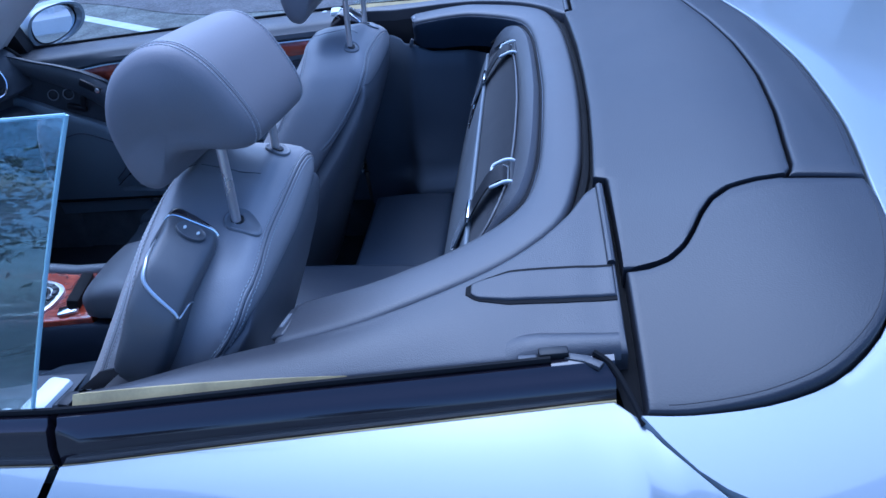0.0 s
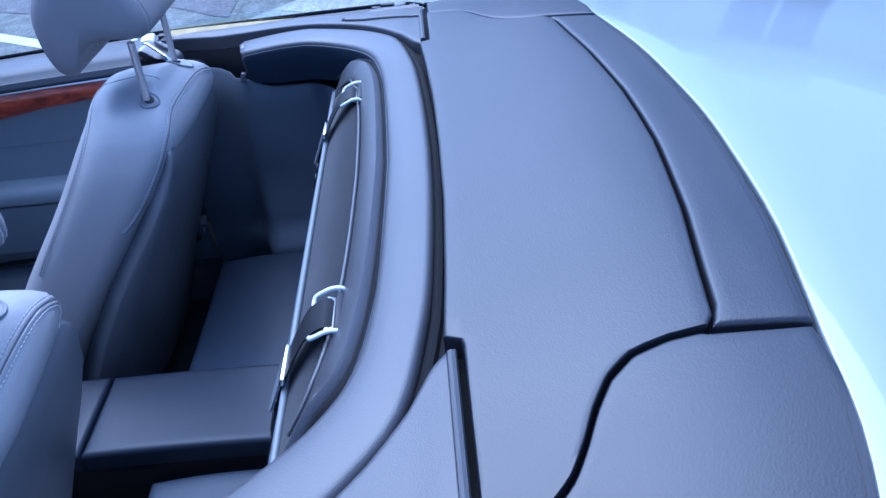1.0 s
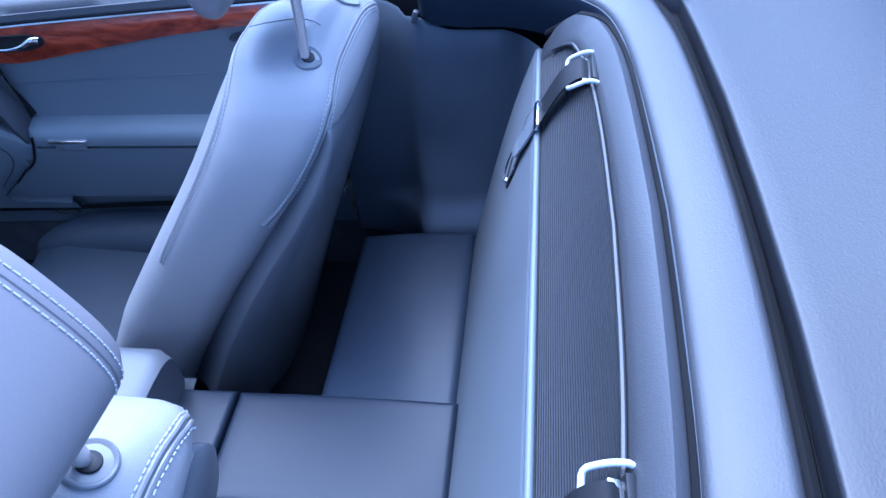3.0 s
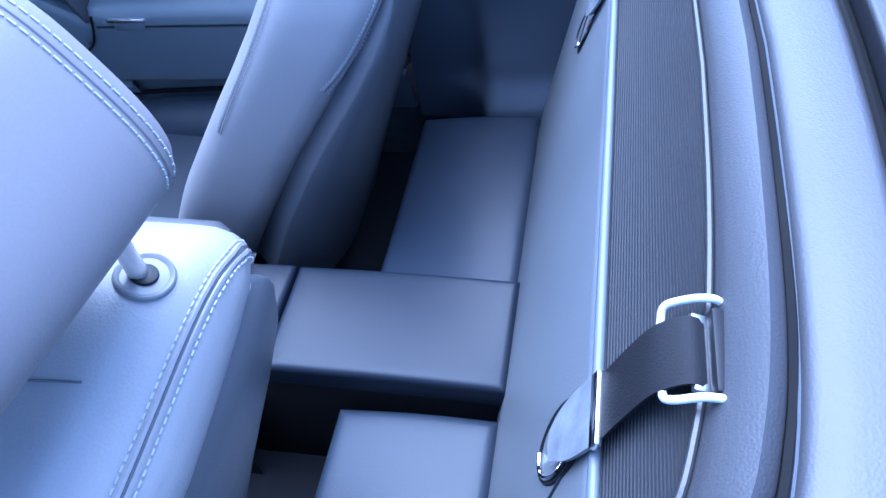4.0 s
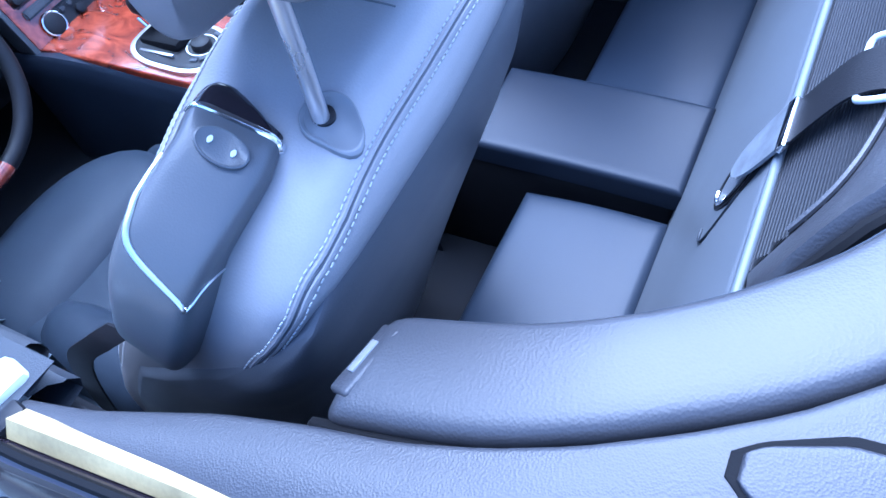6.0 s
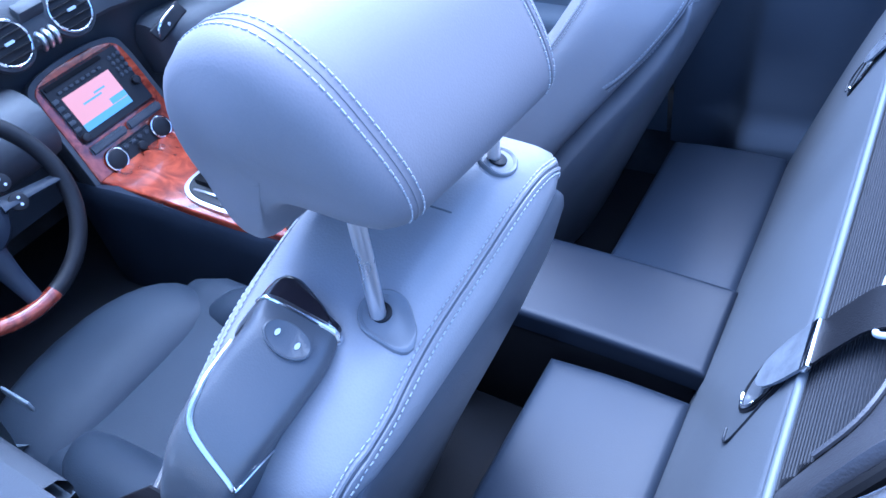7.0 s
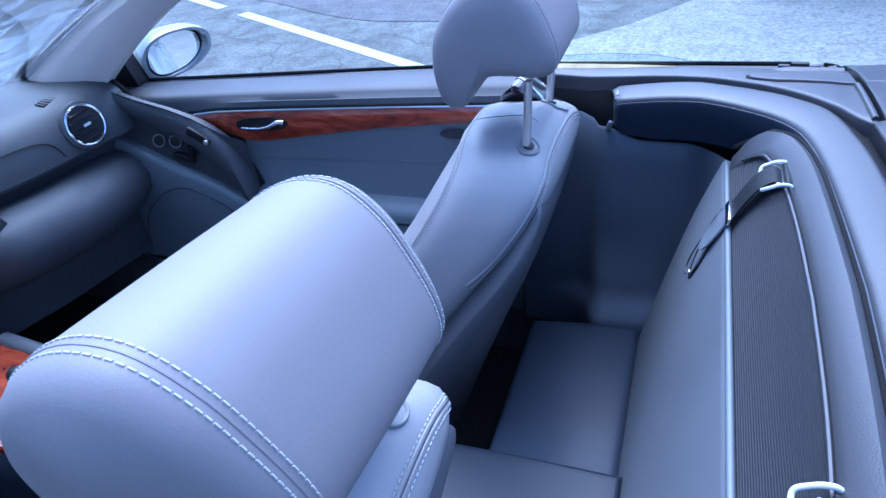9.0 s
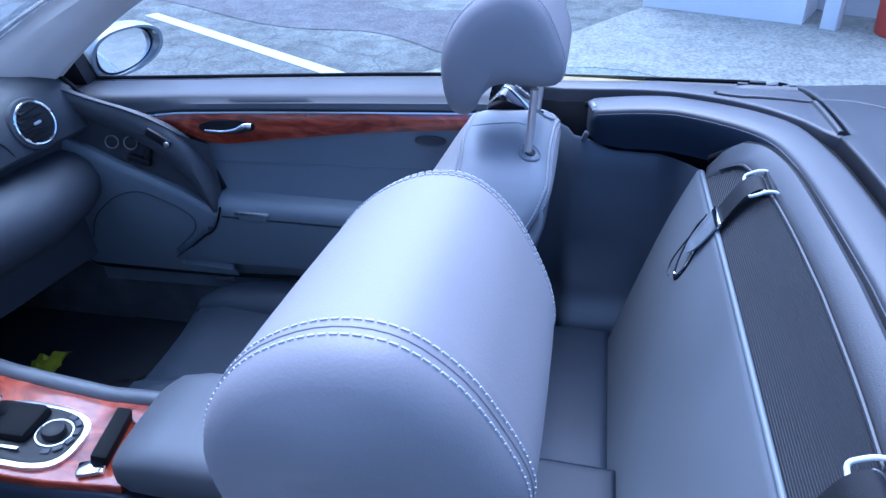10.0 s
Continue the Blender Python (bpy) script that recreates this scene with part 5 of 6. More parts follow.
    tube(bm, [(p.x, s * (0.6012 + 0.024 * max(0.0, (at(swoop, p.x) - 0.015 - p.z) / (at(swoop, p.x) - 0.48)) ** 2), p.z) for p in edge], 0.0014, 6)
    part("speaker_outline", bm, DOORTOP, ob)
    if s > 0:
        bm = bmesh.new()
        tube(bm, spline([(-1.097, 0.600, 0.672), (-1.108, 0.599, 0.640), (-1.125, 0.599, 0.610), (-1.158, 0.601, 0.586), (-1.20, 0.606, 0.550), (-1.25, 0.614, 0.512)], 30), 0.0026, 8)
        part("panel_joint", bm, RUBBER, ob, "dark joint behind the speaker panel")
        bm = bmesh.new()
        tube(bm, spline([(-1.56, 0.628, 0.56), (-1.535, 0.629, 0.50), (-1.495, 0.630, 0.462), (-1.40, 0.631, 0.457), (-1.13, 0.634, 0.459), (-0.95, 0.636, 0.466), (-0.50, 0.640, 0.475)], 50), 0.0050, 8)
        part("door_seal", bm, RUBBER, ob, "black seal under the door lining")
    # swept wing that becomes the grip
    bm = bmesh.new()
    upper = spline([(-1.56, 0, 0.968), (-1.47, 0, 0.942), (-1.38, 0, 0.913), (-1.30, 0, 0.893), (-1.235, 0, 0.872), (-1.19, 0, 0.850), (-1.150, 0, 0.815), (-1.123, 0, 0.760), (-1.108, 0, 0.700), (-1.104, 0, 0.660)], 40)
    under = spline([(-1.57, 0, 0.935), (-1.48, 0, 0.907), (-1.40, 0, 0.872), (-1.32, 0, 0.838), (-1.262, 0, 0.806), (-1.222, 0, 0.775), (-1.182, 0, 0.735), (-1.152, 0, 0.700), (-1.136, 0, 0.672), (-1.128, 0, 0.652)], 40)
    loops = []
    for k, (p, q) in enumerate(zip(upper, under)):
        lift = at([(0, 0.004), (12, 0.012), (22, 0.024), (34, 0.028), (39, 0.020)], k)
        sec = [(0.0, -0.016), (0.02, 0.2), (0.15, 0.7), (0.35, 1.0), (0.6, 0.95), (0.85, 0.6), (0.98, 0.1), (1.0, -0.016)]
        loops.append([(p.x + (q.x - p.x) * f, s * (0.622 - (lift * h if h > 0 else h)), p.z + (q.z - p.z) * f) for f, h in sec])
    loft(bm, loops)
    part("pull_handle", bm, DASH, ob, "dark swept pull handle")
    bm = bmesh.new()
    loft(bm, [[(x, s * (0.652 - h), z) for x, z in ((-1.190, 0.818), (-1.162, 0.806), (-1.136, 0.775), (-1.112, 0.735), (-1.096, 0.702), (-1.115, 0.690), (-1.14, 0.690), (-1.165, 0.745))] for h in (-0.01, 0.012)])
    part("grip_recess", bm, BLACK, ob, "black grip recess")
    for x in (-1.352, -1.304):
        bm = bmesh.new()
        ring(bm, (x, s * 0.624, 0.812), (0.25, -s, 0.3), 0.0145, 0.0018, 24, 6)
        knob = part("seat_switch", bm, COLLAR, ob, "round bright-rimmed switch")
        bm = bmesh.new()
        disc(bm, (x, s * 0.627, 0.812), (0.25, -s, 0.3), 0.0135, 0.014, 20, 0.003)
        part("switch_face", bm, BLACK, knob)
    bm = bmesh.new()
    box(bm, (-1.292, s * 0.624, 0.770), (0.058, 0.016, 0.018), (0, 14, 0), r=0.005)
    box(bm, (-1.266, s * 0.624, 0.788), (0.016, 0.016, 0.036), (0, 20, 0), r=0.005)
    part("seat_rocker", bm, BLACK, ob, "black seat rocker")
    bm = bmesh.new()
    box(bm, (-1.215, s * 0.602, 0.838), (0.062, 0.010, 0.022), (0, 32, 0), r=0.005)
    part("lock_switch", bm, BLACK, ob, "dark lock switch")
    bm = bmesh.new()
    disc(bm, (-1.194, s * 0.596, 0.826), (0, -s, 0.1), 0.0065, 0.004, 16)
    part("lock_lamp", bm, SATIN, ob)
    # outer skin
    bm = bmesh.new()
    rows = []
    for x in np.linspace(-1.50, -0.481, 20):
        y, z = belt_y(x) + 0.022, belt_z(x) - 0.030 * at([(-1.5, 1.5), (-0.47, 1.45), (0.1, 1.0)], x)
        out = 0.915
        w = out - y
        rows.append([(x, s * (y - 0.006), z - 0.05), (x, s * (y - 0.002), z - 0.006), (x, s * (y + 0.006), z - 0.0005), (x, s * (y + 0.35 * w), z - 0.010), (x, s * (y + 0.7 * w), z - 0.040), (x, s * out, z - 0.16), (x, s * (out + 0.008), z - 0.30), (x, s * (out - 0.01), z - 0.5), (x, s * (out - 0.06), z - 0.70)])
    grid(bm, rows)
    part("door_skin", bm, PAINT, ob, "silver painted outer skin")
    # rubber strip at the glass
    bm = bmesh.new()
    tube(bm, [(x, s * (belt_y(x) - 0.006), belt_z(x) + 0.004) for x in np.linspace(-1.48, 0.045, 30)], 0.0038, 6)
    part("glass_seal", bm, RUBBER, ob, "black glass seal")
    # triangular mirror base
    bm = bmesh.new()
    tri = ((-1.64, 0.895), (-1.455, 0.908), (-1.465, 0.985), (-1.485, 1.028))
    loft(bm, [[(x, s * (0.770 - h - (z - 0.93) * 0.25), z) for x, z in tri] for h in (0, 0.045)])
    part("mirror_base", bm, BLACK, ob, "black triangular mirror base")
    return ob


car_door(-1)
car_door(1)

# driver's side glass, half raised
dg = thing("door_glass", (-0.7, -0.76, 0.96), "clear curved side window half raised with a bare edge", "window")
bm = bmesh.new()
rows = []
for f in np.linspace(0, 1, 12):
    z = 0.935 + 0.326 * f
    xr = -0.513 + 0.140 * f
    y = -(0.772 - 0.040 * f - 0.026 * f * f)
    rows.append([(x, y + 0.02 * (x + 0.5) * -0.2, z - 0.02 * f * ((x - xr) / 1.0) ** 2 - 0.02 * f * (xr - x)) for x in np.linspace(xr, xr - 0.95, 14)])
grid(bm, rows)
bmesh.ops.solidify(bm, geom=list(bm.faces), thickness=0.004)
pane = part("pane", bm, DOORGLASS, dg)
pane.visible_shadow = False
bm = bmesh.new()
tube(bm, [(r[0][0] + 0.001, r[0][1] + 0.002, r[0][2]) for r in rows], 0.0022, 6)
part("ground_edge", bm, mat("ground_glass", (0.45, 0.62, 0.66), 0.35, var=0.05, bump=0.0), dg, "pale ground glass edge")
bm = bmesh.new()
tube(bm, [(p[0], p[1] + 0.002, p[2]) for p in rows[-1]], 0.0018, 6)
part("ground_edge", bm, bpy.data.materials["ground_glass"], dg, "pale ground glass edge")
# tip of the lowered passenger glass
pg = thing("door_glass", (-0.2, 0.745, 0.97), "greenish tip of the lowered side window", "window")
bm = bmesh.new()
loft(bm, [[(x, 0.748 + h - 0.08 * (x + 0.3), z) for x, z in ((-0.45, 0.955), (-0.45, 0.972), (-0.36, 0.984), (-0.28, 0.988), (-0.2, 0.987), (-0.13, 0.976), (-0.13, 0.965))] for h in (0, 0.004)])
tp = part("pane", bm, GLASS, pg)
tp.visible_shadow = False


# ---------------------------------------------------------------- dashboard
def dash_x(y):  # rear face, sweeping back towards the passenger door
    if y < 0:
        return -1.560 + 0.01 * (abs(y) / 0.68) ** 2
    return at([(0, -1.560), (0.13, -1.550), (0.17, -1.523), (0.22, -1.495), (0.35, -1.455), (0.5, -1.430), (0.6, -1.410), (0.66, -1.414)], y)


def dashboard():
    ob = thing("dashboard", (-1.75, 0, 0.5), "dark grey grained dashboard with round silver-rimmed vents", "dashboard")
    bm = bmesh.new()
    rows = []
    for y in np.linspace(-0.655, 0.655, 41):
        x0 = dash_x(y)
        up = 0.0
        hood = 0.03 * math.exp(-((y + 0.40) / 0.15) ** 2)
        rows.append([(-2.12 + 0.10 * (y / 0.7) ** 2, y, 0.93 + up), (-1.95, y, 0.950), (-1.80, y, 0.958 + hood * 0.7), (-1.68, y, 0.957 + hood), (x0 - 0.10, y, 0.962 + hood), (x0 - 0.055, y, 0.954 + hood * 0.8), (x0 - 0.025, y, 0.933), (x0 - 0.008, y, 0.902), (x0, y, 0.870), (x0 + 0.003, y, 0.848), (x0 - 0.004, y, 0.839), (x0 - 0.05, y, 0.832), (x0 - 0.06, y, 0.80), (x0 - 0.07, y, 0.50)])
    grid(bm, rows)
    part("upper_dash", bm, DASH, ob, "broad soft upper dash")
    # passenger bolster
    for ya, yb, name in ((0.165, 0.605, "glovebox"), (-0.640, -0.150, "knee_bolster")):
        bm = bmesh.new()
        loops = []
        for k, y in enumerate(np.linspace(ya, yb, 25)):
            e = at([(0, 0.72), (1, 0.9), (2, 0.97), (4, 1.0), (22, 1.0), (23, 0.99), (24, 0.96)], k)
            turn = min(1.0, max(0.0, (y - 0.36) / 0.245)) ** 1.5  # the passenger end falls away to the door
            x0 = dash_x(y) + 0.068 - 0.078 * turn
            zc = 0.742 - 0.010 * turn
            sec = ((-0.10, 0.064), (-0.055, 0.066), (-0.018, 0.058), (0.014, 0.036), (0.030, 0.0), (0.022, -0.04), (-0.005, -0.075), (-0.05, -0.10), (-0.12, -0.11), (-0.14, 0.0))
            loops.append([(x0 - 0.06 + (dx + 0.06) * e, y, zc + dz * e) for dx, dz in sec])
        loft(bm, loops)
        part(name, bm, DASH, ob, "padded rounded lower bolster")
    bm = bmesh.new()
    box(bm, (-1.454, 0.186, 0.796), (0.012, 0.096, 0.034), (22, -25, -14), r=0.005, seg=3)
    bezel = part("latch_bezel", bm, BLACK, ob, "black latch bezel")
    bm = bmesh.new()
    tube(bm, spline([(-1.449, 0.148, 0.780), (-1.449, 0.154, 0.796), (-1.449, 0.176, 0.810), (-1.447, 0.210, 0.822)], 14), [0.0014 + 0.002 * math.sin(math.pi * k / 13) for k in range(14)], 8)
    part("glovebox_latch", bm, CHROME, bezel, "bright glovebox latch")
    bm = bmesh.new()
    disc(bm, (-1.4475, 0.182, 0.793), (1, 0, 0.2), 0.0042, 0.003, 16)
    part("glovebox_lock", bm, SATIN, bezel)
    # airbag flap outline
    bm = bmesh.new()
    pts = spline([(dash_x(0.185) + 0.002, 0.185, 0.846), (dash_x(0.180) + 0.001, 0.180, 0.868), (dash_x(0.195) - 0.002, 0.195, 0.885), (dash_x(0.239) - 0.006, 0.239, 0.903), (dash_x(0.316) - 0.009, 0.316, 0.911), (dash_x(0.38) - 0.007, 0.380, 0.907), (dash_x(0.414) - 0.003, 0.414, 0.890), (dash_x(0.43) + 0.0015, 0.430, 0.856)], 44)
    tube(bm, pts, 0.0016, 6)
    part("airbag_seam", bm, BLACK, ob)
    bm = bmesh.new()
    disc(bm, (dash_x(0.208) - 0.0005, 0.208, 0.866), (1, -0.35, 0.15), 0.0135, 0.003, 24)
    part("round_badge", bm, DASH, ob, "small round embossed badge")
    # vents
    for y, z, R in ((0.504, 0.901, 0.045), (0.047, 0.879, 0.045), (-0.105, 0.879, 0.045), (-0.585, 0.886, 0.045)):
        ax = Vector((1, -0.40 * y, 0.30)).normalized()
        c = Vector((dash_x(y) - 0.004 if abs(y) > 0.3 else -1.562, y, z))
        bm = bmesh.new()
        disc(bm, c - ax * 0.006, ax, R + 0.012, 0.02, 36, 0.008)
        vent = part("air_vent", bm, DASH, ob, "round air vent")
        bm = bmesh.new()
        ring(bm, c + ax * 0.005, ax, R, 0.0035, 40, 8)
        part("vent_ring", bm, CHROME, vent, "silver vent ring")
        bm = bmesh.new()
        disc(bm, c + ax * 0.001, ax, R - 0.001, 0.008, 36)
        part("vent_throat", bm, BLACK, vent)
        side, upv = Vector((0, 1, 0)), ax.cross(Vector((0, 1, 0)))
        for k in range(-2, 3):
            h = k * 0.015
            half = math.sqrt(max(1e-6, (R - 0.003) ** 2 - h * h))
            bm = bmesh.new()
            m = Matrix.Translation(c + ax * 0.005 + upv * h) @ Matrix((ax, side, upv)).transposed().to_4x4() @ Euler((0, radians(25), 0)).to_matrix().to_4x4() @ Matrix.Diagonal((0.010, 2 * half, 0.003, 1))
            bmesh.ops.create_cube(bm, size=1, matrix=m)
            part("slat", bm, BLACK, vent)
        bm = bmesh.new()
        m = Matrix.Translation(c + ax * 0.011) @ Matrix((ax, side, upv)).transposed().to_4x4() @ Matrix.Diagonal((0.006, 0.022, 0.006, 1))
        bmesh.ops.create_cube(bm, size=1, matrix=m)
        bmesh.ops.bevel(bm, geom=list(bm.edges), offset=0.0015, segments=2, affect="EDGES")
        part("vent_tab", bm, SATIN, vent)
    # defroster slots
    for y in (0.500, -0.500):
        bm = bmesh.new()
        for k in range(6):
            box(bm, (dash_x(y) - 0.075 - 0.003 * k, y + 0.011 * (k - 2.5), 0.9585), (0.026, 0.005, 0.004), (0, 8, 0), r=0.001)
        part("defroster_slots", bm, BLACK, ob)
    # dark seal where the dash meets the passenger door
    bm = bmesh.new()
    x0 = dash_x(0.655)
    tube(bm, spline([(x0 + a, 0.655, z) for a, z in ((-0.12, 0.962), (-0.058, 0.953), (-0.025, 0.932), (-0.006, 0.902), (0.002, 0.870), (0.004, 0.846), (-0.006, 0.820), (-0.012, 0.790), (0.006, 0.750), (0.000, 0.700), (-0.03, 0.640), (-0.07, 0.600))], 60), 0.006, 8)
    part("end_seal", bm, RUBBER, ob, "black seal at the dash end")
    # instrument hood
    bm = bmesh.new()
    loops = []
    for x, k in ((-1.70, 0.9), (-1.60, 1.0), (-1.53, 1.0), (-1.52, 0.96)):
        loops.append([(x, -0.40 + 0.17 * k * math.cos(a), 0.875 + 0.095 * k * math.sin(a)) for a in np.linspace(0, math.pi, 24)] + [(x, -0.40 - 0.17 * k, 0.80), (x, -0.40 + 0.17 * k, 0.80)])
    loft(bm, loops)
    part("instrument_hood", bm, DASH, ob, "arched instrument hood")
    return ob


dashboard()


# ---------------------------------------------------------------- centre stack and console
ST0, STN = Vector((-1.535, 0, 0.694)), Vector((0.915, 0, 0.403)).normalized()
STU = Vector((-0.403, 0, 0.915)).normalized()


def on_stack(y, u, h=0.0):
    return ST0 + Vector((0, y, 0)) + STU * u + STN * h


def plate(bm, y, u, w, hgt, thick, lift, r=0.002):
    m = Matrix.Translation(on_stack(y, u, lift)) @ Matrix((STN, Vector((0, 1, 0)), STU)).transposed().to_4x4() @ Matrix.Diagonal((thick, w, hgt, 1))
    got = bmesh.ops.create_cube(bm, size=1, matrix=m)
    if r:
        bmesh.ops.bevel(bm, geom=list({e for v in got["verts"] for e in v.link_edges}), offset=r, segments=2, affect="EDGES")


def centre_stack():
    ob = thing("centre_stack", (-1.4, 0, 0.6), "centre stack with navigation screen framed in red burl wood", "car console")
    # wooden fascia, arched at the top, running down into the console
    bm = bmesh.new()
    loops = []
    out = spline([(-0.128, -0.155, 0), (-0.122, -0.05, 0), (-0.118, 0.05, 0), (-0.105, 0.085, 0), (-0.06, 0.099, 0), (0.0, 0.102, 0), (0.06, 0.099, 0), (0.105, 0.085, 0), (0.118, 0.05, 0), (0.122, -0.05, 0), (0.128, -0.155, 0)], 44)
    for h, k in ((-0.04, 1.0), (0.0, 1.0), (0.004, 0.985), (0.006, 0.95)):
        loops.append([on_stack(p.x * k, p.y * k, h) for p in out])
    loft(bm, loops)
    part("wood_fascia", bm, WOOD, ob, "glossy red burl wood fascia")
    bm = bmesh.new()
    loops = []
    for h, k in ((-0.06, 1.03), (-0.004, 1.05), (0.002, 1.03)):
        loops.append([on_stack(p.x * (k + 0.05), p.y * k + 0.006, h) for p in out])
    loft(bm, loops)
    part("surround", bm, DASH, ob, "dark surround")
    bm = bmesh.new()
    plate(bm, 0, 0.013, 0.205, 0.145, 0.012, 0.005, 0.005)
    unit = part("radio_unit", bm, BLACK, ob, "black navigation radio unit")
    bm = bmesh.new()
    plate(bm, -0.012, 0.003, 0.128, 0.084, 0.004, 0.010, 0.001)
    part("screen", bm, SCREEN, unit, "lit pinkish screen")
    bm = bmesh.new()
    plate(bm, -0.012, -0.030, 0.128, 0.018, 0.004, 0.0106, 0.001)
    plate(bm, 0.030, -0.014, 0.044, 0.016, 0.004, 0.0106, 0.001)
    part("screen_map", bm, SCREENB, unit, "blue strip on the screen")
    bm = bmesh.new()
    plate(bm, -0.02, 0.012, 0.05, 0.004, 0.003, 0.0108, 0)
    plate(bm, 0.005, 0.020, 0.03, 0.004, 0.003, 0.0108, 0)
    part("screen_bars", bm, SCREENB, unit)
    for j in range(4):
        for i in range(3):
            bm = bmesh.new()
            plate(bm, 0.070 + 0.0125 * i, 0.062 - 0.014 * j, 0.009, 0.009, 0.006, 0.012, 0.002)
            part("key", bm, DASH, unit)
    for j in range(5):
        bm = bmesh.new()
        plate(bm, -0.091, 0.045 - 0.017 * j, 0.017, 0.010, 0.006, 0.012, 0.002)
        part("key", bm, DASH, unit)
    for i in range(8):
        bm = bmesh.new()
        plate(bm, -0.07 + 0.015 * i, 0.056, 0.011, 0.006, 0.006, 0.012, 0.0015)
        part("key", bm, DASH, unit)
    bm = bmesh.new()
    plate(bm, -0.02, 0.074, 0.15, 0.010, 0.006, 0.011, 0.002)
    part("disc_slot", bm, RUBBER, unit, "disc slot")
    for y, u in ((-0.090, -0.045), (0.088, -0.005)):
        bm = bmesh.new()
        disc(bm, on_stack(y, u, 0.016), STN, 0.010, 0.016, 20, 0.003)
        part("radio_knob", bm, BLACK, unit, "small black knob")
    for y in (-0.052, 0.052):
        bm = bmesh.new()
        plate(bm, y, -0.076, 0.098, 0.020, 0.010, 0.012, 0.004)
        part("switch_bar", bm, DASH, unit, "wide switch bar")
    # climate controls
    bm = bmesh.new()
    plate(bm, 0.0, -0.118, 0.10, 0.046, 0.012, 0.006, 0.005)
    climate = part("climate_panel", bm, BLACK, ob, "black climate panel")
    for y in (-0.066, 0.066):
        bm = bmesh.new()
        ring(bm, on_stack(y, -0.118, 0.016), STN, 0.0235, 0.0035, 32, 8)
        dial = part("dial", bm, CHROME, ob, "chrome-rimmed climate dial")
        bm = bmesh.new()
        disc(bm, on_stack(y, -0.118, 0.012), STN, 0.0225, 0.02, 28, 0.004)
        part("dial_face", bm, BLACK, dial)
    for i in range(4):
        bm = bmesh.new()
        plate(bm, -0.030 + 0.02 * i, -0.107, 0.015, 0.012, 0.006, 0.013, 0.003)
        part("key", bm, DASH, climate)
    bm = bmesh.new()
    disc(bm, on_stack(0.0, -0.127, 0.016), STN, 0.011, 0.016, 20, 0.003)
    part("fan_knob", bm, BLACK, climate)
    # three pale toggle switches between the vents
    for k in range(3):
        bm = bmesh.new()
        tube(bm, spline([(-1.552, -0.048 + 0.016 * k, 0.874), (-1.536, -0.048 + 0.016 * k, 0.866), (-1.536, -0.048 + 0.016 * k, 0.850), (-1.546, -0.048 + 0.016 * k, 0.840)], 12), 0.0052, 8)
        part("toggle", bm, SATIN, ob, "pale toggle switch")
    bm = bmesh.new()
    box(bm, (-1.572, -0.029, 0.915), (0.03, 0.06, 0.03), (0, 30, 0), r=0.006)
    part("hazard_panel", bm, DASH, ob)


centre_stack()


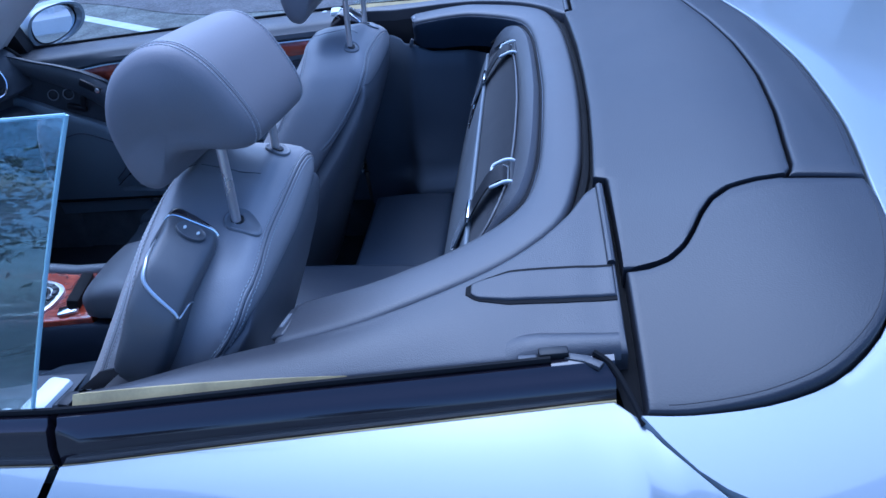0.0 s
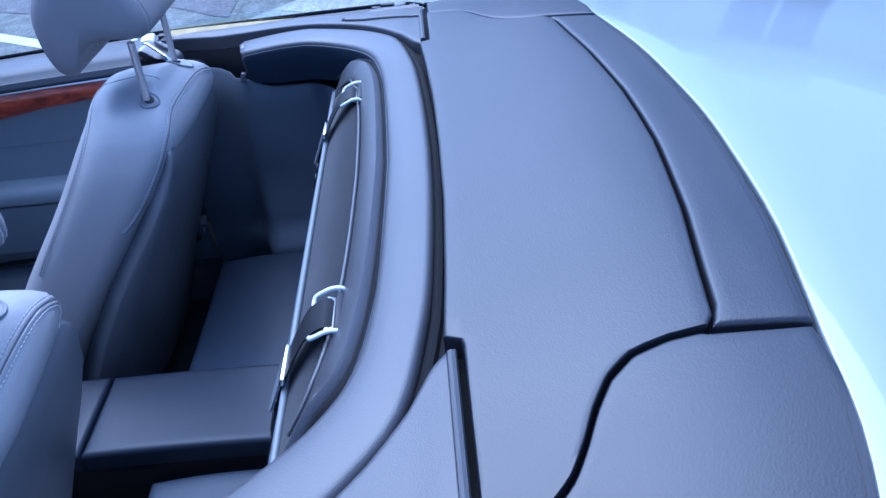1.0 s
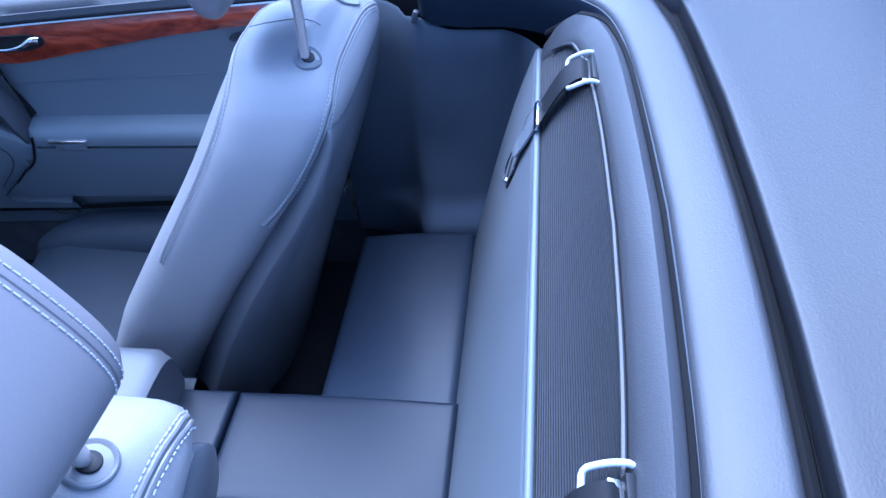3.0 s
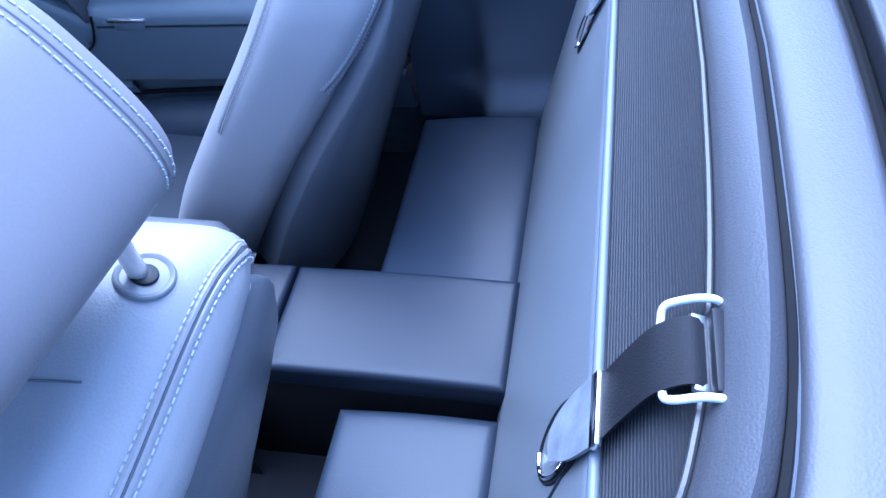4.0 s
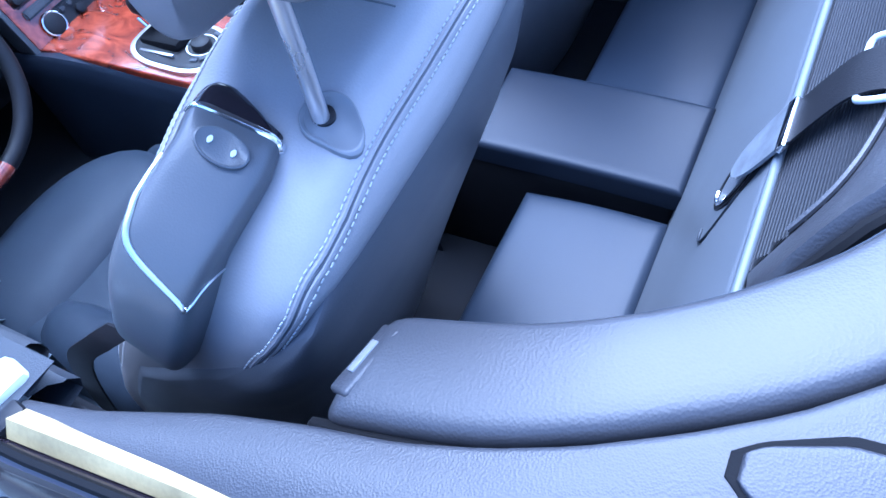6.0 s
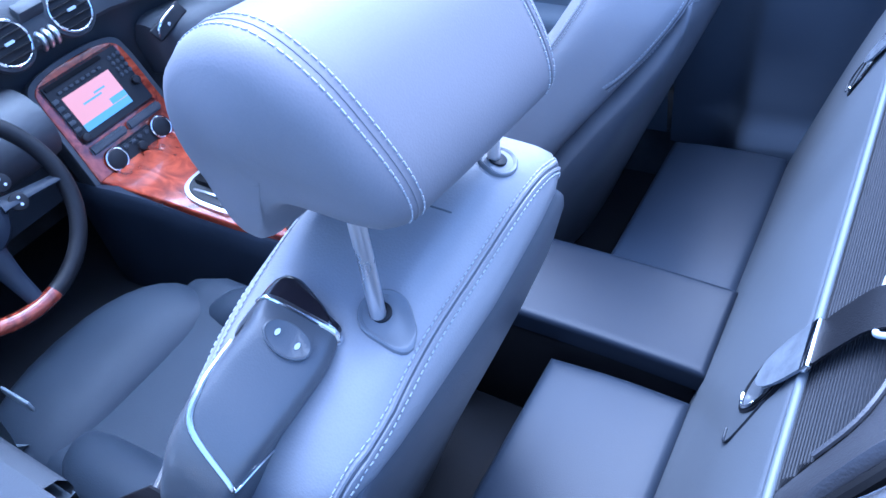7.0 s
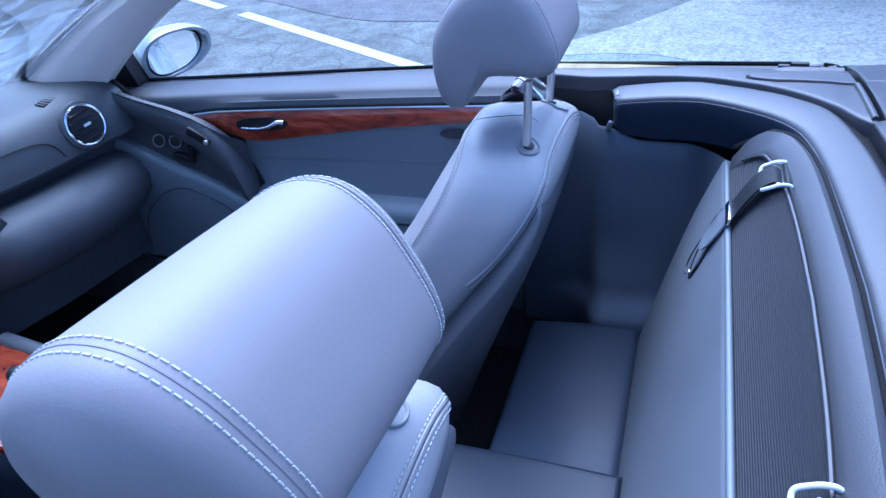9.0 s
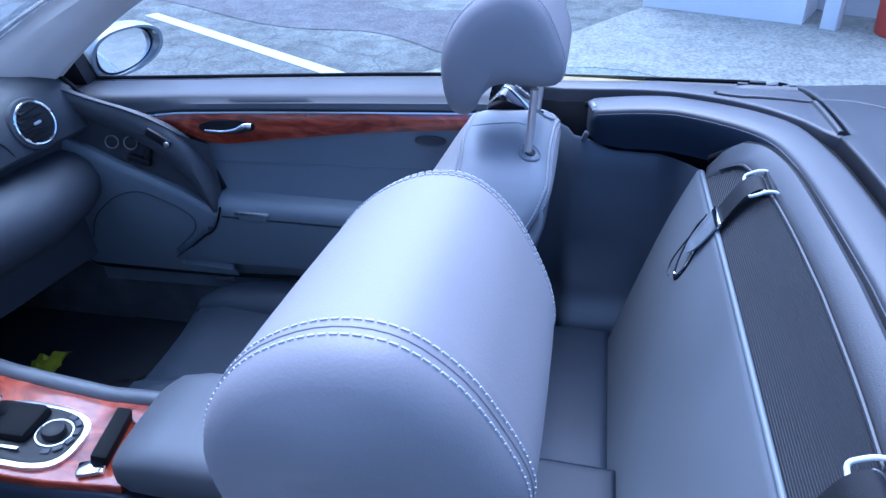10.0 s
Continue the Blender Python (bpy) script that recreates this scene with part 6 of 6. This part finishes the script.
def console():
    ob = thing("centre_console", (-1.0, 0, 0.3), "centre console with burl wood top and gear selector", "car console")
    bm = bmesh.new()
    rows = []
    for x, w, z in ((-1.56, 0.150, 0.56), (-1.42, 0.150, 0.575), (-1.34, 0.132, 0.558), (-1.22, 0.120, 0.540), (-1.10, 0.113, 0.530), (-0.98, 0.114, 0.538), (-0.80, 0.125, 0.545), (-0.60, 0.12, 0.545)):
        rows.append([(x, -w - 0.01, 0.26), (x, -w - 0.005, z - 0.05), (x, -w + 0.002, z - 0.008), (x, -w + 0.010, z), (x, -w + 0.03, z - 0.004), (x, w - 0.03, z - 0.004), (x, w - 0.010, z), (x, w - 0.002, z - 0.008), (x, w + 0.005, z - 0.05), (x, w + 0.01, 0.26)])
    grid(bm, rows)
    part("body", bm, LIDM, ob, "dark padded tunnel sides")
    bm = bmesh.new()
    xs = np.linspace(-1.475, -0.955, 24)

    def cz(x, y):
        return at([(-1.48, 0.575), (-1.38, 0.572), (-1.30, 0.566), (-1.22, 0.557), (-1.10, 0.546), (-0.95, 0.552)], x) - 0.10 * y * y

    panel(bm, [(x, -at([(-1.475, 0.126), (-1.1, 0.102), (-0.955, 0.095)], x)) for x in xs], [(x, at([(-1.475, 0.120), (-1.3, 0.096), (-1.1, 0.088), (-0.955, 0.086)], x)) for x in xs], cz, r=0.005, depth=0.02, m=12)
    part("wood_top", bm, WOOD, ob, "glossy red burl wood top")
    bm = bmesh.new()
    px = np.linspace(-1.47, -0.945, 30)
    tube(bm, [(x, at([(-1.475, 0.133), (-1.3, 0.110), (-1.1, 0.103), (-0.945, 0.102)], x), cz(x, 0) - 0.006) for x in px], 0.0175, 16)
    part("side_pad", bm, SHELL, ob, "padded dark ridge beside the wood")
    # selector gate, chrome frame and lever
    def oval(bm, cx, cy, a, b, h0, h1, inner=1.0, n=40, p=0.7):
        loft(bm, [[(cx + a * k * math.copysign(abs(math.cos(t)) ** p, math.cos(t)), cy + b * k * math.copysign(abs(math.sin(t)) ** p, math.sin(t)), cz(cx + a * k * math.cos(t), cy) + h) for t in (2 * math.pi * q / n for q in range(n))] for h, k in ((h0, 1.0), (h1, 1.0), (h1 + 0.001, 0.97), (h1 + 0.001, inner))])
    bm = bmesh.new()
    oval(bm, -1.178, -0.022, 0.104, 0.070, -0.004, 0.006, 0.9)
    part("chrome_frame", bm, SATIN, ob, "pale satin frame")
    bm = bmesh.new()
    oval(bm, -1.178, -0.022, 0.094, 0.061, 0.0, 0.0078, 0.9)
    gate = part("selector_gate", bm, BLACK, ob, "black gear selector gate")
    bm = bmesh.new()
    ring(bm, (-1.128, -0.014, cz(-1.128, 0) + 0.010), (0.1, 0, 1), 0.030, 0.0022, 32, 6)
    part("ring_trim", bm, SATIN, gate)
    bm = bmesh.new()
    disc(bm, (-1.128, -0.014, cz(-1.128, 0) + 0.014), (0.1, 0, 1), 0.020, 0.020, 28, 0.006)
    part("mode_knob", bm, BLACK, gate, "black rotary knob")
    for k in range(6):
        bm = bmesh.new()
        a = radians(-75 + 30 * k)
        box(bm, (-1.128 + 0.036 * math.cos(a), -0.014 + 0.041 * math.sin(a), cz(-1.10, 0) + 0.010), (0.012, 0.017, 0.008), (0, 0, math.degrees(a)), r=0.003)
        part("mode_key", bm, DASH, gate)
    bm = bmesh.new()
    box(bm, (-1.205, -0.062, cz(-1.20, 0) + 0.0105), (0.09, 0.006, 0.005), r=0.001)
    part("gate_marks", bm, SATIN, gate)
    bm = bmesh.new()
    tube(bm, spline([(-1.225, -0.004, 0.555), (-1.240, -0.004, 0.592), (-1.257, -0.004, 0.618), (-1.270, -0.004, 0.628), (-1.285, -0.004, 0.628)], 18), [0.012, 0.012, 0.012, 0.011, 0.011, 0.011, 0.012, 0.014, 0.016, 0.018, 0.019, 0.019, 0.019, 0.018, 0.016, 0.014, 0.01, 0.004], 14)
    lever = part("gear_lever", bm, BLACK, ob, "black leather gear lever")
    bm = bmesh.new()
    box(bm, (-1.212, -0.008, 0.566), (0.105, 0.080, 0.028), r=0.012)
    part("gaiter", bm, RUBBER, lever)
    bm = bmesh.new()
    tube(bm, [(-1.245, -0.024, 0.592), (-1.255, -0.026, 0.612)], 0.004, 8)
    tube(bm, [(-1.245, 0.016, 0.592), (-1.255, 0.018, 0.612)], 0.004, 8)
    part("lever_trim", bm, CHROME, lever)
    # open ashtray-like slot in front of the armrest
    bm = bmesh.new()
    box(bm, (-1.022, -0.008, 0.560), (0.028, 0.115, 0.034), (0, 14, 10), r=0.006)
    part("slot", bm, RUBBER, ob, "dark open slot")
    bm = bmesh.new()
    box(bm, (-1.022, -0.070, 0.554), (0.044, 0.030, 0.010), (0, 0, 20), r=0.004)
    part("slot_end", bm, CHROME, ob, "polished slot end")
    # armrest
    bm = bmesh.new()
    loops = []
    for x, w, zt in ((-0.965, 0.075, 0.585), (-0.958, 0.095, 0.612), (-0.93, 0.108, 0.632), (-0.88, 0.112, 0.642), (-0.75, 0.112, 0.645), (-0.63, 0.110, 0.642), (-0.61, 0.10, 0.63)):
        loop = []
        for q in range(32):
            a = 2 * math.pi * q / 32
            u = math.copysign(abs(math.cos(a)) ** 0.5, math.cos(a))
            v = math.copysign(abs(math.sin(a)) ** 0.5, math.sin(a))
            loop.append((x, w * u, (zt + 0.54) / 2 + (zt - 0.54) / 2 * v))
        loops.append(loop)
    loft(bm, loops)
    part("armrest_lid", bm, SHELL, ob, "padded dark armrest lid")


console()


# ---------------------------------------------------------------- steering wheel
def steering_wheel():
    c = Vector((-1.335, -0.432, 0.745))
    ax = Vector((0.90, 0, 0.42)).normalized()
    up = Vector((-0.42, 0, 0.90)).normalized()
    sd = Vector((0, 1, 0))
    ob = thing("steering_wheel", c, "dark leather and burl wood steering wheel", "steering wheel")

    def P(a, r, h=0.0):
        return c + sd * (r * math.cos(a)) + up * (r * math.sin(a)) + ax * h

    for a0, a1, material, label in ((-80, 55, BLACK, "black leather rim"), (55, 125, WOOD, "burl wood rim"), (125, 240, BLACK, "black leather rim"), (240, 280, WOOD, "burl wood rim")):
        bm = bmesh.new()
        tube(bm, [P(radians(a), 0.183) for a in np.linspace(a0, a1, 26)], 0.0155, 14)
        part("rim", bm, material, ob, label)
    bm = bmesh.new()
    loft(bm, [[P(2 * math.pi * q / 30, 0.075 * k, h) for q in range(30)] for h, k in ((-0.05, 0.9), (-0.01, 1.0), (0.008, 0.92), (0.016, 0.7), (0.018, 0.3))])
    part("hub", bm, LIDM, ob, "padded hub")
    for a in (-8, 188, 270):
        bm = bmesh.new()
        tube(bm, [P(radians(a), 0.06, -0.002), P(radians(a), 0.12, -0.006), P(radians(a), 0.18, 0.0)], [0.026, 0.018, 0.014], 10, 0.45)
        part("spoke", bm, LIDM, ob)
    for a in (-12, 14):
        bm = bmesh.new()
        disc(bm, P(radians(a), 0.092, 0.010), ax, 0.017, 0.010, 24, 0.003)
        part("control_pad", bm, BLACK, ob, "round control pad")
    for a in (-16, -8, 10, 18):
        bm = bmesh.new()
        disc(bm, P(radians(a), 0.094, 0.016), ax, 0.003, 0.003, 12)
        part("control_mark", bm, SATIN, ob)
    bm = bmesh.new()
    tube(bm, [c - ax * 0.03, c - ax * 0.25], 0.045, 16)
    part("column", bm, BLACK, ob)


steering_wheel()


# ---------------------------------------------------------------- windscreen and pillars
def windscreen():
    ob = thing("windscreen_frame", (-1.6, 0, 0.95), "windscreen frame with pale fabric-covered pillars", "windscreen")
    base, top = Vector((-1.735, 0.685, 0.898)), Vector((-1.02, 0.590, 1.257))
    for s in (-1, 1):
        bm = bmesh.new()
        loops = []
        for f in np.linspace(0, 1, 14):
            p = base.lerp(top, f) + Vector((0, 0, 0.030 * math.sin(math.pi * f)))
            w = 0.064 * (1 - f) ** 1.5 + 0.048
            loops.append([(p.x + a * w * 1.6, s * (p.y + b), p.z + cc) for a, b, cc in ((0.0, 0.03, 0.018), (-0.35, 0.0, 0.022), (-0.40, -0.035, 0.010), (0.0, -0.055, -0.005), (0.55, -0.052, -0.016), (1.0, -0.030, -0.020), (1.05, 0.0, -0.014), (0.8, 0.03, 0.0))])
        loft(bm, loops)
        part("pillar", bm, PILLAR, ob, "pale grey fabric pillar")
        bm = bmesh.new()
        tube(bm, [(base.lerp(top, f).x - 0.06 + 0.02 * f, s * (base.lerp(top, f).y - 0.040), base.lerp(top, f).z + 0.022 + 0.030 * math.sin(math.pi * f)) for f in np.linspace(0, 1, 14)], 0.008, 6)
        part("glass_seal", bm, RUBBER, ob)
    bm = bmesh.new()
    loops = []
    for y in np.linspace(-0.62, 0.62, 21):
        x = -1.03 - 0.06 * (1 - (y / 0.62) ** 2)
        z = 1.266 + 0.048 * (1 - (y / 0.62) ** 2)
        loops.append([(x - 0.06, y, z + 0.012), (x - 0.02, y, z + 0.022), (x + 0.04, y, z + 0.016), (x + 0.055, y, z - 0.002), (x + 0.03, y, z - 0.020), (x - 0.03, y, z - 0.022), (x - 0.065, y, z - 0.004)])
    loft(bm, loops)
    part("header", bm, PILLAR, ob, "pale grey header")
    bm = bmesh.new()
    rows = []
    for f in np.linspace(0, 1, 10):
        rows.append([(-2.02 + 0.30 * (y / 0.66) ** 2 + f * (0.93 - 0.24 * (y / 0.66) ** 2), y * (1 - 0.11 * f), 0.935 + f * (0.345 + 0.025 * (1 - (y / 0.66) ** 2)) + 0.02 * math.sin(math.pi * f)) for y in np.linspace(-0.66, 0.66, 21)])
    grid(bm, rows)
    bmesh.ops.solidify(bm, geom=list(bm.faces), thickness=0.005)
    g = part("glass", bm, SCREENGLASS, ob, "clear windscreen glass")
    g.visible_shadow = False
    # sun visor with its label
    for s in (-1, 1):
        bm = bmesh.new()
        box(bm, (-1.145, s * 0.30, 1.276), (0.15, 0.40, 0.016), (0, -20, 0), r=0.007)
        v = part("sun_visor", bm, PILLAR, ob, "folded grey sun visor")
    # rear-view mirror
    m = thing("rear_view_mirror", (-1.20, 0, 1.2), "grey framed rear view mirror on a short arm", "mirror")
    bm = bmesh.new()
    box(bm, (-1.235, -0.03, 1.175), (0.03, 0.245, 0.065), (0, -8, -8), r=0.013, seg=3)
    part("housing", bm, PILLAR, m)
    bm = bmesh.new()
    box(bm, (-1.2195, -0.03, 1.175), (0.003, 0.228, 0.050), (0, -8, -8), r=0.001)
    part("mirror_glass", bm, MIRROR, m, "silvered glass")
    bm = bmesh.new()
    tube(bm, [(-1.24, -0.03, 1.18), (-1.22, -0.02, 1.22), (-1.15, 0, 1.29)], 0.010, 10)
    part("arm", bm, PILLAR, m)


windscreen()


def wing_mirror(s):
    ob = thing("wing_mirror", (-1.42, s * 0.88, 0.95), "silver oval wing mirror on the door", "mirror", "wing mirrors")
    c = Vector((-1.410, s * 0.850, 0.960))
    tilt = Matrix.Rotation(radians(-30 * s), 4, "Z") @ Matrix.Rotation(radians(6), 4, "Y")

    # the glass itself is set a little further out and up
    aim = Matrix.Rotation(radians(-23 * s), 4, "Z") @ Matrix.Rotation(radians(-4), 4, "Y")

    def shape(k, dx, turn=tilt):
        out = []
        for q in range(36):
            a = 2 * math.pi * q / 36
            y = 0.098 * math.copysign(abs(math.cos(a)) ** 0.85, math.cos(a))
            z = 0.058 * math.copysign(abs(math.sin(a)) ** 0.85, math.sin(a)) * (1 - 0.12 * math.cos(a))
            z += 0.012 * math.cos(a)
            out.append(c + turn @ Vector((dx, s * y * k, z * k)))
        return out
    bm = bmesh.new()
    loft(bm, [shape(0.2, -0.105), shape(0.6, -0.095), shape(0.85, -0.07), shape(0.98, -0.035), shape(1.0, -0.005), shape(0.98, 0.008), shape(0.88, 0.008), shape(0.84, 0.0), shape(0.83, -0.040)])
    part("housing", bm, PAINT, ob, "silver painted housing")
    bm = bmesh.new()
    loft(bm, [shape(0.84, -0.016, aim), shape(0.84, -0.010, aim), shape(0.80, -0.009, aim), shape(0.77, -0.012, aim)])
    part("glass_frame", bm, BLACK, ob)
    bm = bmesh.new()
    loft(bm, [shape(0.79, -0.014, aim), shape(0.79, -0.0105, aim)])
    part("mirror_glass", bm, MIRROR, ob, "silvered glass")
    bm = bmesh.new()
    tube(bm, [(-1.485, s * 0.765, 0.885), (-1.483, s * 0.79, 0.898), (-1.478, s * 0.815, 0.915)], [0.034, 0.034, 0.034], 14, 0.6)
    part("foot", bm, PAINT, ob)


wing_mirror(1)
wing_mirror(-1)

# things left on the floor
bk = thing("belt_buckle", (-1.34, 0.365, 0.27), "black belt buckle on a short strap lying on the carpet", "buckle")
bm = bmesh.new()
box(bm, (-1.335, 0.372, 0.279), (0.075, 0.045, 0.022), (0, 0, 28), r=0.008, seg=3)
body = part("body", bm, BLACK, bk)
bm = bmesh.new()
box(bm, (-1.365, 0.357, 0.284), (0.020, 0.026, 0.014), (0, 0, 28), r=0.003)
part("press_button", bm, GLOSS, body)
bm = bmesh.new()
tube(bm, spline([(-1.305, 0.386, 0.278), (-1.27, 0.40, 0.30), (-1.24, 0.395, 0.285), (-1.20, 0.36, 0.275)], 16), 0.011, 8, 0.3)
part("strap", bm, WEB, bk)
y_ob = thing("yellow_cloth", (-1.515, 0.355, 0.27), "crumpled bright yellow cloth on the floor", "cloth")
bm = bmesh.new()
rows = []
for i in range(12):
    rows.append([(-1.575 + 0.011 * i, 0.306 + 0.009 * j, 0.285 + 0.05 * abs(noise.noise(Vector((i * 0.3, j * 0.35, 2.0)))) + 0.004 * i + 0.03 * (j > 5) * 0.5) for j in range(12)])
grid(bm, rows)
bmesh.ops.solidify(bm, geom=list(bm.faces), thickness=0.003)
part("cloth", bm, YELLOW, y_ob)


# ---------------------------------------------------------------- the car park round the car
U = Vector((0.917, -0.400, 0)).normalized()  # along the kerb line
V = Vector((0.400, 0.917, 0)).normalized()   # away from the car


def yard():
    g = new("ground", bpy.data.meshes.new("ground"))
    bm = bmesh.new()
    grid(bm, [[(x, y, 0) for x in (-400, -40, -12, 0, 12, 40, 400)] for y in (-400, -40, -12, 0, 12, 40, 400)])
    bm.to_mesh(g.data)
    bm.free()
    g.data.materials.append(ASPHALT)
    tagged(g, "worn grey asphalt car park with cracks", "ground", kind="structure")
    # concrete apron in front of the building
    p0 = Vector((-0.33, 5.75, 0))
    bm = bmesh.new()
    corners = [p0 + U * 0.75 + V * 1.3, p0 + U * 14 + V * 1.3, p0 + U * 14 - V * 6.0, Vector((2.4, 1.25, 0)), Vector((-1.6, 1.5, 0)), Vector((-2.55, 2.32, 0)), Vector((-1.152, 3.80, 0)), Vector((-0.58, 4.41, 0))]
    loft(bm, [[(q.x, q.y, z) for q in corners] for z in (-0.05, 0.012)])
    a = part("pavement", bm, CONCRETE, None, flat=True)
    tagged(a, "pale concrete apron before the building", "pavement", kind="structure")
    for q, L in ((Vector((-1.65, 3.42, 0)), 2.75), (Vector((-4.30, 5.12, 0)), 5.0)):
        bm = bmesh.new()
        w = Vector((0.543, 0.84, 0)) * 0.055
        d = Vector((-0.84, 0.543, 0)) * L
        pts = (q - w, q + w, q + w + d, q - w + d)
        loft(bm, [[(e.x, e.y, z) for e in pts] for z in (-0.01, 0.004)])
        ln = part("parking_line", bm, LINE, None, flat=True)
        tagged(ln, "faded white painted parking line", "road marking", "parking lines", "structure")
    # dark tar repair
    bm = bmesh.new()
    pts = spline([(-8, 6.2, 0.004), (-5, 6.0, 0.004), (-3.0, 5.3, 0.004), (-1.9, 4.9, 0.004), (-1.2, 4.6, 0.004)], 30)
    grid(bm, [[(p.x, p.y - 0.45 - 0.10 * math.sin(k * 0.5), 0.004) for k, p in enumerate(pts)], [(p.x, p.y + 0.5 + 0.12 * math.cos(k * 0.7), 0.004) for k, p in enumerate(pts)]])
    t = part("tar_patch", bm, TAR, None, flat=True)
    tagged(t, "darker tar repair across the asphalt", "ground", kind="structure")


yard()


def house():
    ob = thing("house", (3.5, 6.0, 0), "white stuccoed house with porch posts and tall windows", "house")
    p0 = Vector((-0.33, 5.75, 0)) + V * 1.3
    L, H = 13.0, 2.7

    def q(u, v, z):
        e = p0 + U * u + V * v
        return (e.x, e.y, z)
    bm = bmesh.new()
    loft(bm, [[q(0, 0, z), q(L, 0, z), q(L, 7, z), q(0, 7, z)] for z in (0, H)])
    part("wall", bm, STUCCO, ob)
    bm = bmesh.new()
    loft(bm, [[q(-0.4, -0.4, z0), q(L + 0.4, -0.4, z0), q(L + 0.5, 7.5, z0), q(-0.5, 7.5, z0)] for z0 in (H, H + 0.18)] + [[q(0.8, 1.5, H + 0.3), q(L - 0.8, 1.5, H + 0.3), q(L - 0.8, 4.5, H + 0.3), q(0.8, 4.5, H + 0.3)]])
    part("roof", bm, STUCCO, ob, "low pale flat roof with eaves")
    bm = bmesh.new()
    loft(bm, [[q(0.5, -1.33, z), q(1.72, -1.33, z), q(1.72, -0.02, z), q(0.5, -0.02, z)] for z in (0, H - 0.02)])
    part("porch_wall", bm, STUCCO, ob, "white end wall of the porch")
    bm = bmesh.new()
    loft(bm, [[q(1.9, -0.88, z), q(L, -0.88, z), q(L, -0.02, z), q(0, -0.02, z)] for z in (0, 0.22)])
    part("porch_step", bm, STUCCO, ob, "white porch step")
    for u in (1.0, 3.6, 6.2, 8.8, 11.4):
        bm = bmesh.new()
        a = p0 + U * u
        box(bm, (a.x, a.y, 1.9), (1.0, 0.08, 2.5), (0, 0, math.degrees(math.atan2(U.y, U.x))), r=0.01)
        w = part("window", bm, STUCCO, ob, "white window surround")
        for e in (-0.23, 0.23):
            bm = bmesh.new()
            b = a + U * e - V * 0.03
            box(bm, (b.x, b.y, 1.9), (0.40, 0.05, 2.2), (0, 0, math.degrees(math.atan2(U.y, U.x))), r=0.005)
            part("pane", bm, DARKGLASS, w)
    for u in (2.35, 4.9, 7.5, 10.1):
        bm = bmesh.new()
        a = p0 + U * u - V * 0.28
        box(bm, (a.x, a.y, H / 2), (0.16, 0.16, H), (0, 0, math.degrees(math.atan2(U.y, U.x))), r=0.01)
        part("porch_post", bm, STUCCO, ob, "square white porch post")


house()

bol = thing("downpipe", (1.41, 4.94, 0), "white square post standing on the concrete", "post")
bm = bmesh.new()
box(bm, (1.41, 4.96, 0.9), (0.11, 0.11, 1.8), (0, 0, -35), r=0.01)
part("post", bm, STUCCO, bol)
bin_ob = thing("red_bin", (1.88, 4.83, 0), "red painted bin beside the porch", "bin")
bm = bmesh.new()
loft(bm, [[(1.88 + r * math.cos(a), 4.83 + r * math.sin(a), z) for a in (2 * math.pi * k / 24 for k in range(24))] for r, z in ((0.20, 0.012), (0.21, 0.03), (0.25, 0.80), (0.26, 0.84), (0.22, 0.86))])
part("body", bm, REDP, bin_ob)


def tree(x, y, h, seed):
    rnd = random.Random(seed)
    ob = thing("tree", (x, y, 0), "green broad-crowned tree at the edge of the car park", "tree", "trees")
    bm = bmesh.new()
    tube(bm, spline([(x, y, -0.05), (x + 0.1, y, h * 0.25), (x - 0.1, y + 0.1, h * 0.5), (x, y, h * 0.8)], 10), [0.24, 0.21, 0.19, 0.17, 0.15, 0.13, 0.11, 0.09, 0.06, 0.03], 10)
    tips = []
    for k in range(16):
        a, z0 = rnd.uniform(0, 6.28), rnd.uniform(0.3, 0.7) * h
        r = rnd.uniform(0.18, 0.36) * h
        tip = Vector((x + r * math.cos(a), y + r * math.sin(a), z0 + rnd.uniform(0.1, 0.3) * h))
        mid = Vector((x, y, z0)).lerp(tip, 0.5) + Vector((0, 0, 0.05 * h))
        tube(bm, spline([(x, y, z0), mid, tip], 6), [0.07, 0.06, 0.05, 0.035, 0.025, 0.012], 6)
        tips += [tip, mid]
    part("trunk", bm, BARK, ob)
    verts, faces = [], []
    for k in range(5200):
        c = rnd.choice(tips) + Vector((rnd.gauss(0, 1), rnd.gauss(0, 1), rnd.gauss(0, 0.8))) * 0.085 * h
        d = Vector((rnd.gauss(0, 1), rnd.gauss(0, 1), rnd.gauss(0, 1))).normalized()
        e = d.orthogonal().normalized()
        L = rnd.uniform(0.08, 0.16)
        i = len(verts)
        verts += [c - d * L, c + e * L * 0.45, c + d * L, c - e * L * 0.45 + d.cross(e) * L * 0.2]
        faces.append((i, i + 1, i + 2, i + 3))
    me = bpy.data.meshes.new("crown")
    me.from_pydata([tuple(v) for v in verts], [], faces)
    me.materials.append(LEAF)
    cr = new("crown", me)
    cr.parent = ob
    cr.matrix_parent_inverse = base_of(ob).inverted()
    tagged(cr, kind="stuff")


for k, (x, y, h) in enumerate(((-16.0, -17.0, 5.0), (-23.0, -19.0, 6.0), (-9.5, -21.0, 5.5), (-28.0, -12.0, 5.0), (-20, -28, 6.5), (-3.0, -24.0, 6.0), (24.0, 5.0, 6.0), (27.0, 0.5, 5.5))):
    tree(x, y, h, k)
